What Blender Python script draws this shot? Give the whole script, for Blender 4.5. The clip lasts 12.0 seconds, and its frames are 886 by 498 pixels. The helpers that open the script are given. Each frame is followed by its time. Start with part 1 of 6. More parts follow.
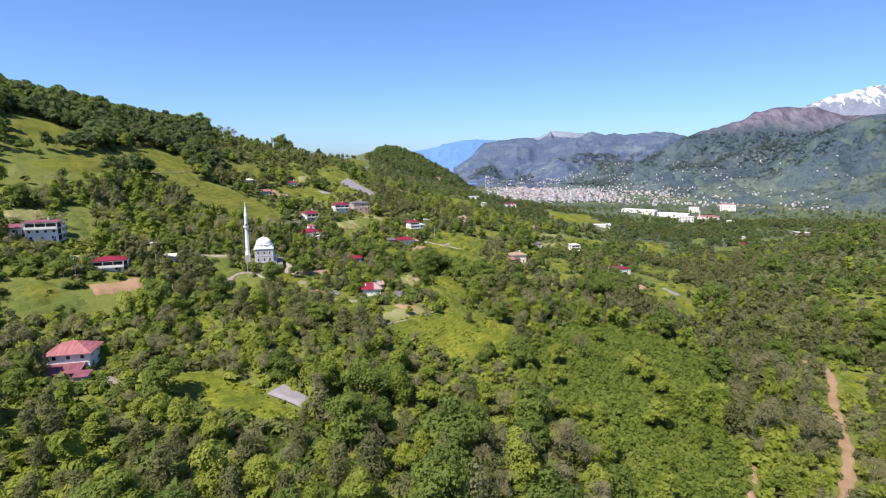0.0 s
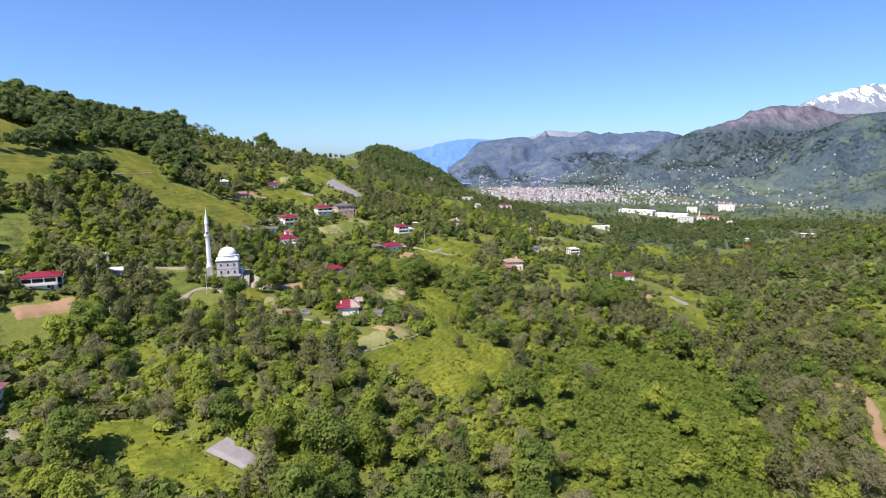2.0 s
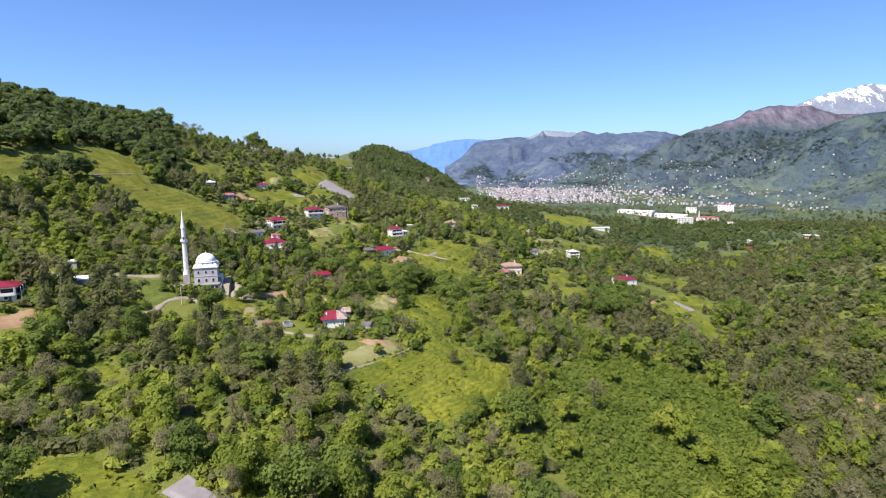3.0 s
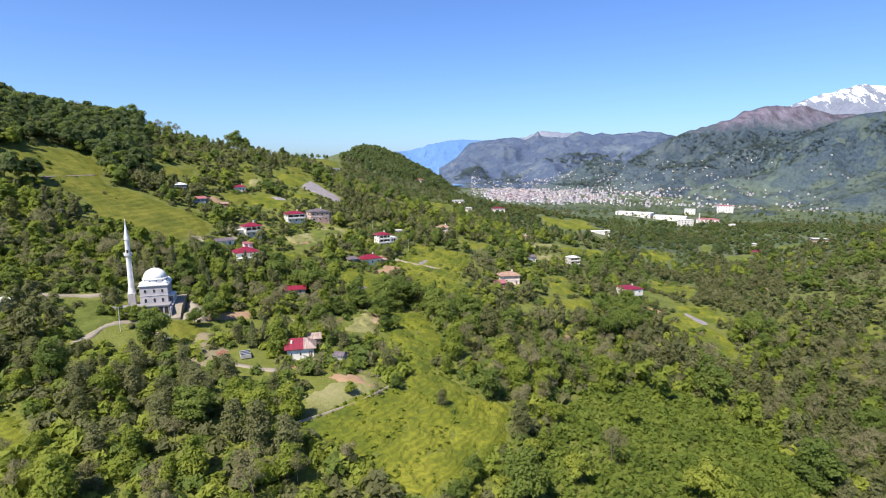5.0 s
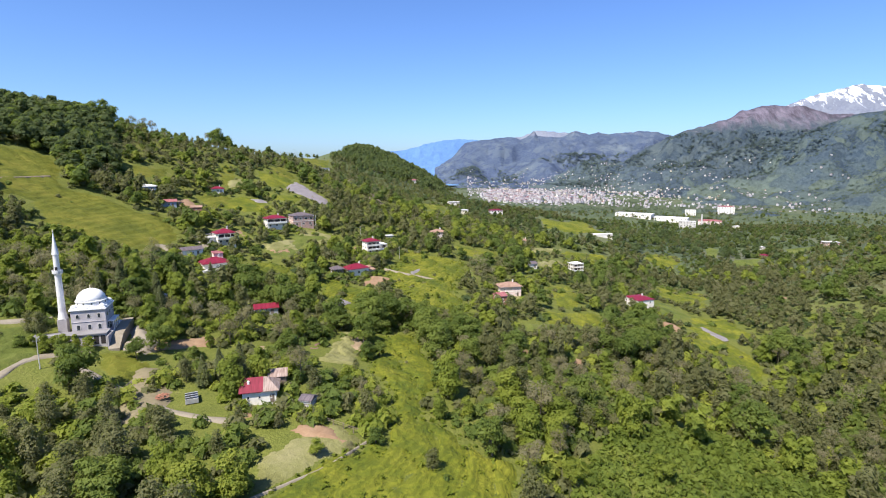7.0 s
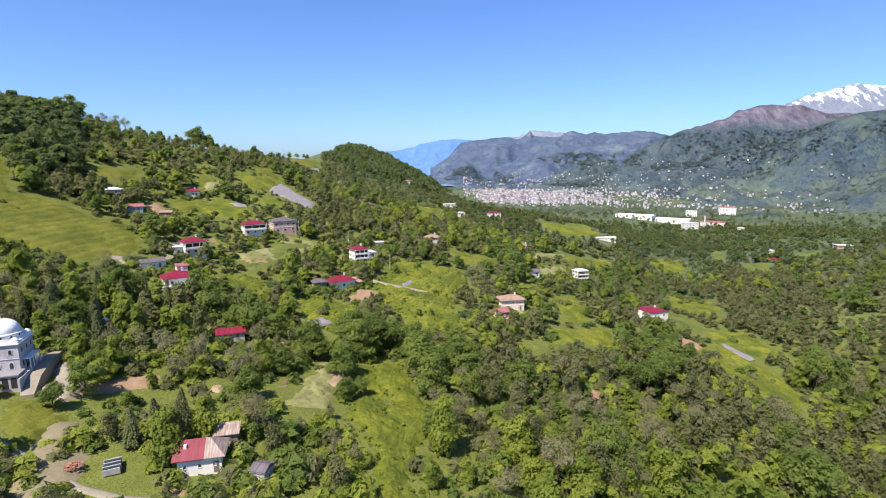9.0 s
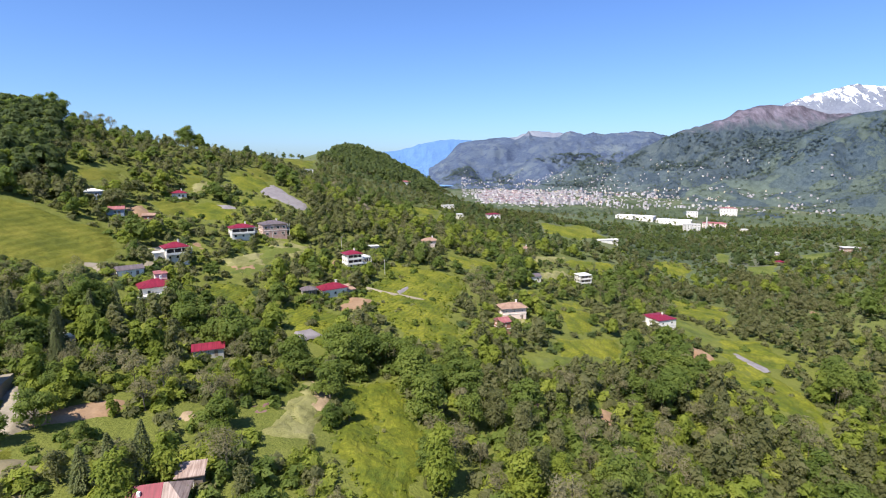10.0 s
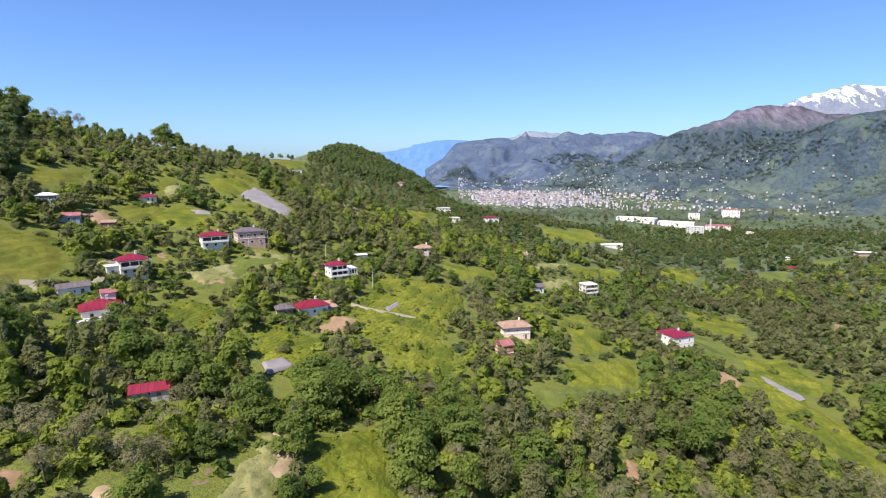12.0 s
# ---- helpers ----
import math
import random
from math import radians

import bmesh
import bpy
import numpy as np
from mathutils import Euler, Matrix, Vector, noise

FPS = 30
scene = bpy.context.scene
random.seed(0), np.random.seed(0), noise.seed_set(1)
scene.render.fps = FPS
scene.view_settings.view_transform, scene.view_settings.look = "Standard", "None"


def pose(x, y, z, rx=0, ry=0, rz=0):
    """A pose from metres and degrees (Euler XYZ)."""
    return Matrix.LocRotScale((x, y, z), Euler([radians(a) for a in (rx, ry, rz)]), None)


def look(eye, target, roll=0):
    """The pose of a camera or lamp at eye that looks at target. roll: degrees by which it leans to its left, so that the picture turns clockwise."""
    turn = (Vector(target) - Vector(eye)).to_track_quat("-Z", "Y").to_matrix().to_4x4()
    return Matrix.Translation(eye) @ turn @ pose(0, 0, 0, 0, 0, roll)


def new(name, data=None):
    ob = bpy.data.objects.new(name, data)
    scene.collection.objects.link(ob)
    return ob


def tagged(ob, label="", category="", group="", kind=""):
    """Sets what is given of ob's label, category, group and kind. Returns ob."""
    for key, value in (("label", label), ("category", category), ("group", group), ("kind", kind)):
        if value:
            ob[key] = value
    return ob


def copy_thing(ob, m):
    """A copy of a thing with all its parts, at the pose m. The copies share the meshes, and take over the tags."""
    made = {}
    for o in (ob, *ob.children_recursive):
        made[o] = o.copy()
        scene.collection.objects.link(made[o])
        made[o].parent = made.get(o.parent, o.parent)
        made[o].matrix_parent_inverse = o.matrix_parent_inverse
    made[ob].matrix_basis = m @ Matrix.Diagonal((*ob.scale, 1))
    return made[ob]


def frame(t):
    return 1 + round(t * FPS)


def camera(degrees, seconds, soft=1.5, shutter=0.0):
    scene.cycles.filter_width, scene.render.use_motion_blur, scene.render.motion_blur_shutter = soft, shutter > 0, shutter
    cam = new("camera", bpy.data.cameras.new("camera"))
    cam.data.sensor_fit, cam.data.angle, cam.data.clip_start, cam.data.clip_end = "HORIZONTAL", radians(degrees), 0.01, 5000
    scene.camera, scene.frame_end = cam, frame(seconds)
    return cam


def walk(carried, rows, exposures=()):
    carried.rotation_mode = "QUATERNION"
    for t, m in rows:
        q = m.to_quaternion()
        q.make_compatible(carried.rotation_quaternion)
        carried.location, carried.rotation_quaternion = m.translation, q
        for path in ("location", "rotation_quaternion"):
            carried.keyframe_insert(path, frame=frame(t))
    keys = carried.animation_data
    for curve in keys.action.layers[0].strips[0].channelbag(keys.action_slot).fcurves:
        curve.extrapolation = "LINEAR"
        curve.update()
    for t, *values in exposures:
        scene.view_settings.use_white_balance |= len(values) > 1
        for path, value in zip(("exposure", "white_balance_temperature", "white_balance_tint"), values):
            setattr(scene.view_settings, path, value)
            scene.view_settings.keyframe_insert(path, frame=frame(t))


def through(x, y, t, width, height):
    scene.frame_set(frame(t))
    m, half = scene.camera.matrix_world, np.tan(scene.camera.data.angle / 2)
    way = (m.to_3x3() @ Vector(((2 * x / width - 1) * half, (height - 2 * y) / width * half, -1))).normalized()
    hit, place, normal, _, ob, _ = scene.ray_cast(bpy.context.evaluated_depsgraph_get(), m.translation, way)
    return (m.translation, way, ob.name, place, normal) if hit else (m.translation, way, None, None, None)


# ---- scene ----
cam = camera(79.7, 12.0, soft=1.1)
METRES, EYE, TILT, LEAN, TURN = 180.0, 100.0, -9.3, 0.0, 0.0
ROWS = [
    (0.0, 0.0, 0.0, 0.0, 0.0, 0.0, -0.0),
    (0.5, 0.0041, 0.0417, 0.0066, -0.13, -0.02, 0.09),
    (1.0, 0.0085, 0.0833, 0.0132, -0.25, -0.05, 0.15),
    (1.5, 0.0132, 0.1252, 0.0201, -0.4, -0.04, 0.19),
    (2.0, 0.0178, 0.1674, 0.0268, -0.56, -0.04, 0.21),
    (2.5, 0.0224, 0.2098, 0.0334, -0.72, -0.01, 0.25),
    (3.0, 0.0269, 0.252, 0.0401, -0.84, -0.02, 0.27),
    (5.0, 0.0438, 0.4185, 0.0662, -1.38, 0.05, 0.38),
    (5.5, 0.0471, 0.4603, 0.0729, -1.5, 0.03, 0.39),
    (6.0, 0.0498, 0.5016, 0.08, -1.64, 0.02, 0.43),
    (6.5, 0.052, 0.5431, 0.0866, -1.75, 0.02, 0.44),
    (7.0, 0.054, 0.5846, 0.0931, -1.83, 0.03, 0.43),
    (9.0, 0.0631, 0.7469, 0.1199, -2.26, 0.04, 0.57),
    (9.5, 0.0658, 0.7873, 0.1266, -2.36, 0.06, 0.56),
    (10.0, 0.0687, 0.8268, 0.1333, -2.44, 0.07, 0.58),
    (10.5, 0.0718, 0.8662, 0.1404, -2.53, 0.06, 0.6),
    (11.0, 0.075, 0.9056, 0.1472, -2.62, 0.07, 0.61),
    (11.5, 0.0788, 0.9445, 0.154, -2.7, 0.1, 0.62),
    (12.0, 0.0827, 0.9833, 0.1605, -2.78, 0.11, 0.61),
]
walk(cam, [(t, pose(0, 0, EYE, TILT, LEAN, TURN) @ pose(METRES * x, METRES * y, METRES * z, 90 + pitch, roll, yaw)) for t, x, y, z, yaw, pitch, roll in ROWS])

# ---------- light ----------
SUN_AZ, SUN_EL = 221.0, 56.0        # compass degrees clockwise from +y, and height of the sun
world = bpy.data.worlds.new("sky")
scene.world = world
world.use_nodes = True
wn = world.node_tree.nodes
sky = wn.new("ShaderNodeTexSky")
sky.sky_type, sky.sun_disc = "NISHITA", False
sky.sun_elevation, sky.sun_rotation = radians(SUN_EL), radians(SUN_AZ)
sky.altitude, sky.air_density, sky.dust_density, sky.ozone_density = 300, 1.0, 0.8, 2.0
wn["Background"].inputs["Strength"].default_value = 0.08
tint = wn.new("ShaderNodeMix")       # clear spring air: a deeper blue than the plain sky model
tint.data_type, tint.blend_type = "RGBA", "MULTIPLY"
tint.inputs[0].default_value, tint.inputs[7].default_value = 1.0, (0.66, 0.89, 1.34, 1)
world.node_tree.links.new(sky.outputs["Color"], tint.inputs[6])
world.node_tree.links.new(tint.outputs[2], wn["Background"].inputs["Color"])
sun_data = bpy.data.lights.new("sun", "SUN")
sun_data.energy, sun_data.angle, sun_data.color = 5.0, radians(0.53), (1.0, 0.94, 0.83)
sun = new("sun", sun_data)
sun_from = Vector((math.sin(radians(SUN_AZ)) * math.cos(radians(SUN_EL)), math.cos(radians(SUN_AZ)) * math.cos(radians(SUN_EL)), math.sin(radians(SUN_EL))))
sun.matrix_world = look(sun_from * 900, (0, 0, 0))
scene.view_settings.exposure = 0.88


# ---------- materials ----------
def material(name, rough=0.8, metal=0.0, spec=0.3):
    m = bpy.data.materials.new(name)
    m.use_nodes = True
    b = m.node_tree.nodes["Principled BSDF"]
    b.inputs["Roughness"].default_value, b.inputs["Metallic"].default_value = rough, metal
    b.inputs["Specular IOR Level"].default_value = spec
    return m, m.node_tree.nodes, m.node_tree.links, b


def ramp(nodes, links, source, stops):
    r = nodes.new("ShaderNodeValToRGB")
    e = r.color_ramp.elements
    while len(e) < len(stops):
        e.new(0.5)
    for el, (p, c) in zip(e, stops):
        el.position, el.color = p, (*c, 1)
    links.new(source, r.inputs["Fac"])
    return r.outputs["Color"]


def noise_tex(nodes, links, scale, detail=4.0, coords="Object", rough=0.6):
    c = nodes.new("ShaderNodeTexCoord") if coords != "World" else nodes.new("ShaderNodeNewGeometry")
    n = nodes.new("ShaderNodeTexNoise")
    n.inputs["Scale"].default_value, n.inputs["Detail"].default_value, n.inputs["Roughness"].default_value = scale, detail, rough
    links.new(c.outputs["Position" if coords == "World" else coords], n.inputs["Vector"])
    return n.outputs["Fac"]


def mix(nodes, links, fac, a, b, mode="MIX"):
    m = nodes.new("ShaderNodeMix")
    m.data_type, m.blend_type = "RGBA", mode
    for sock, v in ((m.inputs[0], fac), (m.inputs[6], a), (m.inputs[7], b)):
        if isinstance(v, (int, float)):
            sock.default_value = v
        elif isinstance(v, tuple):
            sock.default_value = (*v, 1)
        else:
            links.new(v, sock)
    return m.outputs[2]


def bump(nodes, links, b, height, strength, dist):
    n = nodes.new("ShaderNodeBump")
    n.inputs["Strength"].default_value, n.inputs["Distance"].default_value = strength, dist
    links.new(height, n.inputs["Height"])
    links.new(n.outputs["Normal"], b.inputs["Normal"])


def plain(name, a, b2, scale=0.6, rough=0.8, metal=0.0, grain=12.0, relief=0.02):
    """A surface with stains at one scale and grain at another."""
    m, n, l, b = material(name, rough, metal)
    big = ramp(n, l, noise_tex(n, l, scale, 3), [(0.35, a), (0.7, b2)])
    fine = noise_tex(n, l, grain, 3)
    col = mix(n, l, 0.22, big, ramp(n, l, fine, [(0.3, tuple(v * 0.55 for v in a)), (0.7, tuple(min(1, v * 1.25) for v in b2))]))
    if name.endswith("roof") or name.endswith("tin_roof"):      # rust and dirt run down the sheets
        c = n.new("ShaderNodeTexCoord")
        mp = n.new("ShaderNodeMapping")
        mp.inputs["Scale"].default_value = (2.6, 0.18, 0.18)
        l.new(c.outputs["Object"], mp.inputs["Vector"])
        st = n.new("ShaderNodeTexNoise")
        st.inputs["Scale"].default_value, st.inputs["Detail"].default_value = 1.6, 4
        l.new(mp.outputs[0], st.inputs["Vector"])
        col = mix(n, l, 0.45, col, ramp(n, l, st.outputs["Fac"], [(0.35, tuple(v * 0.5 for v in a)), (0.65, tuple(min(1, v * 1.2) for v in b2))]))
    l.new(col, b.inputs["Base Color"])
    bump(n, l, b, fine, 0.4, relief)
    return m


def leaf_mat(name, dark, mid, light, through=0.58, patch=0.11, grain=1.3, leaf=2.6, cover=0.70):
    """Foliage: changes from leaf to leaf, from tree to tree and in drifts over the slope. Sprays are open between their leaves (leaf: leaves to the metre)."""
    m, n, l, b = material(name, 0.6, 0, 0.2)
    geo = n.new("ShaderNodeNewGeometry")
    info = n.new("ShaderNodeObjectInfo")
    fine = noise_tex(n, l, grain, 3, "World", 0.7)
    total = noise_tex(n, l, patch, 2, "World")
    for source, amount in ((geo.outputs["Random Per Island"], 0.16), (info.outputs["Random"], 0.28), (fine, 0.32)):
        add = n.new("ShaderNodeMath")
        add.operation = "MULTIPLY_ADD"
        add.inputs[1].default_value = amount
        l.new(source, add.inputs[0])
        l.new(total, add.inputs[2])
        total = add.outputs[0]
    half = n.new("ShaderNodeMath")
    half.operation = "MULTIPLY"
    half.inputs[1].default_value = 0.6
    l.new(total, half.inputs[0])
    col = ramp(n, l, half.outputs[0], [(0.36, dark), (0.53, mid), (0.7, light)])
    l.new(col, b.inputs["Base Color"])
    t = n.new("ShaderNodeBsdfTranslucent")
    l.new(mix(n, l, 0.5, col, (0.20, 0.26, 0.03)), t.inputs["Color"])
    ms = n.new("ShaderNodeMixShader")
    ms.inputs[0].default_value = through
    l.new(b.outputs[0], ms.inputs[1])
    l.new(t.outputs[0], ms.inputs[2])
    if not leaf:
        l.new(ms.outputs[0], n["Material Output"].inputs["Surface"])
        return m
    vo = n.new("ShaderNodeTexVoronoi")
    vo.inputs["Scale"].default_value = leaf
    l.new(geo.outputs["Position"], vo.inputs["Vector"])
    gap = n.new("ShaderNodeMath")
    gap.operation = "GREATER_THAN"
    gap.inputs[1].default_value = cover
    l.new(vo.outputs["Distance"], gap.inputs[0])
    clear = n.new("ShaderNodeBsdfTransparent")
    cut = n.new("ShaderNodeMixShader")
    l.new(gap.outputs[0], cut.inputs[0])
    l.new(ms.outputs[0], cut.inputs[1])
    l.new(clear.outputs[0], cut.inputs[2])
    l.new(cut.outputs[0], n["Material Output"].inputs["Surface"])
    bp = n.new("ShaderNodeBump")
    bp.inputs["Strength"].default_value, bp.inputs["Distance"].default_value = 0.5, 0.3
    l.new(vo.outputs["Distance"], bp.inputs["Height"])
    l.new(bp.outputs["Normal"], b.inputs["Normal"])
    l.new(bp.outputs["Normal"], t.inputs["Normal"])
    return m


M_BRIGHT = leaf_mat("fresh_foliage", (0.161, 0.207, 0.035), (0.255, 0.300, 0.047), (0.363, 0.386, 0.069))
M_DARK = leaf_mat("dark_foliage", (0.102, 0.147, 0.034), (0.164, 0.215, 0.047), (0.234, 0.280, 0.060))
M_OLIVE = leaf_mat("olive_foliage", (0.131, 0.137, 0.057), (0.187, 0.187, 0.081), (0.246, 0.238, 0.117))
M_TWIG = leaf_mat("bare_twigs", (0.19, 0.168, 0.088), (0.25, 0.218, 0.122), (0.31, 0.27, 0.16), 0.5)
M_HAZEL = leaf_mat("hazel_foliage", (0.125, 0.172, 0.031), (0.189, 0.240, 0.041), (0.263, 0.295, 0.060))
M_TEALEAF = leaf_mat("tea_leaves", (0.096, 0.125, 0.012), (0.144, 0.168, 0.016), (0.2, 0.211, 0.026), 0.3)
# Next two: far copies of the fresh and dark foliage, haze mixed into the colour.
M_FARLEAF = leaf_mat("hazy_fresh_foliage", (0.095, 0.13, 0.036), (0.135, 0.172, 0.048), (0.18, 0.212, 0.066), 0.6)
M_FARDARK = leaf_mat("hazy_dark_foliage", (0.084, 0.118, 0.050), (0.126, 0.163, 0.065), (0.174, 0.206, 0.083), 0.6)
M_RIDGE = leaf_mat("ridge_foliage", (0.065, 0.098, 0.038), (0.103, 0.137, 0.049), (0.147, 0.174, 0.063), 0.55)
M_PINE = leaf_mat("conifer_needles", (0.076, 0.0903, 0.0379), (0.122, 0.139, 0.0553), (0.175, 0.189, 0.0757), 0.3)
M_BARK = plain("bark", (0.10, 0.08, 0.06), (0.19, 0.16, 0.12), 0.8, 0.9)
M_WALL = plain("white_render", (0.693, 0.639, 0.581), (0.840, 0.793, 0.734), 0.35, 0.85)
M_PINK = plain("pale_pink_render", (0.66, 0.50, 0.44), (0.76, 0.62, 0.56), 0.4, 0.85)
M_CREAM = plain("cream_render", (0.68, 0.60, 0.42), (0.78, 0.72, 0.55), 0.4, 0.85)
M_TOWN = plain("town_walls", (0.36, 0.33, 0.34), (0.66, 0.60, 0.60), 0.03, 0.85)
def island_mat(name, stops):
    """Paint that changes from house to house."""
    m, n, l, b = material(name, 0.8)
    g = n.new("ShaderNodeNewGeometry")
    col = ramp(n, l, g.outputs["Random Per Island"], stops)
    l.new(mix(n, l, 0.25, col, ramp(n, l, noise_tex(n, l, 0.25, 3, "World"), [(0.35, (0.2, 0.19, 0.2)), (0.65, (0.55, 0.53, 0.53))])), b.inputs["Base Color"])
    return m


M_TOWNWALL = island_mat("far_house_walls", [(0.0, (0.26, 0.25, 0.27)), (0.25, (0.6, 0.56, 0.57)), (0.45, (0.36, 0.33, 0.35)), (0.7, (0.68, 0.66, 0.67)), (1.0, (0.4, 0.36, 0.36))])
M_TOWNROOF = island_mat("far_house_roofs", [(0.0, (0.25, 0.13, 0.13)), (0.3, (0.3, 0.28, 0.29)), (0.55, (0.3, 0.2, 0.2)), (0.8, (0.46, 0.44, 0.45)), (1.0, (0.28, 0.16, 0.15))])
M_GREYWALL = plain("grey_block_wall", (0.30, 0.29, 0.28), (0.45, 0.44, 0.42), 0.5, 0.9)
M_BLUEWALL = plain("blue_grey_render", (0.22, 0.27, 0.36), (0.34, 0.39, 0.46), 0.5, 0.85)
M_PALEBRICK = plain("pale_brick_wall", (0.40, 0.25, 0.21), (0.54, 0.37, 0.32), 0.6, 0.9)
M_BRICK = plain("raw_red_brick", (0.27, 0.12, 0.075), (0.40, 0.20, 0.135), 0.7, 0.9)
M_RED = plain("crimson_metal_roof", (0.15, 0.009, 0.024), (0.21, 0.018, 0.038), 0.25, 0.45)
M_PURPLE = plain("purple_red_metal_roof", (0.13, 0.035, 0.05), (0.22, 0.08, 0.10), 0.3, 0.55)
M_OLDRED = plain("faded_red_metal_roof", (0.21, 0.055, 0.058), (0.33, 0.135, 0.135), 0.3, 0.55)
M_RUST = plain("rusted_tin_roof", (0.2, 0.122, 0.0936), (0.37, 0.288, 0.252), 0.45, 0.6)
M_TILE = plain("weathered_clay_tile", (0.20, 0.12, 0.09), (0.34, 0.22, 0.16), 0.5, 0.85)
M_SLATE = plain("dark_grey_roof", (0.082, 0.064, 0.073), (0.143, 0.115, 0.125), 0.4, 0.7)
M_CONC = plain("concrete", (0.42, 0.40, 0.38), (0.58, 0.56, 0.53), 0.3, 0.9)
M_LEAD = plain("pale_lead_sheet", (0.657, 0.643, 0.647), (0.806, 0.785, 0.774), 0.5, 0.5)
M_STONE = plain("pale_ashlar", (0.352, 0.322, 0.333), (0.484, 0.447, 0.451), 0.4, 0.85)
M_MARBLE = plain("white_marble", (0.58, 0.56, 0.55), (0.74, 0.72, 0.70), 0.4, 0.7)
M_WOOD = plain("weathered_timber", (0.13, 0.10, 0.08), (0.24, 0.19, 0.15), 0.9, 0.9)
M_SOIL = plain("red_soil", (0.212, 0.126, 0.071), (0.287, 0.189, 0.117), 0.15, 0.95, 0, 2.0, 0.1)
M_TRACK = plain("pale_dirt_track", (0.192, 0.160, 0.115), (0.281, 0.243, 0.192), 0.2, 0.95, 0, 3.0, 0.05)
M_SAND = plain("sandy_earth", (0.233, 0.163, 0.098), (0.362, 0.271, 0.174), 0.2, 0.95, 0, 2.0, 0.08)
M_SCRUB = plain("brown_scrub", (0.13, 0.115, 0.06), (0.23, 0.185, 0.115), 0.08, 0.95, 0, 0.9, 0.3)
M_MAUVE = plain("purple_red_earth", (0.13, 0.07, 0.065), (0.22, 0.13, 0.12), 0.3, 0.95, 0, 2.0, 0.1)
M_TARP = plain("grey_ground_cloth", (0.17, 0.15, 0.155), (0.24, 0.215, 0.22), 0.25, 0.8, 0, 2.5, 0.05)
M_GLASS, n_, l_, b_ = material("window_glass", 0.12, 0.0, 0.6)
b_.inputs["Base Color"].default_value = (0.03, 0.035, 0.045, 1)
M_ASPHALT = plain("weathered_concrete", (0.17, 0.16, 0.165), (0.25, 0.235, 0.24), 0.35, 0.9)
# Flat near-black panels that paint the unlit inside of openings and doors.
M_DARKGAP, n_, l_, b_ = material("painted_interior_shade", 0.9)
b_.inputs["Base Color"].default_value = (0.035, 0.03, 0.03, 1)


def field_mat(name, low, mid, high, rows=0.0):
    m, n, l, b = material(name, 0.8, 0, 0.2)
    big = noise_tex(n, l, 0.07, 3, "World")
    fine = noise_tex(n, l, 0.7, 5, "World", 0.75)
    s = n.new("ShaderNodeMath")
    s.operation = "MULTIPLY_ADD"
    s.inputs[1].default_value = 0.55
    l.new(fine, s.inputs[0])
    l.new(big, s.inputs[2])
    col = ramp(n, l, s.outputs[0], [(0.58, low), (0.76, mid), (0.94, high)])
    relief = fine
    if rows:                 # hedge-like rows along the contours, with darker gaps
        g = n.new("ShaderNodeNewGeometry")
        sep = n.new("ShaderNodeSeparateXYZ")
        l.new(g.outputs["Position"], sep.inputs[0])
        wob = n.new("ShaderNodeMath")
        wob.operation = "MULTIPLY_ADD"
        wob.inputs[1].default_value = 1.1
        l.new(noise_tex(n, l, 0.22, 3, "World"), wob.inputs[0])
        l.new(sep.outputs["Z"], wob.inputs[2])
        turn = n.new("ShaderNodeMath")
        turn.operation = "MULTIPLY"
        turn.inputs[1].default_value = 2 * math.pi / rows
        l.new(wob.outputs[0], turn.inputs[0])
        wave = n.new("ShaderNodeMath")
        wave.operation = "SINE"
        l.new(turn.outputs[0], wave.inputs[0])
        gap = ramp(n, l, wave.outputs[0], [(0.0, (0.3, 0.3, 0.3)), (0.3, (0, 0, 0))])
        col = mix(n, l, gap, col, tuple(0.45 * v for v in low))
        add = n.new("ShaderNodeMath")
        add.operation = "MULTIPLY_ADD"
        add.inputs[1].default_value = 0.06
        l.new(wave.outputs[0], add.inputs[0])
        l.new(fine, add.inputs[2])
        relief = add.outputs[0]
    l.new(col, b.inputs["Base Color"])
    bump(n, l, b, relief, 0.9, 0.5)
    return m


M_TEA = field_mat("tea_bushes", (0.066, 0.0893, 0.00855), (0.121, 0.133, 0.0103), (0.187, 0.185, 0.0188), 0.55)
M_GRASS = field_mat("meadow_grass", (0.065, 0.082, 0.014), (0.092, 0.112, 0.020), (0.123, 0.136, 0.031))
M_MEADOW = field_mat("hill_meadow", (0.065, 0.077, 0.007), (0.102, 0.108, 0.011), (0.146, 0.139, 0.019))
M_PALE = field_mat("mown_grass", (0.134, 0.131, 0.043), (0.183, 0.176, 0.066), (0.232, 0.212, 0.098))

# the ground: undergrowth, grass and bare earth
M_GROUND, n_, l_, b_ = material("hillside_ground", 0.9, 0, 0.15)
g_big = noise_tex(n_, l_, 0.02, 4, "World")
g_mid = noise_tex(n_, l_, 0.18, 4, "World")
g_fine = noise_tex(n_, l_, 1.4, 4, "World")
c1 = ramp(n_, l_, g_mid, [(0.3, (0.070, 0.080, 0.018)), (0.5, (0.114, 0.126, 0.022)), (0.66, (0.158, 0.160, 0.040)), (0.8, (0.246, 0.185, 0.114))])
c2 = ramp(n_, l_, g_big, [(0.35, (0.079, 0.097, 0.019)), (0.65, (0.128, 0.139, 0.026))])
c3 = mix(n_, l_, 0.4, c1, c2)
c4 = mix(n_, l_, 0.35, c3, ramp(n_, l_, g_fine, [(0.3, (0.053, 0.071, 0.013)), (0.7, (0.202, 0.210, 0.053))]))
geo_ = n_.new("ShaderNodeNewGeometry")
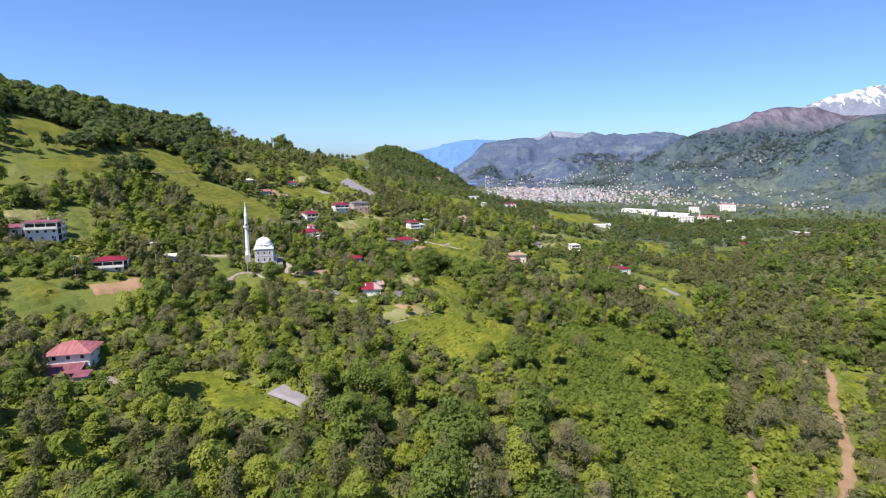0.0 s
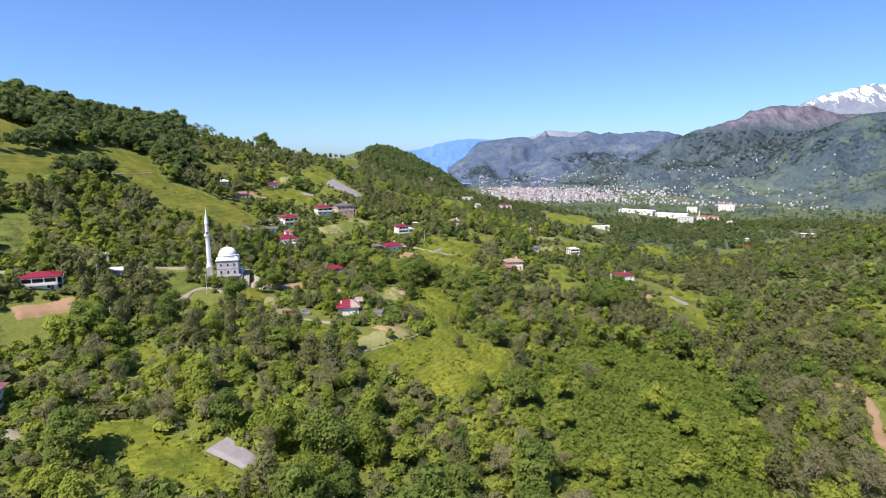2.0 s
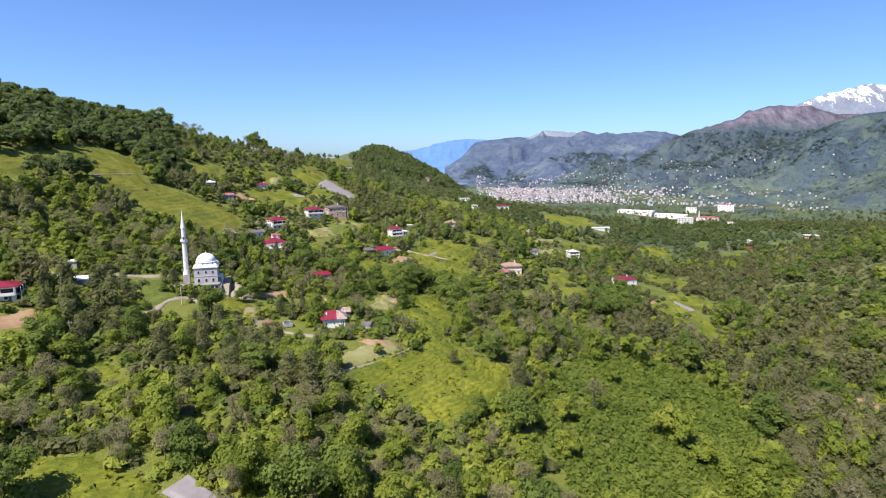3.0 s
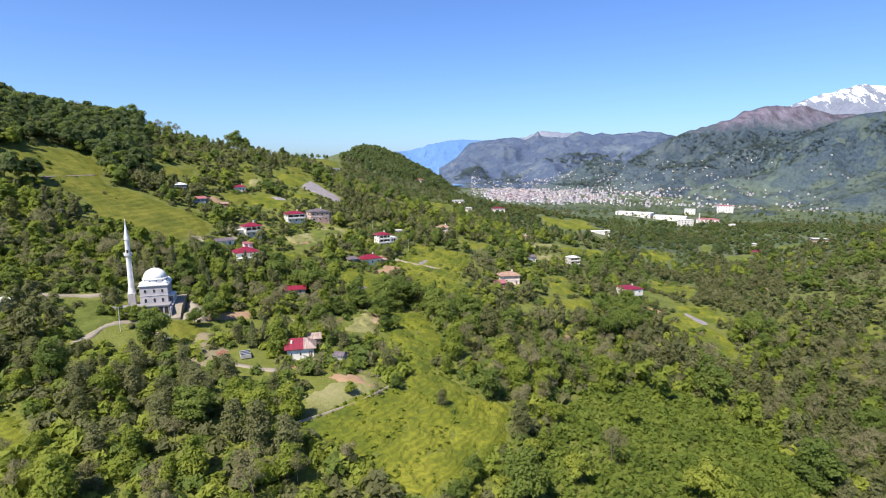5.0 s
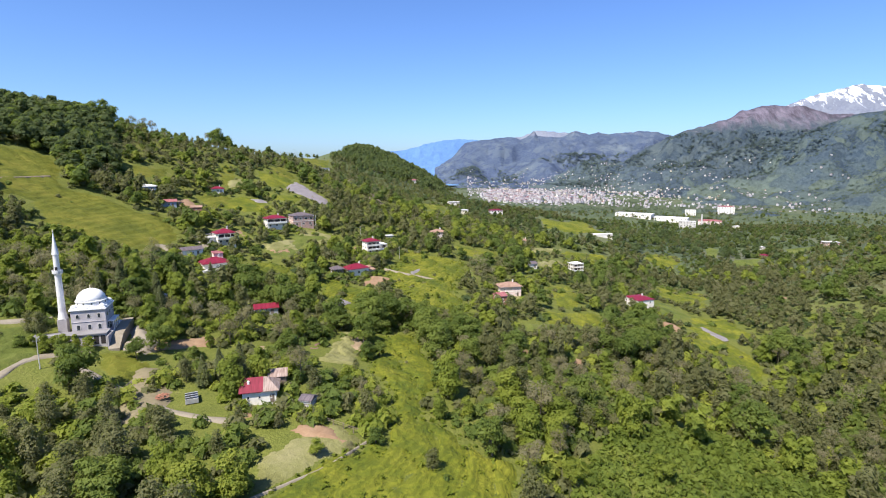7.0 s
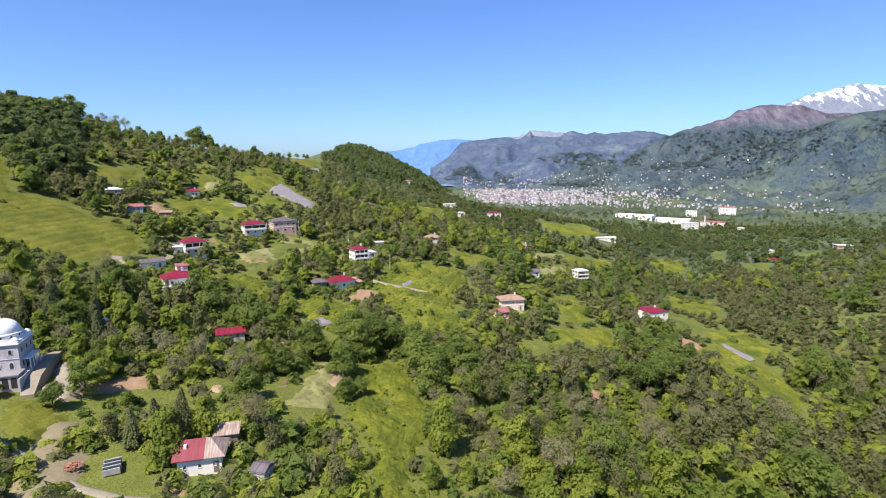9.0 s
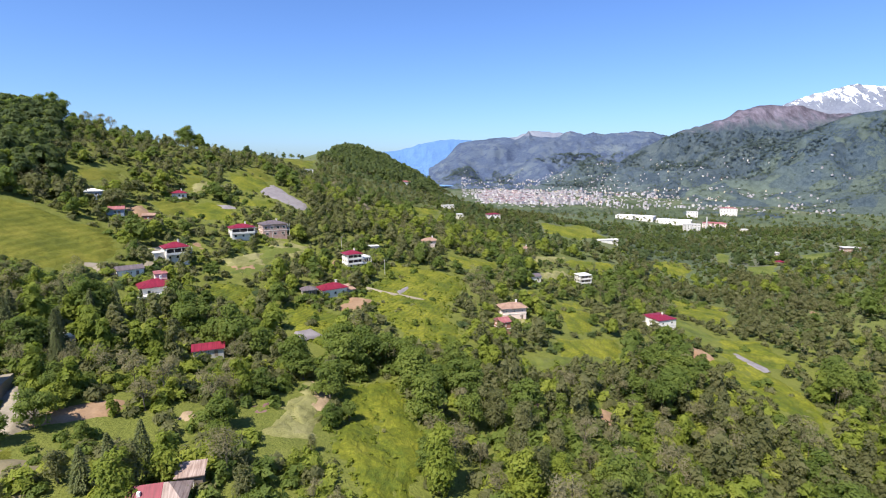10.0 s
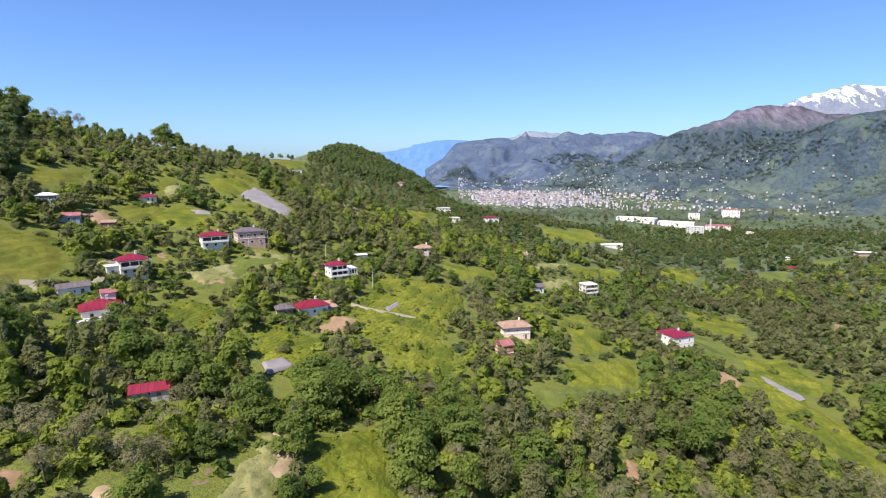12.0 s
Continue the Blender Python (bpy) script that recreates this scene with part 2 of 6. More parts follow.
vor_ = n_.new("ShaderNodeTexVoronoi")      # patchwork of meadows and plots on the valley floor
vor_.inputs["Scale"].default_value = 0.016
l_.new(geo_.outputs["Position"], vor_.inputs["Vector"])
sep_ = n_.new("ShaderNodeSeparateColor")
l_.new(vor_.outputs["Color"], sep_.inputs[0])
# Plot colours take in some grey-blue haze; blended in over the far floor.
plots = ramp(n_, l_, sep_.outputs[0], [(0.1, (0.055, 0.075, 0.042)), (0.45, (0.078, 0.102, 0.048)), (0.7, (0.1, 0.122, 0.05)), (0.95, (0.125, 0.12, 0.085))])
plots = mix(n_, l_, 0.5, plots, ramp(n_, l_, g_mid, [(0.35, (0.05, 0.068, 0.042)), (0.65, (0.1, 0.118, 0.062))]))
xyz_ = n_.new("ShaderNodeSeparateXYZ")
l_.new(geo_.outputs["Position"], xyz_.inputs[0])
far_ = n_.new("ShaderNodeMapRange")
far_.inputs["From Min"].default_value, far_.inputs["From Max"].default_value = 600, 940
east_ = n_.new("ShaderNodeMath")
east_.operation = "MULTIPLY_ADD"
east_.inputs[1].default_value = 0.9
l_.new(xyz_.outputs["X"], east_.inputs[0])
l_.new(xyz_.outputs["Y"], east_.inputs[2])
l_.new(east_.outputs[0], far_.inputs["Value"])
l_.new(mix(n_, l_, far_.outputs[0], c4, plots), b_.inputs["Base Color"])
bump(n_, l_, b_, g_fine, 0.8, 0.6)


def hill_mat(name, wood, wood2, open1, rock=None, top=None, snow=None):
    """Far slopes: woods, clearings and, above given heights, bare rock or snow."""
    m, n, l, b = material(name, 0.95, 0, 0.1)
    fine = noise_tex(n, l, 0.06, 7, "World", 0.8)
    big = noise_tex(n, l, 0.0045, 4, "World")
    col = ramp(n, l, fine, [(0.40, wood), (0.60, wood2)])
    f = n.new("ShaderNodeMath")
    f.operation = "MULTIPLY_ADD"
    f.inputs[1].default_value = 0.6
    l.new(fine, f.inputs[0])
    l.new(big, f.inputs[2])
    clear = ramp(n, l, f.outputs[0], [(0.90, (0, 0, 0)), (1.0, (1, 1, 1))])
    col = mix(n, l, clear, col, open1)
    vo = n.new("ShaderNodeTexVoronoi")
    vo.inputs["Scale"].default_value = 0.02
    sc = n.new("ShaderNodeSeparateColor")
    gp = n.new("ShaderNodeNewGeometry")
    l.new(gp.outputs["Position"], vo.inputs["Vector"])
    l.new(vo.outputs["Color"], sc.inputs[0])
    col = mix(n, l, ramp(n, l, sc.outputs[0], [(0.55, (0, 0, 0)), (1.0, (0.6, 0.6, 0.6))]), col, open1)
    geo = n.new("ShaderNodeNewGeometry")
    sep = n.new("ShaderNodeSeparateXYZ")
    l.new(geo.outputs["Position"], sep.inputs[0])
    if rock is None and snow is None:      # plots and pastures low on the valley side
        lo = n.new("ShaderNodeMapRange")
        lo.inputs["From Min"].default_value, lo.inputs["From Max"].default_value = 110, -10
        l.new(sep.outputs["Z"], lo.inputs["Value"])
        pl = n.new("ShaderNodeMath")
        pl.operation = "MULTIPLY"
        l.new(lo.outputs[0], pl.inputs[0])
        l.new(ramp(n, l, sc.outputs[1], [(0.25, (0.15, 0.15, 0.15)), (0.7, (0.9, 0.9, 0.9))]), pl.inputs[1])
        col = mix(n, l, pl.outputs[0], col, ramp(n, l, fine, [(0.35, tuple(0.75 * v for v in open1)), (0.65, tuple(1.25 * v for v in open1))]))
    for stuff in (rock, snow):
        if stuff:
            colour, z0, z1, rough = stuff
            zz = n.new("ShaderNodeMath")
            zz.operation = "MULTIPLY_ADD"
            zz.inputs[1].default_value = rough
            mp = n.new("ShaderNodeMapping")
            mp.inputs["Scale"].default_value = (1.0, 0.35, 0.22)
            mp.inputs["Rotation"].default_value = (0, 0, radians(-36))
            l.new(geo.outputs["Position"], mp.inputs["Vector"])
            nt = n.new("ShaderNodeTexNoise")
            nt.inputs["Scale"].default_value, nt.inputs["Detail"].default_value, nt.inputs["Roughness"].default_value = 0.022, 7, 0.72
            l.new(mp.outputs[0], nt.inputs["Vector"])
            l.new(nt.outputs["Fac"], zz.inputs[0])
            l.new(sep.outputs["Z"], zz.inputs[2])
            mr = n.new("ShaderNodeMapRange")
            mr.inputs["From Min"].default_value, mr.inputs["From Max"].default_value = z0 + rough / 2, z1 + rough / 2
            l.new(zz.outputs[0], mr.inputs["Value"])
            if stuff is rock:
                st = n.new("ShaderNodeTexNoise")      # gullies and scree in the bare rock
                st.inputs["Scale"].default_value, st.inputs["Detail"].default_value, st.inputs["Roughness"].default_value = 0.035, 6, 0.75
                l.new(mp.outputs[0], st.inputs["Vector"])
                colour = ramp(n, l, st.outputs["Fac"], [(0.36, tuple(0.5 * v for v in colour)), (0.52, colour), (0.66, tuple(1.5 * v for v in colour))])
            col = mix(n, l, mr.outputs[0], col, colour)
    l.new(col, b.inputs["Base Color"])
    bump(n, l, b, fine, 1.0, 14.0)
    return m


# Blue distance haze is put into the base colours of these far slopes.
M_HILL_B = hill_mat("hazy_wooded_slope", (0.059, 0.082, 0.147), (0.093, 0.124, 0.186), (0.142, 0.175, 0.209), ((0.237, 0.240, 0.294), 295, 345, 160))
M_HILL_C = hill_mat("hazy_valley_side", (0.043, 0.064, 0.090), (0.078, 0.105, 0.124), (0.114, 0.140, 0.141), ((0.150, 0.132, 0.169), 255, 320, 240))
M_HILL_C2 = hill_mat("hazy_near_side", (0.049, 0.075, 0.104), (0.095, 0.129, 0.155), (0.137, 0.172, 0.134))
M_HILL_D = hill_mat("hazy_foothill_slope", (0.046, 0.069, 0.099), (0.084, 0.113, 0.143), (0.117, 0.149, 0.146))
M_HILL_A = hill_mat("haze_blue_mountain", (0.10, 0.20, 0.40), (0.115, 0.22, 0.43), (0.13, 0.24, 0.44))
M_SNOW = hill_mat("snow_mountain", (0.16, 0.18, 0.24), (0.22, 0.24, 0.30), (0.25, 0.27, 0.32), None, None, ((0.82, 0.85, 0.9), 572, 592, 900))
# Leaf colours of the farthest woods, greyed and blued to paint the haze.
M_VALLEY = leaf_mat("hazy_valley_foliage", (0.075, 0.1, 0.085), (0.108, 0.135, 0.105), (0.15, 0.17, 0.125), 0.58, 0.01, 0.2, 0)
M_HILLWOOD = leaf_mat("hazy_mountain_foliage", (0.062, 0.090, 0.117), (0.090, 0.122, 0.146), (0.125, 0.159, 0.169), 0.45, 0.006, 0.1, 0)
M_SEA, n_, l_, b_ = material("sea_water", 0.25, 0, 0.5)
l_.new(ramp(n_, l_, noise_tex(n_, l_, 0.004, 3, "World"), [(0.3, (0.17, 0.33, 0.55)), (0.7, (0.20, 0.37, 0.60))]), b_.inputs["Base Color"])


# ---------- shapes ----------
def lattice(ix, iy, seed):
    h = (ix.astype(np.int64) * 374761393 + iy.astype(np.int64) * 668265263 + seed * 974711) & 0x7FFFFFFF
    h = ((h ^ (h >> 13)) * 1274126177) & 0x7FFFFFFF
    return ((h ^ (h >> 16)) & 0xFFFF) / 65535.0


def value_noise(x, y, seed=0):
    x, y = np.asarray(x, float), np.asarray(y, float)
    ix, iy = np.floor(x), np.floor(y)
    fx, fy = x - ix, y - iy
    fx, fy = fx * fx * (3 - 2 * fx), fy * fy * (3 - 2 * fy)
    a, b = lattice(ix, iy, seed), lattice(ix + 1, iy, seed)
    c, d = lattice(ix, iy + 1, seed), lattice(ix + 1, iy + 1, seed)
    return (a + (b - a) * fx) * (1 - fy) + (c + (d - c) * fx) * fy


def fbm(x, y, seed=0, octaves=4):
    z, amp = 0, 1.0
    for o in range(octaves):
        z = z + amp * (value_noise(x * 2 ** o, y * 2 ** o, seed + o * 17) - 0.5)
        amp *= 0.5
    return z


# swells of the hillside: heights of broad round rises, row by row up the valley
SWELL_X, SWELL_Y, SWELL_R, FLOOR = np.linspace(-540, 540, 9), np.linspace(-60, 1260, 11), 112.0, -20.0
SWELLS = [
    (72, 54, 42, 29, 15, -1, 15, 22, 19),
    (66, 38, 15, -7, 13, 0, 7, 14, 37),
    (55, 38, 34, 11, 26, -1, 1, 19, 49),
    (45, 41, 38, 12, 11, 4, 4, 23, 28),
    (46, 52, 40, 6, 20, 6, -4, 21, 22),
    (40, 27, 47, 36, 16, 3, -14, -3, 26),
    (30, -6, 21, 34, 0, 29, 14, -13, 16),
    (22, 14, 26, 46, 14, 11, 9, -5, 17),
    (11, 16, 8, 33, 17, -6, 1, -8, 1),
    (9, 12, 18, 61, 30, 3, 16, 7, -1),
    (15, 4, 9, 42, 16, -9, -3, 3, -1),
]
KNOLLS = [(-241, 544, 5.6, 28), (-28, 342, -3.4, 28), (-142, 491, -4.1, 28), (-5, 217, 3, 28), (158, 275, -4.4, 28), (217, 287, 4.9, 28), (499, 726, -4.5, 28), (-71, 489, 3.8, 28), (-270, 640, -3.8, 28), (-150, 804, 3.7, 28), (-150, 100, 4.7, 28), (600, 700, 4.7, 28), (-108, 711, -3.1, 28), (-110, 161, -2.7, 28), (-186, 284, 3.8, 45), (-122, 1097, 2.9, 45), (289, 456, 3.1, 28), (-189, 626, 2.9, 45)]


def height(x, y):
    x, y = np.asarray(x, float), np.asarray(y, float)
    z = np.full(np.broadcast(x, y).shape, FLOOR)
    for yc, row in zip(SWELL_Y, SWELLS):
        gy = np.exp(-((y - yc) ** 2) / (2 * SWELL_R ** 2))
        for xc, h in zip(SWELL_X, row):
            z = z + h * gy * np.exp(-((x - xc) ** 2) / (2 * SWELL_R ** 2))
    for kx, ky, h, r in KNOLLS:
        z = z + h * np.exp(-((x - kx) ** 2 + (y - ky) ** 2) / (2 * r * r))
    return z


def ground_z(x, y):
    return float(height(x, y))


def mesh_np(name, verts, faces, mats, smooth=False, index=None):
    """A mesh from arrays; all faces have the same number of corners."""
    verts, faces = np.asarray(verts, np.float32), np.asarray(faces, np.int32)
    me = bpy.data.meshes.new(name)
    k = faces.shape[1]
    me.vertices.add(len(verts))
    me.vertices.foreach_set("co", verts.ravel())
    me.loops.add(faces.size)
    me.loops.foreach_set("vertex_index", faces.ravel())
    me.polygons.add(len(faces))
    me.polygons.foreach_set("loop_start", np.arange(0, faces.size, k, dtype=np.int32))
    me.polygons.foreach_set("loop_total", np.full(len(faces), k, dtype=np.int32))
    for m in mats:
        me.materials.append(m)
    if index is not None:
        me.polygons.foreach_set("material_index", np.asarray(index, np.int32))
    me.update(calc_edges=True)
    if smooth:
        me.polygons.foreach_set("use_smooth", np.ones(len(faces), bool))
    me.validate()
    return me


def grid_mesh(name, X, Y, Z, mats, smooth=True):
    nj, ni = X.shape
    idx = np.arange(nj * ni).reshape(nj, ni)
    q = np.stack([idx[:-1, :-1], idx[:-1, 1:], idx[1:, 1:], idx[1:, :-1]], -1).reshape(-1, 4)
    return mesh_np(name, np.stack([X, Y, Z], -1).reshape(-1, 3), q, mats, smooth)


def part(name, bm, mat, parent=None, label="", smooth=False):
    me = bpy.data.meshes.new(name)
    bm.to_mesh(me)
    bm.free()
    me.materials.append(mat)
    if smooth:
        me.polygons.foreach_set("use_smooth", [True] * len(me.polygons))
    ob = new(name, me)
    ob.parent = parent
    return tagged(ob, label)


def shared(name, me, parent, m):
    ob = new(name, me)
    ob.parent = parent
    ob.matrix_basis = m
    return ob


def box(bm, x0, y0, z0, x1, y1, z1, bevel=0.0):
    r = bmesh.ops.create_cube(bm, size=1.0, matrix=Matrix.Translation(((x0 + x1) / 2, (y0 + y1) / 2, (z0 + z1) / 2)) @ Matrix.Diagonal((x1 - x0, y1 - y0, z1 - z0, 1)))
    if bevel:
        es = list({e for v in r["verts"] for e in v.link_edges})
        bmesh.ops.bevel(bm, geom=es, offset=bevel, segments=1, affect="EDGES")
    return bm


def boxed(*args, bevel=0.0):
    return box(bmesh.new(), *args, bevel=bevel)


def turned(profile, n=24, x=0.0, y=0.0):
    """A solid of revolution from (radius, z) pairs."""
    bm = bmesh.new()
    rings = []
    for r, z in profile:
        rings.append([bm.verts.new((x + r * math.cos(2 * math.pi * i / n), y + r * math.sin(2 * math.pi * i / n), z)) for i in range(n)])
    for a, b in zip(rings, rings[1:]):
        for i in range(n):
            bm.faces.new((a[i], a[(i + 1) % n], b[(i + 1) % n], b[i]))
    bm.faces.new(list(reversed(rings[0])))
    bm.faces.new(rings[-1])
    return bm


def thing(name, x, y, z, yaw, label, category, group=""):
    e = new(name)
    e.empty_display_size = 0.5
    e.matrix_basis = pose(x, y, z, 0, 0, yaw)
    return tagged(e, label, category, group)


# ---------- ground ----------
U = np.linspace(-0.97, 1, 430)
V = np.linspace(-0.36, 1, 330)
gx = 60 + 3900 * np.sinh(3.2 * U) / np.sinh(3.2)
gy = 230 + 4600 * np.sinh(3.2 * V) / np.sinh(3.2)
GX, GY = np.meshgrid(gx, gy)
GZ = height(GX, GY) + 0.9 * fbm(GX / 26, GY / 26, 5) + np.clip((np.hypot(GX, GY) - 900) / 1500, 0, 1) * 14 * fbm(GX / 220, GY / 220, 9)
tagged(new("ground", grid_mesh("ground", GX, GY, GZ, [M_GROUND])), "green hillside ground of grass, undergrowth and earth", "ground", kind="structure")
EDGE_X, EDGE_Y = 9.0, 98.0


RANGES = []


def range_z(A, S, T, X, Y, foot, relief, seed):
    shape = np.where(S < 0, np.clip(1 + S, 0, 1) ** 1.4, 1 - 2.2 * S)
    wx, wy = X + 160 * fbm(X / 500, Y / 500, seed + 7, 3), Y + 160 * fbm(X / 500, Y / 500, seed + 9, 3)
    ridged = 0.16 - np.abs(fbm(wx / 430, wy / 430, seed, 6)) * 2.6
    body = np.clip(np.minimum(1 + S, 1) * np.clip(-S * 4.5, 0, 1), 0, 1)
    return foot + (T - foot) * shape + relief * body * ridged + np.where(S <= 0, 1, 0.3) * fbm(X / 60, Y / 60, seed + 3, 3) * 18


def far_z(x, y):
    """The height of the far land: the valley floor or the slope of a range."""
    x, y = np.asarray(x, float), np.asarray(y, float)
    z = height(x, y)
    r, az = np.hypot(x - EDGE_X, y - EDGE_Y), np.degrees(np.arctan2(x - EDGE_X, y - EDGE_Y))
    for dist, front, foot, crest, relief, seed in RANGES:
        s = (r - dist) / front
        T = np.interp(az, [c[0] for c in crest], [c[1] for c in crest])
        ok = (s > -1) & (s < 0) & (az > crest[0][0]) & (az < crest[-1][0])
        z = np.where(ok, np.maximum(z, range_z(az, np.clip(s, -1, 0), T, x, y, foot, relief, seed)), z)
    return z


def mountain(name, label, dist, front, foot, crest, mat, relief, seed, step=0.14):
    """A far range: crest heights over compass degrees, falling in spurs and gullies to its foot."""
    az = np.arange(crest[0][0], crest[-1][0] + step, step)
    top = np.interp(az, [c[0] for c in crest], [c[1] for c in crest])
    s = np.concatenate([np.linspace(-1, 0, 46), np.linspace(0.04, 0.4, 6)])
    A, S = np.meshgrid(np.radians(az), s)
    wide = np.convolve(np.pad(top, 40, mode="edge"), np.hanning(81) / np.hanning(81).sum(), mode="same")[40:-40]
    k = np.clip(1 + S * 3.5, 0, 1) ** 2
    T = np.broadcast_to(top, A.shape) * k + np.broadcast_to(wide, A.shape) * (1 - k)
    r = dist + S * np.where(S < 0, front, 600)
    X, Y = EDGE_X + r * np.sin(A), EDGE_Y + r * np.cos(A)
    Z = range_z(A, S, T, X, Y, foot, relief, seed)
    RANGES.append((dist, front, foot, crest, relief, seed))
    me = grid_mesh(name, X, Y, Z, [mat])
    return tagged(new(name, me), label, "mountain", kind="structure")


mountain("distant_mountain", "distant mountain above the coast, haze-blue in its colour", 4700, 500, -20, [(-5, 177), (-4, 187), (-2, 216), (0.4, 255), (1.8, 284), (3.6, 303), (4.6, 293), (6.3, 273), (8.7, 242)], M_HILL_A, 12, 2)
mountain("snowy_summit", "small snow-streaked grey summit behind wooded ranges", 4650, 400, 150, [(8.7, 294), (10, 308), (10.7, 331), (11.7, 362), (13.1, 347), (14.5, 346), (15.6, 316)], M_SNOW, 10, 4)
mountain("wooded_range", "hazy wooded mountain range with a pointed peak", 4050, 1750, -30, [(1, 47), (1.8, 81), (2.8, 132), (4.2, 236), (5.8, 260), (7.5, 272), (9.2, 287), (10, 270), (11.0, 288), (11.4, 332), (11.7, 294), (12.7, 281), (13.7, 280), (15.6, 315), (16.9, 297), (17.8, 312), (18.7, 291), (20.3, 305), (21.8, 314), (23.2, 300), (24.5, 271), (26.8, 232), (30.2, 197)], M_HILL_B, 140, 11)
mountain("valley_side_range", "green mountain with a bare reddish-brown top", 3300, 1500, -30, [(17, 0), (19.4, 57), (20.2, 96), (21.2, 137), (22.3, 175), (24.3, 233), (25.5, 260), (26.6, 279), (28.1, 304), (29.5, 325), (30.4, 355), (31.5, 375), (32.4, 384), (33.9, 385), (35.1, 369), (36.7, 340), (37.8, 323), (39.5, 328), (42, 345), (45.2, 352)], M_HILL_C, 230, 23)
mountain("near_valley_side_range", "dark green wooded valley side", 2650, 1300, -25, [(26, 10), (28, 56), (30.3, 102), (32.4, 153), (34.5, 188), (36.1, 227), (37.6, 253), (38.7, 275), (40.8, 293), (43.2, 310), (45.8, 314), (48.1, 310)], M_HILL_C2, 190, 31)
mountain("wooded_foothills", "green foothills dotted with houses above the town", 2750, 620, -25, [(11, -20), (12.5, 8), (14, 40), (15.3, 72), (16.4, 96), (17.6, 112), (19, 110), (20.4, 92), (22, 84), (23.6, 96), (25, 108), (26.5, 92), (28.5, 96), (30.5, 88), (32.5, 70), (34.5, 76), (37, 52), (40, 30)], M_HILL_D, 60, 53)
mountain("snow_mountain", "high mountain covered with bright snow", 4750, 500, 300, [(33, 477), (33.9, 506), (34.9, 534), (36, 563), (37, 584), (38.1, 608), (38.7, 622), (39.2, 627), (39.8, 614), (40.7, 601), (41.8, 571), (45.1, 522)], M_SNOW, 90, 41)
sx, sy = np.meshgrid(np.linspace(-700, 420, 24), np.linspace(2700, 4250, 10))
tagged(new("sea", grid_mesh("sea", sx, sy, -11 + 0 * sx, [M_SEA])), "calm pale blue sea beyond the valley mouth", "sea", kind="structure")


# ---------- fields, bare plots and tracks ----------
def surface(x, y):
    return height(x, y) + 0.9 * fbm(np.asarray(x) / 26, np.asarray(y) / 26, 5)


def inside(poly, x, y):
    hit = np.zeros(np.shape(x), bool)
    for (x0, y0), (x1, y1) in zip(poly, poly[1:] + poly[:1]):
        if y0 != y1:
            hit ^= ((y0 > y) != (y1 > y)) & (x < (x1 - x0) * (y - y0) / (y1 - y0) + x0)
    return hit


OPEN, TRACKS, CLEAR, TEA_PLOTS, BARE = [], [], [], [], []


def patch(name, poly, mat, label, category, cell=1.0, lift=0.45, lump=0.35, wobble=1.6):
    """A plot of land that follows the slope, with an uneven edge."""
    if mat in (M_SOIL, M_TARP, M_SAND, M_TRACK, M_PALE):
        cell = min(cell, 0.6 if poly[0][1] < 420 else 1.0)
    xs, ys = [p[0] for p in poly], [p[1] for p in poly]
    X, Y = np.meshgrid(np.arange(min(xs) - 2, max(xs) + 2, cell), np.arange(min(ys) - 2, max(ys) + 2, cell))
    WX, WY = X + wobble * 2 * fbm(X / 6, Y / 6, 71, 3), Y + wobble * 2 * fbm(X / 6, Y / 6, 83, 3)
    ok = inside(poly, WX, WY)
    G = surface(X, Y)
    step = (G / 1.7 + 0.5 * fbm(X / 14, Y / 14, 33, 2)) % 1.0
    Z = G + lift + lump * 1.6 * fbm(X / 1.9, Y / 1.9, 91, 3) + (0.9 * (np.clip(step * 1.25, 0, 1) - 0.5) if lump > 0.3 else 0)
    w, ring = np.zeros(X.shape), ok
    for k in range(3):
        ring = ring.copy()
        ring[1:-1, 1:-1] = ring[1:-1, 1:-1] & ring[:-2, 1:-1] & ring[2:, 1:-1] & ring[1:-1, :-2] & ring[1:-1, 2:] & ring[:-2, :-2] & ring[2:, 2:] & ring[:-2, 2:] & ring[2:, :-2]
        w += ring / 3
    Z = w * Z + (1 - w) * (G - 0.25)
    idx = np.arange(X.size).reshape(X.shape)
    cells = ok[:-1, :-1] & ok[1:, 1:] & ok[1:, :-1] & ok[:-1, 1:]
    q = np.stack([idx[:-1, :-1], idx[:-1, 1:], idx[1:, 1:], idx[1:, :-1]], -1)[cells]
    used, inv = np.unique(q.ravel(), return_inverse=True)
    V = np.stack([X.ravel(), Y.ravel(), Z.ravel()], -1)[used]
    ob = new(name, mesh_np(name, V, inv.reshape(-1, 4), [mat], True))
    OPEN.append(poly)
    if mat in (M_SOIL, M_TARP, M_SAND):
        BARE.append(poly)
    if mat == M_TEA:
        TEA_PLOTS.append(poly)
    return tagged(ob, label, category, kind="structure")


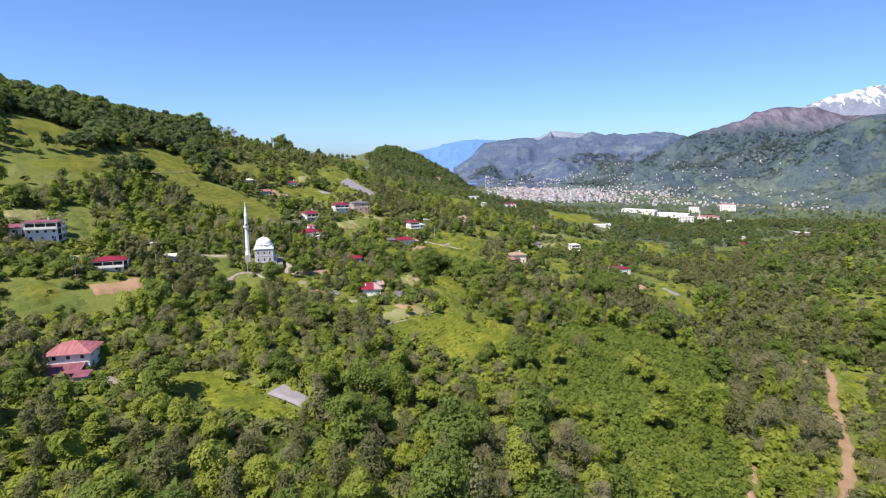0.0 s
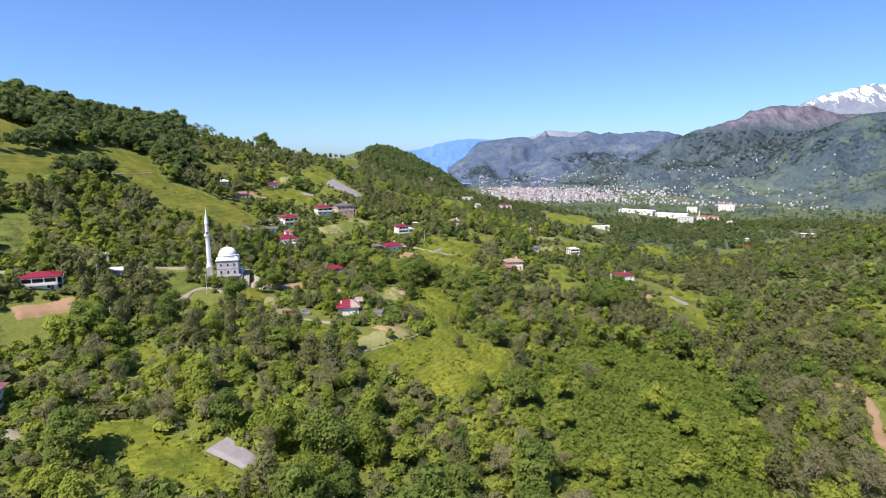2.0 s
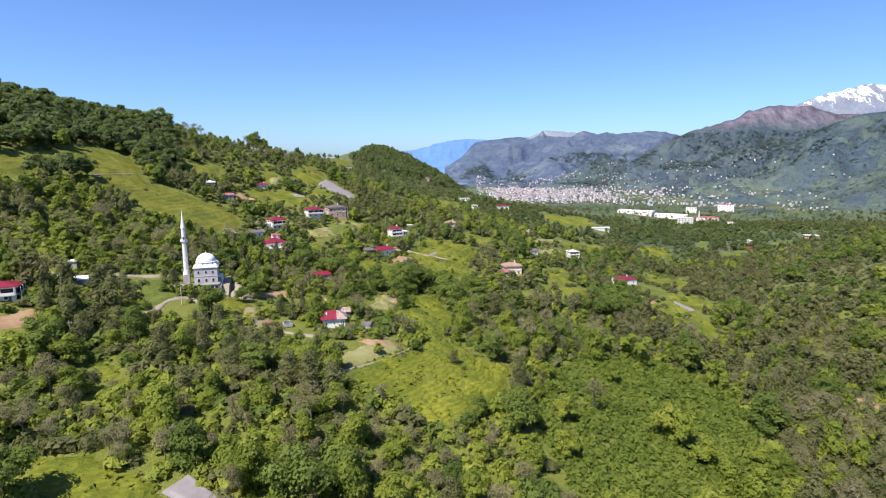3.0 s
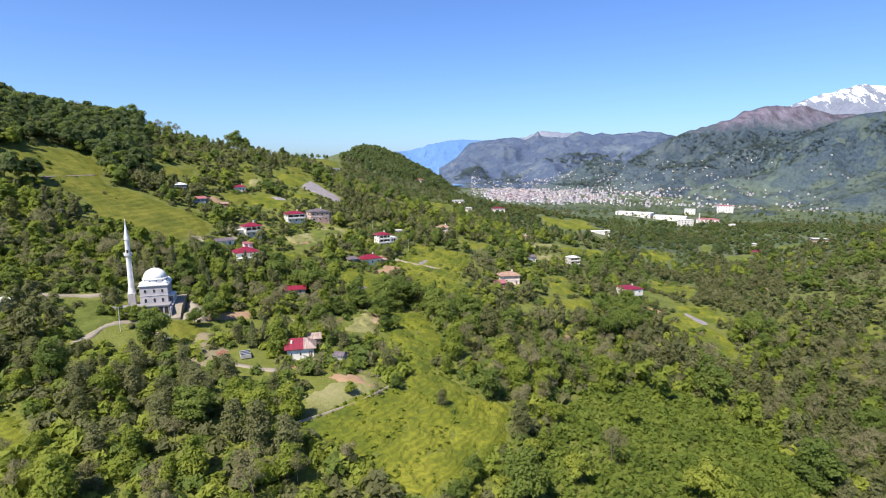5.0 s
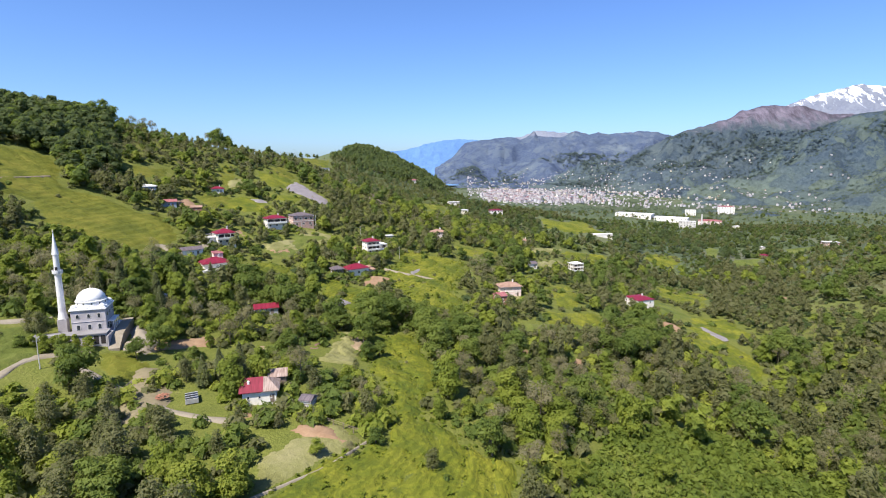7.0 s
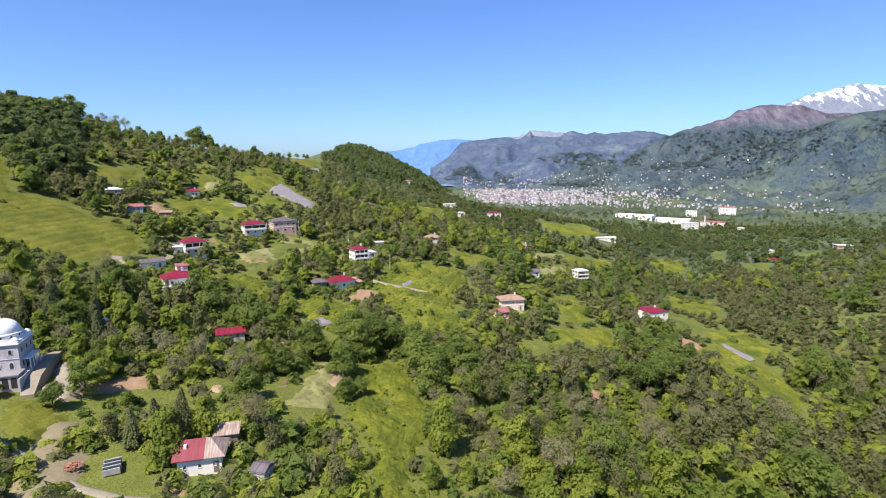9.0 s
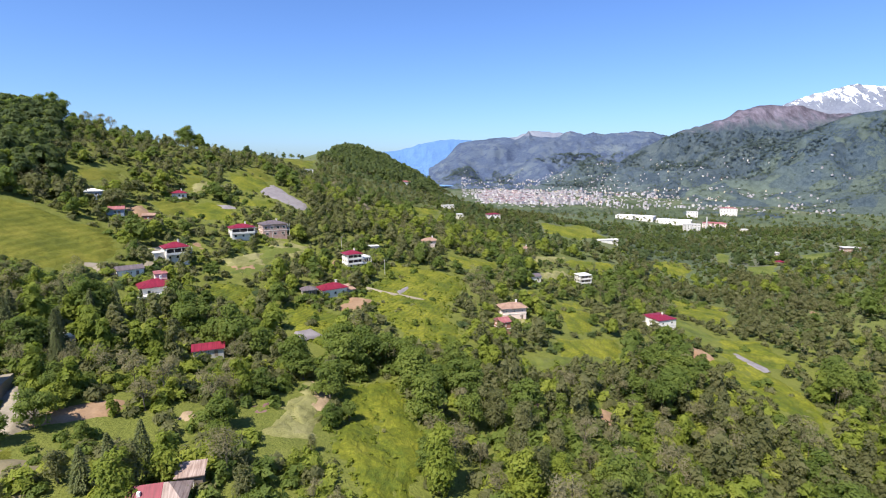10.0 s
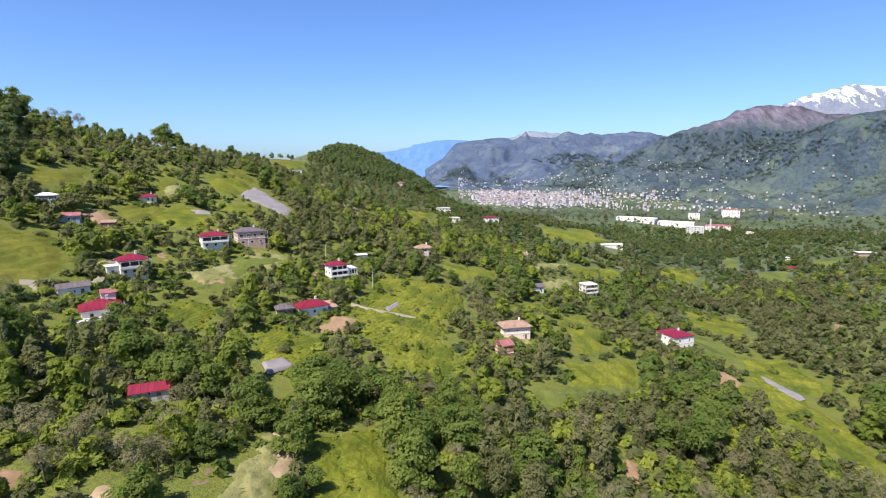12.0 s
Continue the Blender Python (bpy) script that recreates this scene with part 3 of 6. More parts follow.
def track(name, line, width, mat, label, lift=0.3):
    """A ribbon of road along a line of places."""
    pts = [Vector((*p, 0)) for p in line]
    fine = []
    for i in range(len(pts) - 1):
        p0, p1, p2, p3 = pts[max(i - 1, 0)], pts[i], pts[i + 1], pts[min(i + 2, len(pts) - 1)]
        n = max(3, int((p2 - p1).length / 2.0))
        for k in range(n):
            t = k / n
            fine.append(0.5 * (2 * p1 + (p2 - p0) * t + (2 * p0 - 5 * p1 + 4 * p2 - p3) * t * t + (3 * p1 - p0 - 3 * p2 + p3) * t ** 3))
    fine.append(pts[-1])
    rows = []
    for i, p in enumerate(fine):
        d = (fine[min(i + 1, len(fine) - 1)] - fine[max(i - 1, 0)]).normalized()
        side = Vector((d.y, -d.x, 0))
        w = width * (1 + 0.35 * math.sin(i * 0.9) * math.cos(i * 0.37))
        rows.append([p + side * w * k for k in (-0.62, -0.5, -0.2, 0.2, 0.5, 0.62)])
        TRACKS.append((p.x, p.y, width * 0.5))
    X = np.array([[v.x for v in r] for r in rows])
    Y = np.array([[v.y for v in r] for r in rows])
    Z = surface(X, Y) + np.array([-0.6, lift, lift, lift, lift, -0.6])
    return tagged(new(name, grid_mesh(name, X, Y, Z, [mat])), label, "track", kind="structure")


TEA = "bright yellow-green tea field on the slope"
patch("tea_field", [(-25, 195), (-10, 214), (10, 240), (22, 224), (33, 220), (27, 196), (7, 173), (-5, 180), (-19, 191)], M_TEA, TEA, "tea field", 0.8)
patch("tea_field", [(-3, 264), (10, 289), (16, 273), (10, 241), (7, 220), (1, 227)], M_TEA, TEA, "tea field", 0.8)
patch("tea_field", [(-14, 299), (4, 308), (9, 291), (13, 281), (14, 258), (8, 251), (-3, 249), (-11, 263), (-8, 277)], M_TEA, TEA, "tea field", 0.8)
patch("tea_field", [(-91, 156), (-73, 157), (-52, 148), (-37, 138), (-45, 130), (-70, 138)], M_TEA, TEA, "tea field", 0.8)
patch("tea_field", [(-161, 189), (-150, 201), (-136, 196), (-127, 187), (-139, 174), (-147, 170)], M_GRASS, "green meadow among trees", "meadow", 1.0)
patch("tea_field", [(-7, 462), (36, 460), (38, 434), (27, 400), (27, 377), (33, 361), (27, 345), (8, 344), (-5, 369), (-17, 397), (-8, 428)], M_TEA, "large terraced yellow-green tea field below houses", "tea field", 1.2)
patch("tea_field", [(-47, 370), (-35, 379), (-20, 370), (-19, 361), (-20, 350), (-16, 336), (-21, 331), (-41, 349)], M_TEA, TEA, "tea field", 1.2)
patch("tea_field", [(-80, 368), (-75, 380), (-66, 383), (-58, 378), (-57, 360), (-62, 354), (-72, 357)], M_TEA, "tea field planted in close rows", "tea field", 1.2)
patch("tea_field", [(-115, 475), (-109, 488), (-94, 481), (-101, 466)], M_TEA, TEA, "tea field", 1.5)
patch("tea_field", [(-185, 386), (-172, 407), (-148, 403), (-129, 397), (-118, 370), (-119, 348), (-134, 344), (-152, 345), (-158, 329), (-169, 358)], M_MEADOW, "broad open yellow-green hillside above the mosque", "tea field", 1.5)
patch("tea_field", [(-235, 417), (-220, 422), (-205, 423), (-197, 387), (-200, 369)], M_MEADOW, TEA, "tea field", 1.5)
patch("tea_field", [(-191, 469), (-176, 511), (-167, 480), (-179, 451)], M_MEADOW, TEA, "tea field", 1.8)
patch("tea_field", [(-131, 572), (-130, 623), (-101, 591), (-112, 552)], M_MEADOW, TEA, "tea field", 2.0)
patch("meadow", [(-154, 807), (-126, 888), (-109, 790), (-125, 700)], M_MEADOW, "green meadow on the ridge", "meadow", 2.5)
patch("tea_field", [(211, 562), (251, 539), (205, 450), (186, 493)], M_TEA, TEA, "tea field", 2.0)
patch("tea_field", [(139, 387), (174, 395), (173, 354), (160, 318), (148, 314), (145, 342)], M_TEA, TEA, "tea field", 1.5)
patch("tea_field", [(247, 679), (301, 697), (264, 628), (240, 645)], M_TEA, TEA, "tea field", 2.0)
patch("tea_field", [(85, 444), (114, 475), (99, 417), (80, 411)], M_TEA, TEA, "tea field", 1.5)
patch("tea_field", [(250, 870), (223, 794), (217, 718), (164, 707), (180, 760)], M_TEA, TEA, "tea field", 2.5)
patch("tea_field", [(6, 678), (42, 767), (31, 667), (9, 621)], M_TEA, TEA, "tea field", 2.5)
patch("tea_field", [(30, 519), (52, 520), (49, 484), (28, 483)], M_TEA, TEA, "tea field", 1.8)
patch("tea_field", [(183, 236), (196, 231), (167, 197), (164, 206)], M_TEA, "small tea field in rows beside a gully", "tea field", 1.0)
GREEN = "open green meadow on the hillside"
for poly, mat, label, category, cell in (
        ([(-290, 362), (-281, 379), (-258, 385), (-240, 362), (-243, 329), (-260, 331)], M_MEADOW, GREEN, "meadow", 1.8),
        ([(-231, 344), (-231, 388), (-207, 369), (-202, 345), (-213, 320)], M_MEADOW, GREEN, "meadow", 1.8),
        ([(-190, 261), (-178, 268), (-161, 242), (-160, 227), (-175, 242)], M_GRASS, GREEN, "meadow", 1.5),
        ([(-99, 194), (-88, 197), (-74, 185), (-84, 179)], M_TEA, TEA, "tea field", 0.9),
        ([(-103, 145), (-98, 150), (-88, 132), (-93, 129)], M_TEA, TEA, "tea field", 0.9),
        ([(-76, 455), (-50, 455), (-49, 429), (-71, 434)], M_PALE, "pale dry grass below a block of flats", "meadow", 1.5),
        ([(46, 309), (52, 312), (48, 291), (43, 289)], M_SOIL, "orange earth slip on the slope", "bare soil", 0.9),
        ([(51, 402), (71, 408), (65, 391), (49, 386)], M_PALE, "pale grass beside a brick house", "meadow", 1.2),
        ([(86, 520), (128, 572), (130, 549), (90, 503)], M_PALE, "pale grass strip between fields", "meadow", 1.6),
        ([(139, 614), (198, 638), (185, 605), (135, 582)], M_TEA, TEA, "tea field", 1.8),
        ([(47, 346), (93, 370), (96, 360), (53, 330)], M_GRASS, GREEN, "meadow", 1.2),
        ([(-25, 265), (-23, 287), (-21, 303), (-16, 299), (-12, 262)], M_PALE, "pale grass beside an earth slip", "meadow", 1.0),
        ([(-114, 515), (-85, 536), (-83, 505), (-105, 500)], M_TEA, TEA, "tea field", 1.8),
        ([(-160, 545), (-147, 565), (-143, 530)], M_TEA, TEA, "tea field", 1.8),
        ([(-82, 419), (-62, 434), (-61, 397), (-77, 389)], M_GRASS, GREEN, "meadow", 1.5),
        ([(144, 745), (215, 748), (181, 684), (138, 691)], M_TEA, TEA, "tea field", 2.2),
        ([(179, 426), (183, 468), (173, 476), (150, 447), (160, 410)], M_GRASS, GREEN, "meadow", 1.5),
        ([(-31, 272), (-31, 280), (-27, 286), (-25, 283), (-26, 273)], M_MAUVE, "dark red earth bank", "bare soil", 0.9)):
    patch("meadow" if category == "meadow" else "bare_plot" if category == "bare soil" else "tea_field", poly, mat, label, category, cell, 0.5)
LOOKS = {M_MEADOW: ("meadow", "open olive-green meadow on the hillside", "meadow", 0.55), M_TEA: ("tea_field", TEA, "tea field", 0.55), M_GRASS: ("meadow", GREEN, "meadow", 0.6), M_PALE: ("meadow", "pale dry grass on the slope", "meadow", 0.8), M_SOIL: ("bare_plot", "bare brown earth plot on the slope", "bare soil", 1.0), M_SCRUB: ("scrub_slope", "brown scrubby open slope", "scrub", 0.8), M_TARP: ("bare_plot", "grey tilled plot between fields", "bare soil", 1.0), M_TRACK: ("mosque_yard", "pale earthen yard beside the mosque", "yard", 0.9)}
for order, (poly, mat) in enumerate((
        ([(-231, 411), (-223, 427), (-212, 435), (-198, 421), (-182, 400), (-171, 407), (-161, 407), (-137, 405), (-126, 392), (-118, 368), (-123, 346), (-137, 349), (-149, 348), (-154, 344), (-164, 352), (-180, 362), (-186, 350)], M_TEA),
        ([(-116, 253), (-106, 264), (-93, 252), (-95, 237), (-100, 232)], M_GRASS),
        ([(-185, 465), (-175, 500), (-165, 483), (-175, 451)], M_TEA),
        ([(-156, 531), (-139, 538), (-125, 522), (-139, 500)], M_TEA),
        ([(-136, 566), (-117, 573), (-98, 546), (-110, 530), (-127, 541)], M_TEA),
        ([(-140, 464), (-123, 501), (-97, 486), (-97, 466), (-123, 454)], M_TEA),
        ([(-143, 990), (-105, 763), (-125, 713)], M_TEA),
        ([(-83, 415), (-71, 433), (-63, 413), (-72, 399)], M_PALE),
        ([(-278, 342), (-275, 360), (-243, 321), (-248, 310), (-257, 314)], M_TEA),
        ([(-277, 379), (-267, 382), (-250, 376), (-237, 351), (-241, 336), (-257, 352)], M_TEA),
        ([(-230, 294), (-234, 331), (-229, 375), (-208, 351), (-207, 310), (-215, 294)], M_TEA),
        ([(-236, 404), (-217, 402), (-196, 383), (-203, 360), (-225, 374)], M_TEA),
        ([(-232, 281), (-230, 294), (-215, 282), (-215, 259)], M_GRASS),
        ([(-187, 259), (-178, 263), (-157, 237), (-167, 231)], M_GRASS),
        ([(-199, 238), (-189, 251), (-181, 245), (-189, 225)], M_PALE),
        ([(-159, 191), (-150, 199), (-139, 195), (-136, 183), (-143, 177), (-152, 181)], M_TEA),
        ([(-73, 253), (-61, 249), (-48, 225), (-53, 213), (-66, 228)], M_SCRUB),
        ([(-151, 397), (-142, 417), (-118, 388), (-115, 367), (-124, 359)], M_TEA),
        ([(-149, 445), (-146, 458), (-127, 444), (-132, 437), (-140, 433)], M_SOIL),
        ([(-146, 468), (-142, 491), (-126, 490), (-116, 466), (-131, 447)], M_TEA),
        ([(-120, 492), (-111, 500), (-101, 494), (-111, 483)], M_TARP),
        ([(-134, 577), (-125, 594), (-100, 570), (-100, 550), (-121, 553)], M_TEA),
        ([(-143, 518), (-134, 535), (-125, 520), (-136, 504)], M_PALE),
        ([(-155, 542), (-140, 549), (-139, 536), (-148, 526)], M_TEA),
        ([(-91, 734), (-72, 742), (-31, 627), (-19, 567), (-31, 560), (-49, 618)], M_SCRUB),
        ([(-85, 410), (-71, 416), (-65, 408), (-78, 400)], M_PALE),
        ([(-78, 440), (-55, 455), (-46, 440), (-68, 422)], M_GRASS),
        ([(88, 431), (113, 452), (106, 417), (91, 389), (81, 397)], M_TEA),
        ([(75, 384), (112, 399), (100, 365), (64, 346)], M_TEA),
        ([(194, 525), (242, 544), (231, 501), (212, 476), (186, 480)], M_TEA),
        ([(178, 433), (205, 429), (197, 396), (196, 382), (152, 376)], M_TEA),
        ([(37, 514), (69, 533), (68, 503), (53, 495), (36, 499)], M_TEA),
        ([(63, 452), (89, 478), (83, 458), (63, 440)], M_TEA),
        ([(144, 715), (213, 745), (231, 725), (166, 689)], M_TEA),
        ([(239, 660), (301, 692), (281, 650), (242, 631)], M_TEA),
        ([(375, 783), (388, 765), (350, 704), (337, 714)], M_GRASS),
        ([(363, 705), (396, 692), (365, 649), (336, 647)], M_GRASS),
        ([(440, 728), (471, 712), (436, 676), (421, 695)], M_GRASS),
        ([(106, 594), (147, 624), (134, 593), (106, 573)], M_PALE),
        ([(-1, 707), (31, 743), (33, 704), (6, 648)], M_TEA),
        ([(147, 403), (154, 398), (151, 382), (139, 378)], M_SOIL),
        ([(287, 505), (285, 492), (275, 476), (269, 482)], M_SOIL),
        ([(-38, 442), (-35, 448), (-31, 424), (-35, 426)], M_SOIL),
        ([(-84, 274), (-76, 272), (-69, 258), (-73, 254), (-79, 258)], M_TRACK))):
    if mat == M_TEA and max(p[0] for p in poly) < -110:
        mat = M_MEADOW
    name, label, category, lift = LOOKS[mat]
    lift += order * 0.014
    far = sum(p[1] for p in poly) / len(poly)
    patch(name, poly, mat, label, category, 1.0 if far < 260 else 1.5 if far < 480 else 2.2, lift, 0.35 if mat in (M_TEA, M_GRASS, M_MEADOW) else 0.1)
    if mat == M_SCRUB:
        OPEN.pop()
patch("mown_plot", [(-27, 208), (-18, 220), (-13, 227), (-4, 221), (-11, 209), (-23, 197)], M_PALE, "pale mown grass plot below a farmhouse", "grass plot", 0.8, 0.4, 0.08)
patch("bare_plot", [(-23, 220), (-21, 226), (-7, 221), (-11, 213)], M_SOIL, "bare reddish earth beside a farmhouse", "bare soil", 0.8, 0.75, 0.1, 2.4)
patch("bare_plot", [(-3, 406), (4, 423), (9, 426), (4, 403)], M_TARP, "grey-brown tilled plot in a tea field", "bare soil", 1.0, 0.55, 0.06, 0.6)
patch("bare_plot", [(-25, 377), (-20, 391), (-7, 390), (-13, 376), (-22, 372)], M_SOIL, "bare brown vegetable plot", "bare soil", 1.0, 0.7, 0.1)
patch("bare_plot", [(-79, 405), (-80, 420), (-67, 412), (-65, 404), (-74, 394)], M_SOIL, "bare brown plot between trees", "bare soil", 1.0, 0.6, 0.1)
patch("bare_plot", [(-105, 423), (-100, 428), (-92, 416), (-97, 412)], M_SOIL, "bare earth slope behind a house", "bare soil", 1.2, 0.6, 0.1)
patch("bare_plot", [(-107, 544), (-103, 576), (-69, 548), (-67, 518)], M_TARP, "grey stony terrace", "bare soil", 1.5, 0.6, 0.1)
patch("bare_plot", [(-140, 202), (-127, 221), (-120, 209), (-132, 195)], M_SOIL, "bare reddish ploughed plot", "bare soil", 1.0, 0.6, 0.1, 0.8)
patch("bare_plot", [(88, 141), (94, 143), (81, 122), (75, 120)], M_SOIL, "bare orange earth bank", "bare soil", 0.8, 0.6, 0.2)
patch("bare_plot", [(-20.5, 305), (-14, 300), (-12.5, 281), (-19, 278), (-19, 288)], M_SAND, "eroded pale earth slope", "bare soil", 0.7, 0.6, 0.2, 2.0)
patch("grass_yard", [(-23, 267), (-19, 275), (-12, 278), (-11, 265), (-20, 262)], M_PALE, "trodden pale grass yard below an earth slope", "yard", 0.8, 0.5, 0.06)
patch("bare_plot", [(-76, 262), (-70, 268), (-62, 276), (-57, 276), (-57, 267), (-64, 261), (-71, 257)], M_SOIL, "orange earth cutting among trees", "bare soil", 0.7, 0.5, 0.15, 1.0)
patch("bare_plot", [(-46, 269), (-46, 273), (-41, 272), (-41, 265), (-43, 263)], M_SAND, "pale eroded hollow among bushes", "bare soil", 0.7, 0.5, 0.2, 1.5)
patch("bare_plot", [(-39, 227), (-35, 231), (-30, 226), (-33, 223)], M_SOIL, "brown trodden farmyard", "bare soil", 0.7, 0.5, 0.06)
patch("bare_plot", [(68, 312), (74, 308), (70, 296), (64, 295)], M_SOIL, "orange earth slip between trees", "bare soil", 0.8, 0.5, 0.15)
patch("yard", [(-104, 151), (-98, 153), (-92, 147), (-98, 141), (-102, 143)], M_TRACK, "pale concrete yard beside a farmhouse", "yard", 0.6, 0.5, 0.05, 0.5)
patch("bare_plot", [(-119, 165), (-112, 170), (-106, 166), (-112, 161)], M_SOIL, "orange earth bank behind a farmhouse", "bare soil", 0.6, 0.5, 0.15)
patch("yard", [(-118, 364), (-110, 370), (-105, 360), (-112, 354)], M_TRACK, "pale rubble and earth beside a barn", "yard", 0.6, 0.5, 0.15)
patch("yard", [(-166, 214), (-155, 224), (-148, 226), (-150, 219), (-160, 211)], M_TRACK, "pale walled yard beside a red-roofed house", "yard", 0.6, 0.5, 0.1, 0.6)
patch("meadow", [(-84, 253), (-75, 258), (-64, 250), (-66, 237), (-72, 236)], M_MEADOW, "rough olive grass below the mosque yard", "meadow", 0.9, 0.5)


def cloth(a, b, c, d, label):
    """A cloth spread over four corners of ground, with a hanging edge."""
    n = 14
    u, v = np.meshgrid(np.linspace(0, 1, n), np.linspace(0, 1, n))
    w = [((1 - u) * (1 - v))[..., None], (u * (1 - v))[..., None], (u * v)[..., None], ((1 - u) * v)[..., None]]
    P = sum(k * np.array(p, float) for k, p in zip(w, (a, b, c, d)))
    X, Y = P[..., 0], P[..., 1]
    Z = surface(X, Y) + 1.25 + 0.12 * fbm(X / 2, Y / 2, 57, 3)
    Z[0], Z[-1], Z[:, 0], Z[:, -1] = Z[0] - 0.9, Z[-1] - 0.9, Z[:, 0] - 0.9, Z[:, -1] - 0.9
    OPEN.append([a, b, c, d])
    BARE.append([a, b, c, d])
    return tagged(new("ground_cloth", grid_mesh("ground_cloth", X, Y, Z, [M_TARP])), label, "ground cloth", kind="structure")


cloth((170, 401), (173, 376), (167, 373), (165, 391), "grey cloth strip on a tea slope")
cloth((-51, 145), (-48, 151), (-38, 143), (-38, 138), "grey cloth spread over a plot")
cloth((-35, 343), (-30, 349), (-24, 344), (-31, 335), "grey cloth spread over a plot")
track("terrace_wall", [(-198, 366), (-197, 380), (-195, 393), (-193, 403)], 0.9, M_WOOD, "low brown stone terrace across a meadow", 0.9)
track("gully_track", [(177, 254), (182, 240), (168, 216), (154, 196), (131, 159), (105, 126)], 3.3, M_SOIL, "orange earth track in a gully")
track("field_path", [(-14, 405), (-6, 402), (7, 401), (14, 400)], 0.6, M_TRACK, "narrow pale path across a tea field", 1.25)
track("plot_edge", [(-25, 196), (-17, 203), (-11, 209), (-4, 219)], 0.26, M_TRACK, "low pale bank at the edge of a mown plot", 0.5)
track("village_road", [(-150, 235), (-135, 244), (-118, 257), (-112, 261), (-105, 268)], 2.6, M_TRACK, "pale narrow village road to the mosque")
track("village_road", [(-100, 222), (-96, 232), (-95, 244), (-84, 252)], 2.0, M_TRACK, "pale dirt road below the mosque")
track("village_road", [(-88, 246), (-67, 235), (-50, 227), (-38, 224), (-33, 224)], 1.7, M_TRACK, "grey dirt road to a farmhouse")
track("village_road", [(-120, 362), (-108, 371), (-104, 382), (-112, 392), (-108, 410)], 3.5, M_TRACK, "pale village road beside houses")


# ---------- trees ----------
OCT_V = np.array([(1, 0, 0), (0, 1, 0), (-1, 0, 0), (0, -1, 0), (0, 0, 1), (0, 0, -1)], float)
OCT_F = np.array([(0, 1, 4), (1, 2, 4), (2, 3, 4), (3, 0, 4), (1, 0, 5), (2, 1, 5), (3, 2, 5), (0, 3, 5)])


def clump(rng, x, y, z, r, flat=0.8):
    """The dense inner foliage of a lobe."""
    k = rng.uniform(0.85, 1.15, (6, 1))
    return OCT_V * k * r * np.array([1, 1, flat]) + (x, y, z), OCT_F


def leaf_cloud(rng, lobes, n, size, flat=0.85, core=0.68):
    """Leaf sprays, three-cornered, on the skins of a few uneven lobes (x, y, z, radius)."""
    parts = [clump(rng, x, y, z, r * core, flat) for x, y, z, r in lobes] if core else []
    lobes = np.array(lobes, float)
    w = lobes[:, 3] ** 2
    pick = rng.choice(len(lobes), n, p=w / w.sum())
    d = rng.normal(size=(n, 3))
    d[:, 2] = np.where(d[:, 2] < -0.5, -d[:, 2] * 0.6, d[:, 2])
    d /= np.linalg.norm(d, axis=1)[:, None]
    rad = lobes[pick, 3] * rng.uniform(0.74, 1.12, n)
    c = lobes[pick, :3] + d * rad[:, None] * np.array([1, 1, flat])
    nrm = d + rng.normal(size=(n, 3)) * 0.3 + (0, 0, 0.35)
    nrm /= np.linalg.norm(nrm, axis=1)[:, None]
    a = np.cross(nrm, rng.normal(size=(n, 3)))
    a /= np.linalg.norm(a, axis=1)[:, None]
    b = np.cross(nrm, a)
    s = size * rng.uniform(0.6, 1.35, n)[:, None]
    k = rng.uniform(0.6, 1.0, (n, 3, 1))
    V = np.stack([c + a * s * k[:, 0] * 1.1, c - a * s * k[:, 1] * 0.6 + b * s * 0.8, c - a * s * k[:, 2] * 0.6 - b * s * 0.8], 1)
    parts.append((V.reshape(-1, 3), np.arange(n * 3).reshape(n, 3)))
    return joined(parts)


def lobes_round(rng, r, h, n=7):
    """Lobes of a broad crown of radius r and height h that comes down near the ground."""
    out = [(0, 0, h * 0.55, r * 0.7)]
    for i in range(n):
        a = 2 * math.pi * (i + rng.uniform(0, 0.7)) / n
        q = rng.uniform(0.42, 0.7) * r
        out.append((q * math.cos(a), q * math.sin(a), h * rng.uniform(0.22, 0.74), r * rng.uniform(0.3, 0.48)))
    for i in range(2):
        out.append((rng.uniform(-0.3, 0.3) * r, rng.uniform(-0.3, 0.3) * r, h * rng.uniform(0.76, 0.86), r * rng.uniform(0.3, 0.42)))
    return out


def lobes_tall(rng, r, h, n=6):
    return [(rng.uniform(-0.35, 0.35) * r, rng.uniform(-0.35, 0.35) * r, h * (0.18 + 0.72 * i / (n - 1)), r * (0.85 - 0.55 * abs(i / (n - 1) - 0.35)) * rng.uniform(0.7, 1.05)) for i in range(n)]


def stick(a, b, r0, r1, n=5):
    """A tapered branch from a to b, as vertices and four-cornered faces."""
    a, b = np.array(a, float), np.array(b, float)
    d = (b - a) / max(np.linalg.norm(b - a), 1e-6)
    u = np.cross(d, (0.3, 0.9, 0.1))
    u /= np.linalg.norm(u)
    v = np.cross(d, u)
    ang = np.arange(n) * 2 * math.pi / n
    ring = np.cos(ang)[:, None] * u + np.sin(ang)[:, None] * v
    V = np.concatenate([a + ring * r0, b + ring * r1])
    F = np.array([t for i in range(n) for t in ((i, (i + 1) % n, n + (i + 1) % n), (i, n + (i + 1) % n, n + i))])
    return V, F


def joined(pieces):
    V, F, o = [], [], 0
    for v, f in pieces:
        V.append(v)
        F.append(f + o)
        o += len(v)
    return np.concatenate(V), np.concatenate(F)


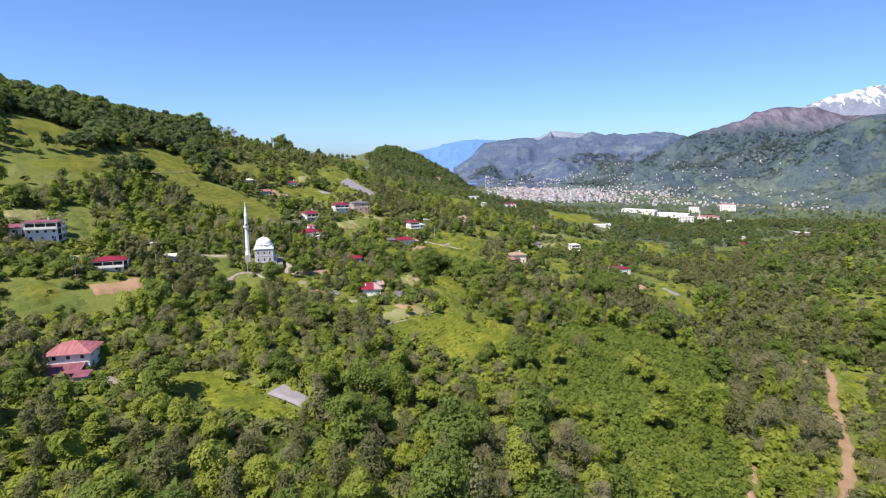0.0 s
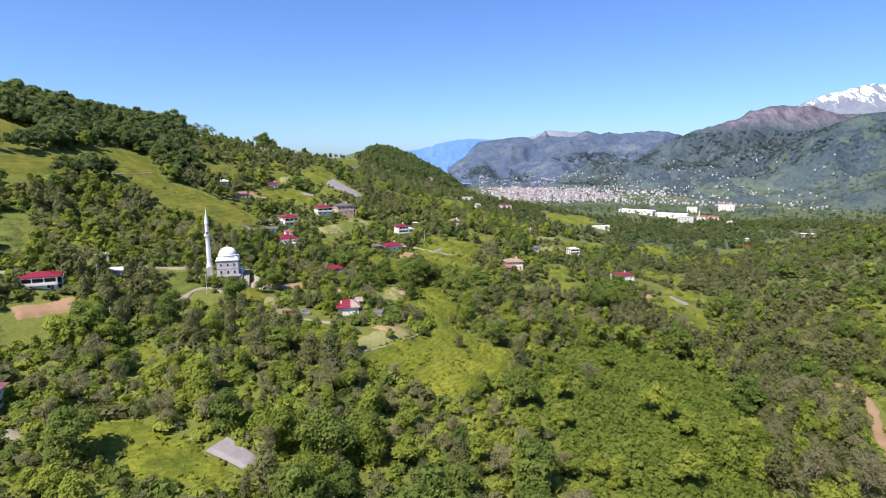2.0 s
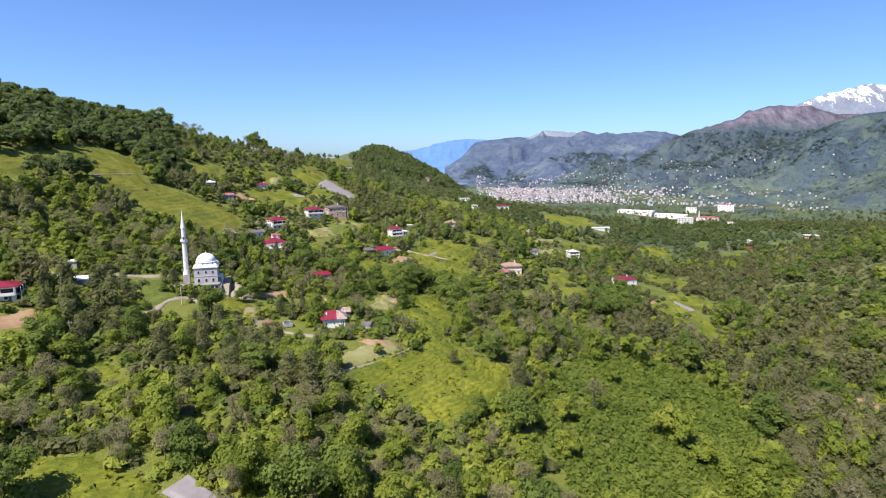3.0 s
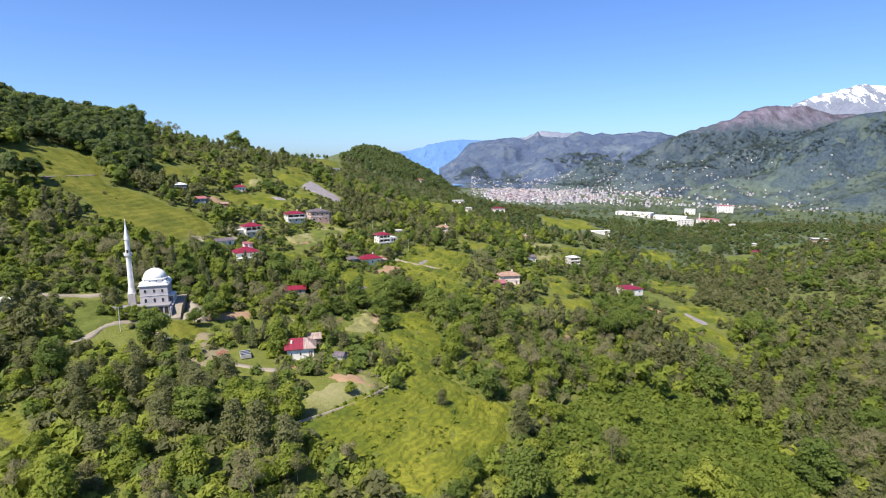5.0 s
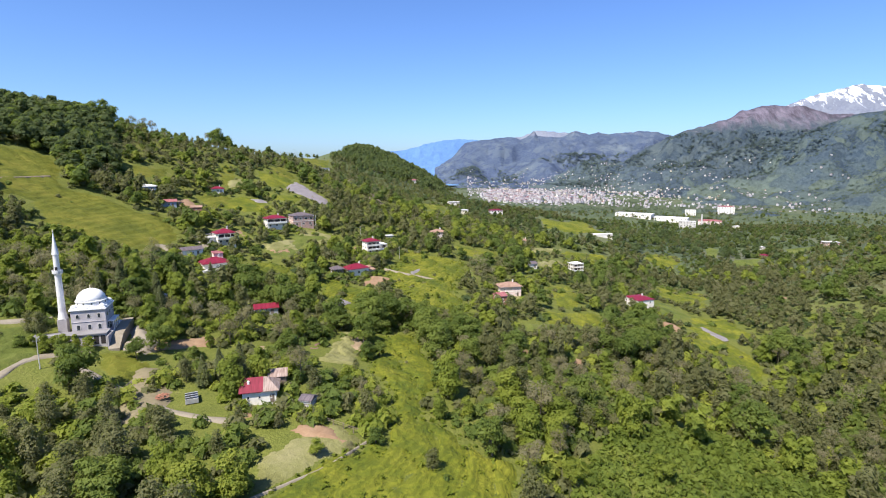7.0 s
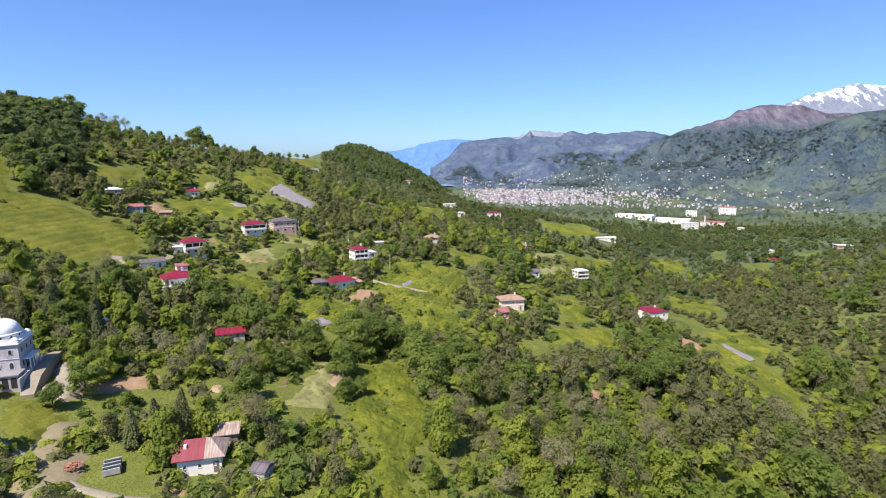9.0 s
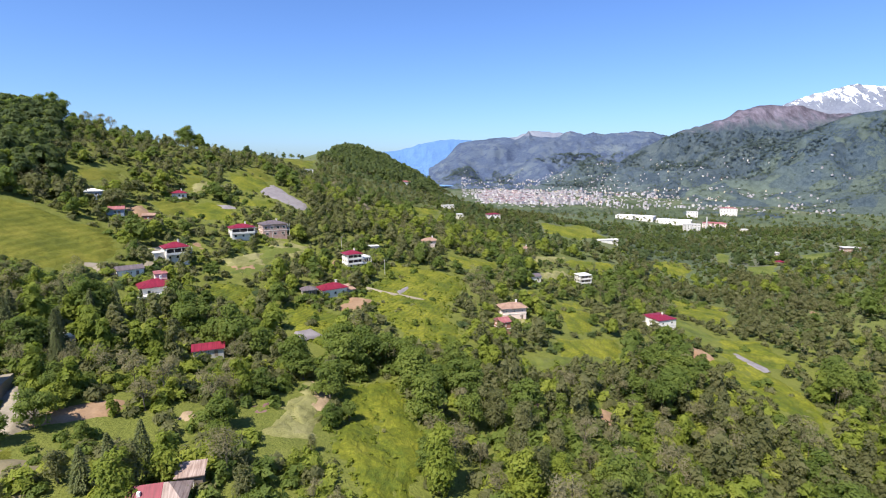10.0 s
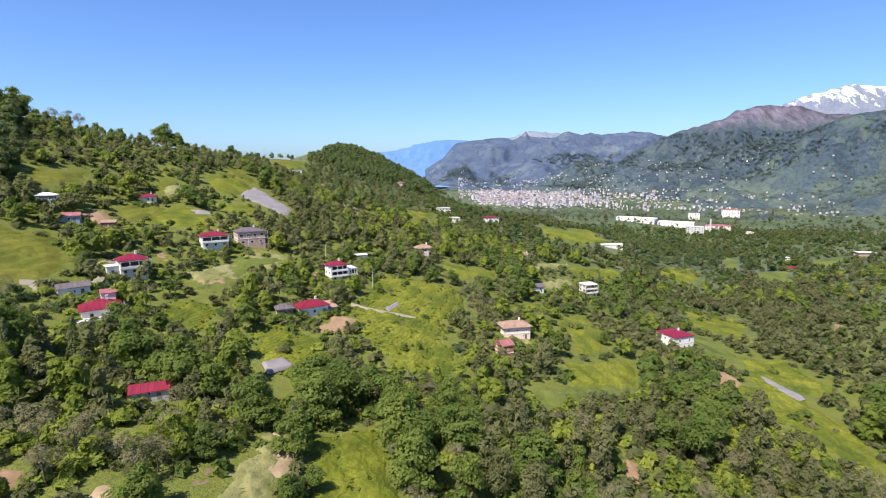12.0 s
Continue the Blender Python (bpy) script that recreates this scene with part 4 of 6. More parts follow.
def trunk_shape(rng, h, lobes, r0=0.22):
    bits = [stick((0, 0, -1.2), (0.1, 0, h * 0.3), r0, r0 * 0.75, 6), stick((0.1, 0, h * 0.3), (0, 0.15, h * 0.72), r0 * 0.75, r0 * 0.3, 6)]
    for lx, ly, lz, lr in lobes[1:6]:
        bits.append(stick((0.08, 0, h * rng.uniform(0.22, 0.4)), (lx * 0.8, ly * 0.8, lz), r0 * 0.45, 0.04, 4))
    return joined(bits)


def bare_shape(rng, r, h, twigs):
    """A leafless or budding tree: forked branches with a haze of twigs."""
    bits = [stick((0, 0, -1.2), (0.1, 0.1, h * 0.45), 0.18, 0.11, 5), stick((0.1, 0.1, h * 0.45), (0, 0, h * 0.95), 0.11, 0.02, 4)]
    tips = [(0, 0, h * 0.9)]
    for i in range(9):
        a, z = rng.uniform(0, 6.28), h * rng.uniform(0.25, 0.6)
        q = r * rng.uniform(0.5, 0.95)
        tip = (q * math.cos(a), q * math.sin(a), z + h * rng.uniform(0.2, 0.38))
        bits.append(stick((0.1, 0.1, z), tip, 0.08, 0.015, 3))
        tips.append(tip)
    wood = joined(bits)
    lob = [(x * 0.8, y * 0.8, z * 0.95, r * rng.uniform(0.32, 0.5)) for x, y, z in tips]
    V, F = leaf_cloud(rng, lob, twigs, 0.5, 1.0, 0)
    V = V.reshape(-1, 3, 3)
    base = (V[:, 1:2] + V[:, 2:3]) / 2
    V[:, 1:] = base + (V[:, 1:] - base) * 0.24
    return wood, (V.reshape(-1, 3), F)


def conifer_shape(rng, r, h, n, size):
    z = rng.uniform(0.08, 1, n) ** 0.9
    a = rng.uniform(0, 2 * math.pi, n)
    q = r * (1 - z) ** 0.8 * rng.uniform(0.55, 1.05, n) + 0.15
    c = np.stack([q * np.cos(a), q * np.sin(a), z * h], -1)
    out = np.stack([np.cos(a), np.sin(a), -0.35 + 0 * a], -1)
    side = np.stack([-np.sin(a), np.cos(a), 0 * a], -1)
    s = (size * rng.uniform(0.6, 1.3, n) * (1.15 - 0.6 * z))[:, None]
    V = np.stack([c + out * s, c - out * s * 0.5 + side * s * 0.6, c - out * s * 0.5 - side * s * 0.6], 1)
    return V.reshape(-1, 3), np.arange(3 * n).reshape(n, 3)


def make_tree(name, wood, crown, mat, label, z):
    e = thing(name, 0, 0, z, 0, label, "tree")
    t = new("trunk", mesh_np("trunk", *wood, [M_BARK], True))
    c = new("crown", mesh_np("crown", *crown, [mat]))
    t.parent = c.parent = e
    return e


trng = np.random.default_rng(7)
KINDS = {}
for kind, mat, label, group, count in (
        ("broadleaf_tree", M_BRIGHT, "fresh green broadleaf tree on the slope", "fresh green trees", 4),
        ("alder_tree", M_DARK, "dark green full-crowned broadleaf tree", "dark green trees", 4),
        ("budding_tree", M_OLIVE, "olive-green thinly leaved tree on the slope", "olive trees", 3),
        ("pine_tree", M_PINE, "tall dark conifer with drooping branches", "dark conifers", 2),
        ("bare_tree", M_TWIG, "grey-brown leafless tree with fine twigs", "leafless trees", 3)):
    made = []
    for v in range(count):
        if kind == "bare_tree":
            wood, crown = bare_shape(trng, 3.5, 10.5, 1000)
        elif kind == "pine_tree":
            wood, crown = stick((0, 0, -1.2), (0, 0, 13), 0.24, 0.05, 6), conifer_shape(trng, 3.0, 14.0, 1500, 0.6)
        elif kind == "budding_tree":
            lob = lobes_tall(trng, 3.2, 10.0, 8)
            wood, crown = trunk_shape(trng, 10.0, lob, 0.2), leaf_cloud(trng, lob, 1300, 0.33, 1.1, 0.5)
        elif kind == "alder_tree":
            lob = lobes_round(trng, 5.0, 12.0, 9 + v % 3)
            wood, crown = trunk_shape(trng, 12.0, lob, 0.28), leaf_cloud(trng, lob, 2100, 0.42)
        else:
            lob = lobes_round(trng, 4.2, 10.0, 8) if v % 2 else lobes_tall(trng, 3.4, 10.5, 8)
            wood, crown = trunk_shape(trng, 10.0, lob, 0.25), leaf_cloud(trng, lob, 1700, 0.4)
        e = make_tree(kind, wood, crown, mat, label, -400 - 20 * v)
        tagged(e, group=group)
        made.append(e)
    KINDS[kind] = made
PROTO = {}
def simple_lobes(rng, r, h, far):
    """Fewer lobes for trees further off."""
    out = [(0, 0, h * 0.5, r * 0.78), (rng.uniform(-0.3, 0.3) * r, rng.uniform(-0.3, 0.3) * r, h * 0.74, r * 0.5)]
    if far < 2:
        a = rng.uniform(0, 6.28)
        out += [(0.6 * r * math.cos(a), 0.6 * r * math.sin(a), h * 0.4, r * 0.5)]
    return out


for far, nleaf, size in ((0, 330, 0.86), (1, 112, 1.28), (2, 34, 2.0)):
    PROTO["broadleaf_tree", far] = [leaf_cloud(trng, lobes_tall(trng, 3.4, 10.5, 5) if far == 0 else simple_lobes(trng, 4.0, 10, far), nleaf, size) for v in range(6)]
    PROTO["alder_tree", far] = [leaf_cloud(trng, lobes_round(trng, 5.0, 12, 5) if far == 0 else simple_lobes(trng, 4.8, 12, far), nleaf, size * 1.15) for v in range(6)]
    PROTO["budding_tree", far] = [leaf_cloud(trng, lobes_tall(trng, 3.0, 10, 5) if far == 0 else simple_lobes(trng, 3.2, 10.5, far), nleaf, size * 0.8, 1.15, 0.5) for v in range(6)]
    PROTO["bare_tree", far] = [joined([bare_shape(trng, 3.2, 10.5, (480, 150, 50)[far])[1], stick((0, 0, -1), (0, 0, 9.5), 0.18, 0.03, 3)]) for v in range(5)]
    PROTO["shrub", far] = [leaf_cloud(trng, [(0, 0, 0.6, 0.85), (0.5, 0.2, 0.5, 0.65)], (36, 16, 8)[far], (0.45, 0.62, 0.9)[far]) for v in range(6)]
PROTO["shrub", 3] = [leaf_cloud(trng, [(0, 0, 3, 3.4)], 10, 2.2, 0.85, 0) for v in range(5)]


def ridge_x(y):
    return np.interp(y, [0, 300, 400, 544, 626, 804, 1097, 1300], [-520, -420, -333, -241, -189, -150, -119, -100])


HAZEL = [(33, 200), (60, 246), (100, 268), (118, 232), (104, 187), (90, 150), (76, 108), (44, 104), (32, 165)]     # slope of low fresh-green bushes
THIN = [(92, 112), (122, 240), (150, 300), (40, 330), (22, 250), (60, 252), (200, 320), (205, 230), (130, 105)]     # pale thin trees
GULLY = [(195, 300), (330, 410), (345, 560), (255, 560), (200, 430)]     # half-bare trees along the stream
DENSE = [[(-60, 1240), (-190, 1240), (-170, 950), (-60, 880), (40, 960), (40, 1140)]]  # wooded knoll


def scatter(rng, spacing, x0, x1, y0, y1):
    X, Y = np.meshgrid(np.arange(x0, x1, spacing), np.arange(y0, y1, spacing))
    X = (X + rng.uniform(-0.48, 0.48, X.shape) * spacing).ravel()
    Y = (Y + rng.uniform(-0.48, 0.48, Y.shape) * spacing).ravel()
    ok = (X > ridge_x(Y) - np.where(Y > 555, 4, 60)) & (np.abs(X - 5) < 0.92 * Y + 45)
    X, Y = X[ok], Y[ok]
    free = np.ones(len(X), bool)
    for poly in OPEN:
        free &= ~inside(poly, X, Y)
    for tx, ty, r in TRACKS:
        free &= (X - tx) ** 2 + (Y - ty) ** 2 > (r + 1.5) ** 2
    for cx, cy, r in CLEAR:
        free &= (X - cx) ** 2 + (Y - cy) ** 2 > r * r
    return X[free], Y[free]


def low_edge(X, Y):
    """Size of a tree at a place: trees on the lower side of fields are kept small."""
    r = np.hypot(X - 5, Y - 40)
    ux, uy = (X - 5) / r, (Y - 40) / r
    s = np.ones(len(X))
    for step in (6, 12, 19, 27):
        near = np.zeros(len(X), bool)
        for poly in OPEN:
            near |= inside(poly, X + ux * step, Y + uy * step)
        if step < 13:
            for cx, cy, c in CLEAR:
                near |= (X + ux * step - cx) ** 2 + (Y + uy * step - cy) ** 2 < (c * 0.5) ** 2
        s = np.where(near, np.minimum(s, 0.42 + step * 0.013), s)
    return s


def kind_of(rng, X, Y):
    """Which tree grows where: drifts of each kind, darker woods on the ridge and the knoll."""
    a = value_noise(X / 38, Y / 38, 3) + rng.normal(size=X.shape) * 0.22
    b = value_noise(X / 55, Y / 55, 8) + rng.normal(size=X.shape) * 0.2
    k = np.where(a > 0.42, 0, 1)
    east = np.clip((X - 170) / 150, 0, 1)
    k = np.where(b > 0.55 - 0.05 * east, 2, k)
    k = np.where(b < 0.25 + 0.07 * east, 3, k)
    z = height(X, Y)
    high = z > 96
    k = np.where((z > 88) & (z < 112) & (Y > 400) & (rng.uniform(size=X.shape) < 0.42), 3, k)
    k = np.where(high & (k == 0) & (rng.uniform(size=X.shape) < 0.8), 1, k)
    for poly in DENSE:
        k = np.where(inside(poly, X, Y) & (k != 1) & (rng.uniform(size=X.shape) < 0.9), 1, k)
    k = np.where((X > 260) & (Y < 520) & (k != 3) & (rng.uniform(size=X.shape) < 0.6), 1, k)
    pale = inside(THIN, X, Y) | inside(GULLY, X, Y)
    k = np.where(pale & (rng.uniform(size=X.shape) < 0.5), 2, k)
    k = np.where(pale & (rng.uniform(size=X.shape) < 0.27), 3, k)
    k = np.where(inside(HAZEL, X, Y) & (rng.uniform(size=X.shape) < 0.93), 0, k)
    return k


NAMES = ["broadleaf_tree", "alder_tree", "budding_tree", "bare_tree", "pine_tree"]
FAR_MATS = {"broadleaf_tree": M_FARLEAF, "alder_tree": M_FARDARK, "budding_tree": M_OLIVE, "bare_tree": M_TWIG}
MATS = {"broadleaf_tree": M_BRIGHT, "alder_tree": M_DARK, "budding_tree": M_OLIVE, "bare_tree": M_TWIG, "shrub": M_BRIGHT}


def plant(rng, kind, far, X, Y, name, label, mat, smin=0.7, smax=1.25, size=None):
    """Many trees of one kind, joined into one mesh."""
    if not len(X):
        return
    protos = PROTO[kind, far]
    Z = surface(X, Y)
    V, F, o = [], [], 0
    which = rng.integers(0, len(protos), len(X))
    for i, (pv, pf) in enumerate(protos):
        sel = np.nonzero(which == i)[0]
        if not len(sel):
            continue
        a = rng.uniform(0, 6.283, len(sel))
        s = rng.uniform(smin, smax, len(sel)) * (0.85 + 0.35 * value_noise(X[sel] / 23, Y[sel] / 23, 44))
        if size is not None:
            s = s * size[sel]
        h = s * rng.uniform(0.85, 1.15, len(sel))
        ca, sa = np.cos(a)[:, None], np.sin(a)[:, None]
        px = (pv[None, :, 0] * ca - pv[None, :, 1] * sa) * s[:, None] + X[sel][:, None]
        py = (pv[None, :, 0] * sa + pv[None, :, 1] * ca) * s[:, None] + Y[sel][:, None]
        pz = pv[None, :, 2] * h[:, None] + Z[sel][:, None] - 0.3
        V.append(np.stack([px, py, pz], -1).reshape(-1, 3))
        F.append((pf[None] + (np.arange(len(sel)) * len(pv))[:, None, None] + o).reshape(-1, 3))
        o += len(sel) * len(pv)
    return tagged(new(name, mesh_np(name, np.concatenate(V), np.concatenate(F), [mat])), label, "trees" if kind != "shrub" else "shrubs", kind="stuff")


# ---------- houses ----------
def roof_mesh(kind, w, d, h, over):
    """A roof over a plan w by d: hip, gable (ridge along x), flat or lean (falling to the front)."""
    bm = bmesh.new()
    x, y, t = w / 2 + over, d / 2 + over, 0.16
    if kind == "flat":
        box(bm, -x, -y, 0, x, y, 0.28, 0.03)
        return bm
    if kind == "lean":
        z = [0, 0, h, h]
        tops = [(-x, -y), (x, -y), (x, y), (-x, y)]
        top = [bm.verts.new((a, b, c + t)) for (a, b), c in zip(tops, z)]
        low = [bm.verts.new((a, b, c)) for (a, b), c in zip(tops, z)]
        faces = [top, low[::-1]] + [[low[i], low[(i + 1) % 4], top[(i + 1) % 4], top[i]] for i in range(4)]
        for f in faces:
            bm.faces.new(f)
        return bm
    run = x - (min(y, x * 0.85) if kind == "hip" else 0)
    low = [bm.verts.new(v) for v in ((-x, -y, 0), (x, -y, 0), (x, y, 0), (-x, y, 0))]
    eav = [bm.verts.new(v) for v in ((-x, -y, t), (x, -y, t), (x, y, t), (-x, y, t))]
    r0, r1 = bm.verts.new((-run, 0, h)), bm.verts.new((run, 0, h))
    bm.faces.new(low[::-1])
    for i in range(4):
        bm.faces.new((low[i], low[(i + 1) % 4], eav[(i + 1) % 4], eav[i]))
    bm.faces.new((eav[0], eav[1], r1, r0))
    bm.faces.new((eav[2], eav[3], r0, r1))
    bm.faces.new((eav[1], eav[2], r1))
    bm.faces.new((eav[3], eav[0], r0))
    return bm


def ring_mesh(w, h, t, dep):
    bm = bmesh.new()
    box(bm, -w / 2, -dep, 0, -w / 2 + t, 0.02, h)
    box(bm, w / 2 - t, -dep, 0, w / 2, 0.02, h)
    box(bm, -w / 2 + t, -dep, 0, w / 2 - t, 0.02, t)
    box(bm, -w / 2 + t, -dep, h - t, w / 2 - t, 0.02, h)
    me = bpy.data.meshes.new("window_frame")
    bm.to_mesh(me)
    bm.free()
    me.materials.append(M_WALL)
    return me


def pane_mesh(w, h):
    bm = boxed(-w / 2, -0.03, 0, w / 2, 0.02, h)
    me = bpy.data.meshes.new("pane")
    bm.to_mesh(me)
    bm.free()
    me.materials.append(M_GLASS)
    return me


FRAMES = {s: (ring_mesh(s[0], s[1], 0.11, 0.09), pane_mesh(s[0] - 0.12, s[1] - 0.1)) for s in ((1.2, 1.3), (1.7, 1.4), (0.7, 0.9))}


def window(parent, x, y, z, yaw, size=(1.2, 1.3)):
    fr, pa = FRAMES[size]
    w = shared("window", fr, parent, pose(x, y, z, 0, 0, yaw))
    shared("pane", pa, w, pose(0, 0, 0.05))


def face_windows(e, w, d, floor, side, n, size):
    """n windows along one face: 0 front (-y), 1 right (+x), 2 back, 3 left."""
    span = w if side % 2 == 0 else d
    for i in range(n):
        u = (i + 0.5) / n * span - span / 2
        x, y = {0: (u, -d / 2), 1: (w / 2, u), 2: (u, d / 2), 3: (-w / 2, u)}[side]
        window(e, x, y, floor + 0.95, (0, 90, 180, 270)[side], size)


HOMES = []


def house(name, label, x, y, yaw, w, d, storeys, walls=M_WALL, roof="hip", roofing=M_RED, rise=2.2, over=0.7, sh=2.9, wins=(3, 2), size=(1.2, 1.3), chimney=True, balcony=(), door=True, ground_walls=None, clear=None, lift=0.0):
    zs = [ground_z(x + dx, y + dy) for dx in (-w / 3, w / 3) for dy in (-d / 3, d / 3)]
    z = sum(zs) / 4 - 0.4 + lift
    drop = z - min(zs) + 1.8
    e = thing(name, x, y, z, yaw, label, "house" if "house" in name or "building" in name else name.replace("_", " "))
    top = storeys * sh
    CLEAR.append((x, y, clear if clear else max(w, d) * 0.56 + 1.2))
    HOMES.append((x, y, w, d, yaw))
    reach = math.hypot(x - 10, y - 60)       # gardens below the houses hold no tall trees
    q = 0.85 * max(w, d) + 3.0
    CLEAR.append((x - (x - 10) / reach * q, y - (y - 60) / reach * q, 0.42 * max(w, d) + 0.8))
    if ground_walls and storeys > 1:
        part("ground_floor_wall", boxed(-w / 2 + 0.05, -d / 2 + 0.05, -drop, w / 2 - 0.05, d / 2 - 0.05, sh), ground_walls, e)
        part("wall", boxed(-w / 2, -d / 2, sh, w / 2, d / 2, top, bevel=0.03), walls, e)
    else:
        part("wall", boxed(-w / 2, -d / 2, -drop, w / 2, d / 2, top, bevel=0.03), walls, e)
    if roof != "none":
        part("roof", roof_mesh(roof, w, d, rise, over), roofing, e).location.z = top + 0.004
    if roof == "gable":
        for sx in (-1, 1):
            bm = bmesh.new()
            a = [bm.verts.new((sx * (w / 2 - 0.1 * k), yy, zz)) for k in (0, 1) for yy, zz in ((-d / 2, top), (d / 2, top), (0, top + rise * 0.86))]
            bm.faces.new(a[:3])
            bm.faces.new(a[3:][::-1])
            for i in range(3):
                bm.faces.new((a[i], a[3 + i], a[3 + (i + 1) % 3], a[(i + 1) % 3]))
            bmesh.ops.recalc_face_normals(bm, faces=bm.faces)
            part("gable_wall", bm, walls, e)
    for f in range(1, storeys):
        part("floor_band", boxed(-w / 2 - 0.12, -d / 2 - 0.12, f * sh - 0.14, w / 2 + 0.12, d / 2 + 0.12, f * sh + 0.1), M_WALL, e)
    if roof in ("hip", "gable") and over > 0.25:
        part("eave_board", boxed(-w / 2 - over + 0.06, -d / 2 - over + 0.06, top - 0.14, w / 2 + over - 0.06, d / 2 + over - 0.06, top), M_WALL, e)
    if chimney:
        c = part("chimney", boxed(w * 0.18 - 0.35, -0.35, top, w * 0.18 + 0.35, 0.35, top + rise + 0.9, bevel=0.03), M_WALL, e)
        part("chimney_cap", boxed(w * 0.18 - 0.45, -0.45, top + rise + 0.9, w * 0.18 + 0.45, 0.45, top + rise + 1.02), M_CONC, c)
    for f in range(storeys):
        for side in range(4):
            if (f, side) not in balcony:
                face_windows(e, w, d, f * sh, side, wins[side % 2] if not (f == 0 and side == 0 and door) else max(1, wins[0] - 1), size)
    for f, side in balcony:
        span = w if side % 2 == 0 else d
        b = new("balcony", bpy.data.meshes.new("balcony"))
        b.parent = e
        off = (d if side % 2 == 0 else w) / 2
        bm = boxed(-span / 2, -1.5, -0.16, span / 2, 0, 0)
        bm.to_mesh(b.data)
        bm.free()
        b.data.materials.append(M_CONC)
        b.matrix_basis = pose(0, 0, f * sh, 0, 0, (0, 90, 180, 270)[side]) @ pose(0, -off - 0.003, 0)
        part("railing", boxed(-span / 2, -1.5, 0.003, span / 2, -1.4, 0.95), M_WALL, b)
        # dark panel painted as the shaded recess behind the railing
        part("back_opening", boxed(-span / 2 + 0.4, -0.02, 0.1, span / 2 - 0.4, 0.03, sh - 0.5), M_DARKGAP, b)
        for i in range(4):
            u = -span / 2 + 0.1 + i * (span - 0.2) / 3
            part("post", boxed(u - 0.09, -1.48, 0.953, u + 0.09, -1.32, sh - 0.02), M_WALL, b)
    if door:
        part("door", boxed(w * 0.5 - w * 0.5 / max(wins[0], 1) - 0.5, -d / 2 - 0.05, -0.3, w * 0.5 - w * 0.5 / max(wins[0], 1) + 0.5, -d / 2 + 0.03, 2.0), M_WOOD, e)
    return e


# the mosque, its terrace and minaret
def arch_mesh(w, h, t0, t1, mat):
    """A round-headed panel, w wide and h high, from y = t0 back to t1."""
    bm = bmesh.new()
    r = w / 2
    line = [(-r, 0), (r, 0)] + [(r * math.cos(a), h - r + r * math.sin(a)) for a in [math.pi * k / 8 for k in range(9)]]
    a, b = [bm.verts.new((q, t0, z)) for q, z in line], [bm.verts.new((q, t1, z)) for q, z in line]
    bm.faces.new(a)
    for k in range(len(a)):
        bm.faces.new((b[k], b[(k + 1) % len(a)], a[(k + 1) % len(a)], a[k]))
    me = bpy.data.meshes.new("window")
    bm.to_mesh(me)
    bm.free()
    me.materials.append(mat)
    return me


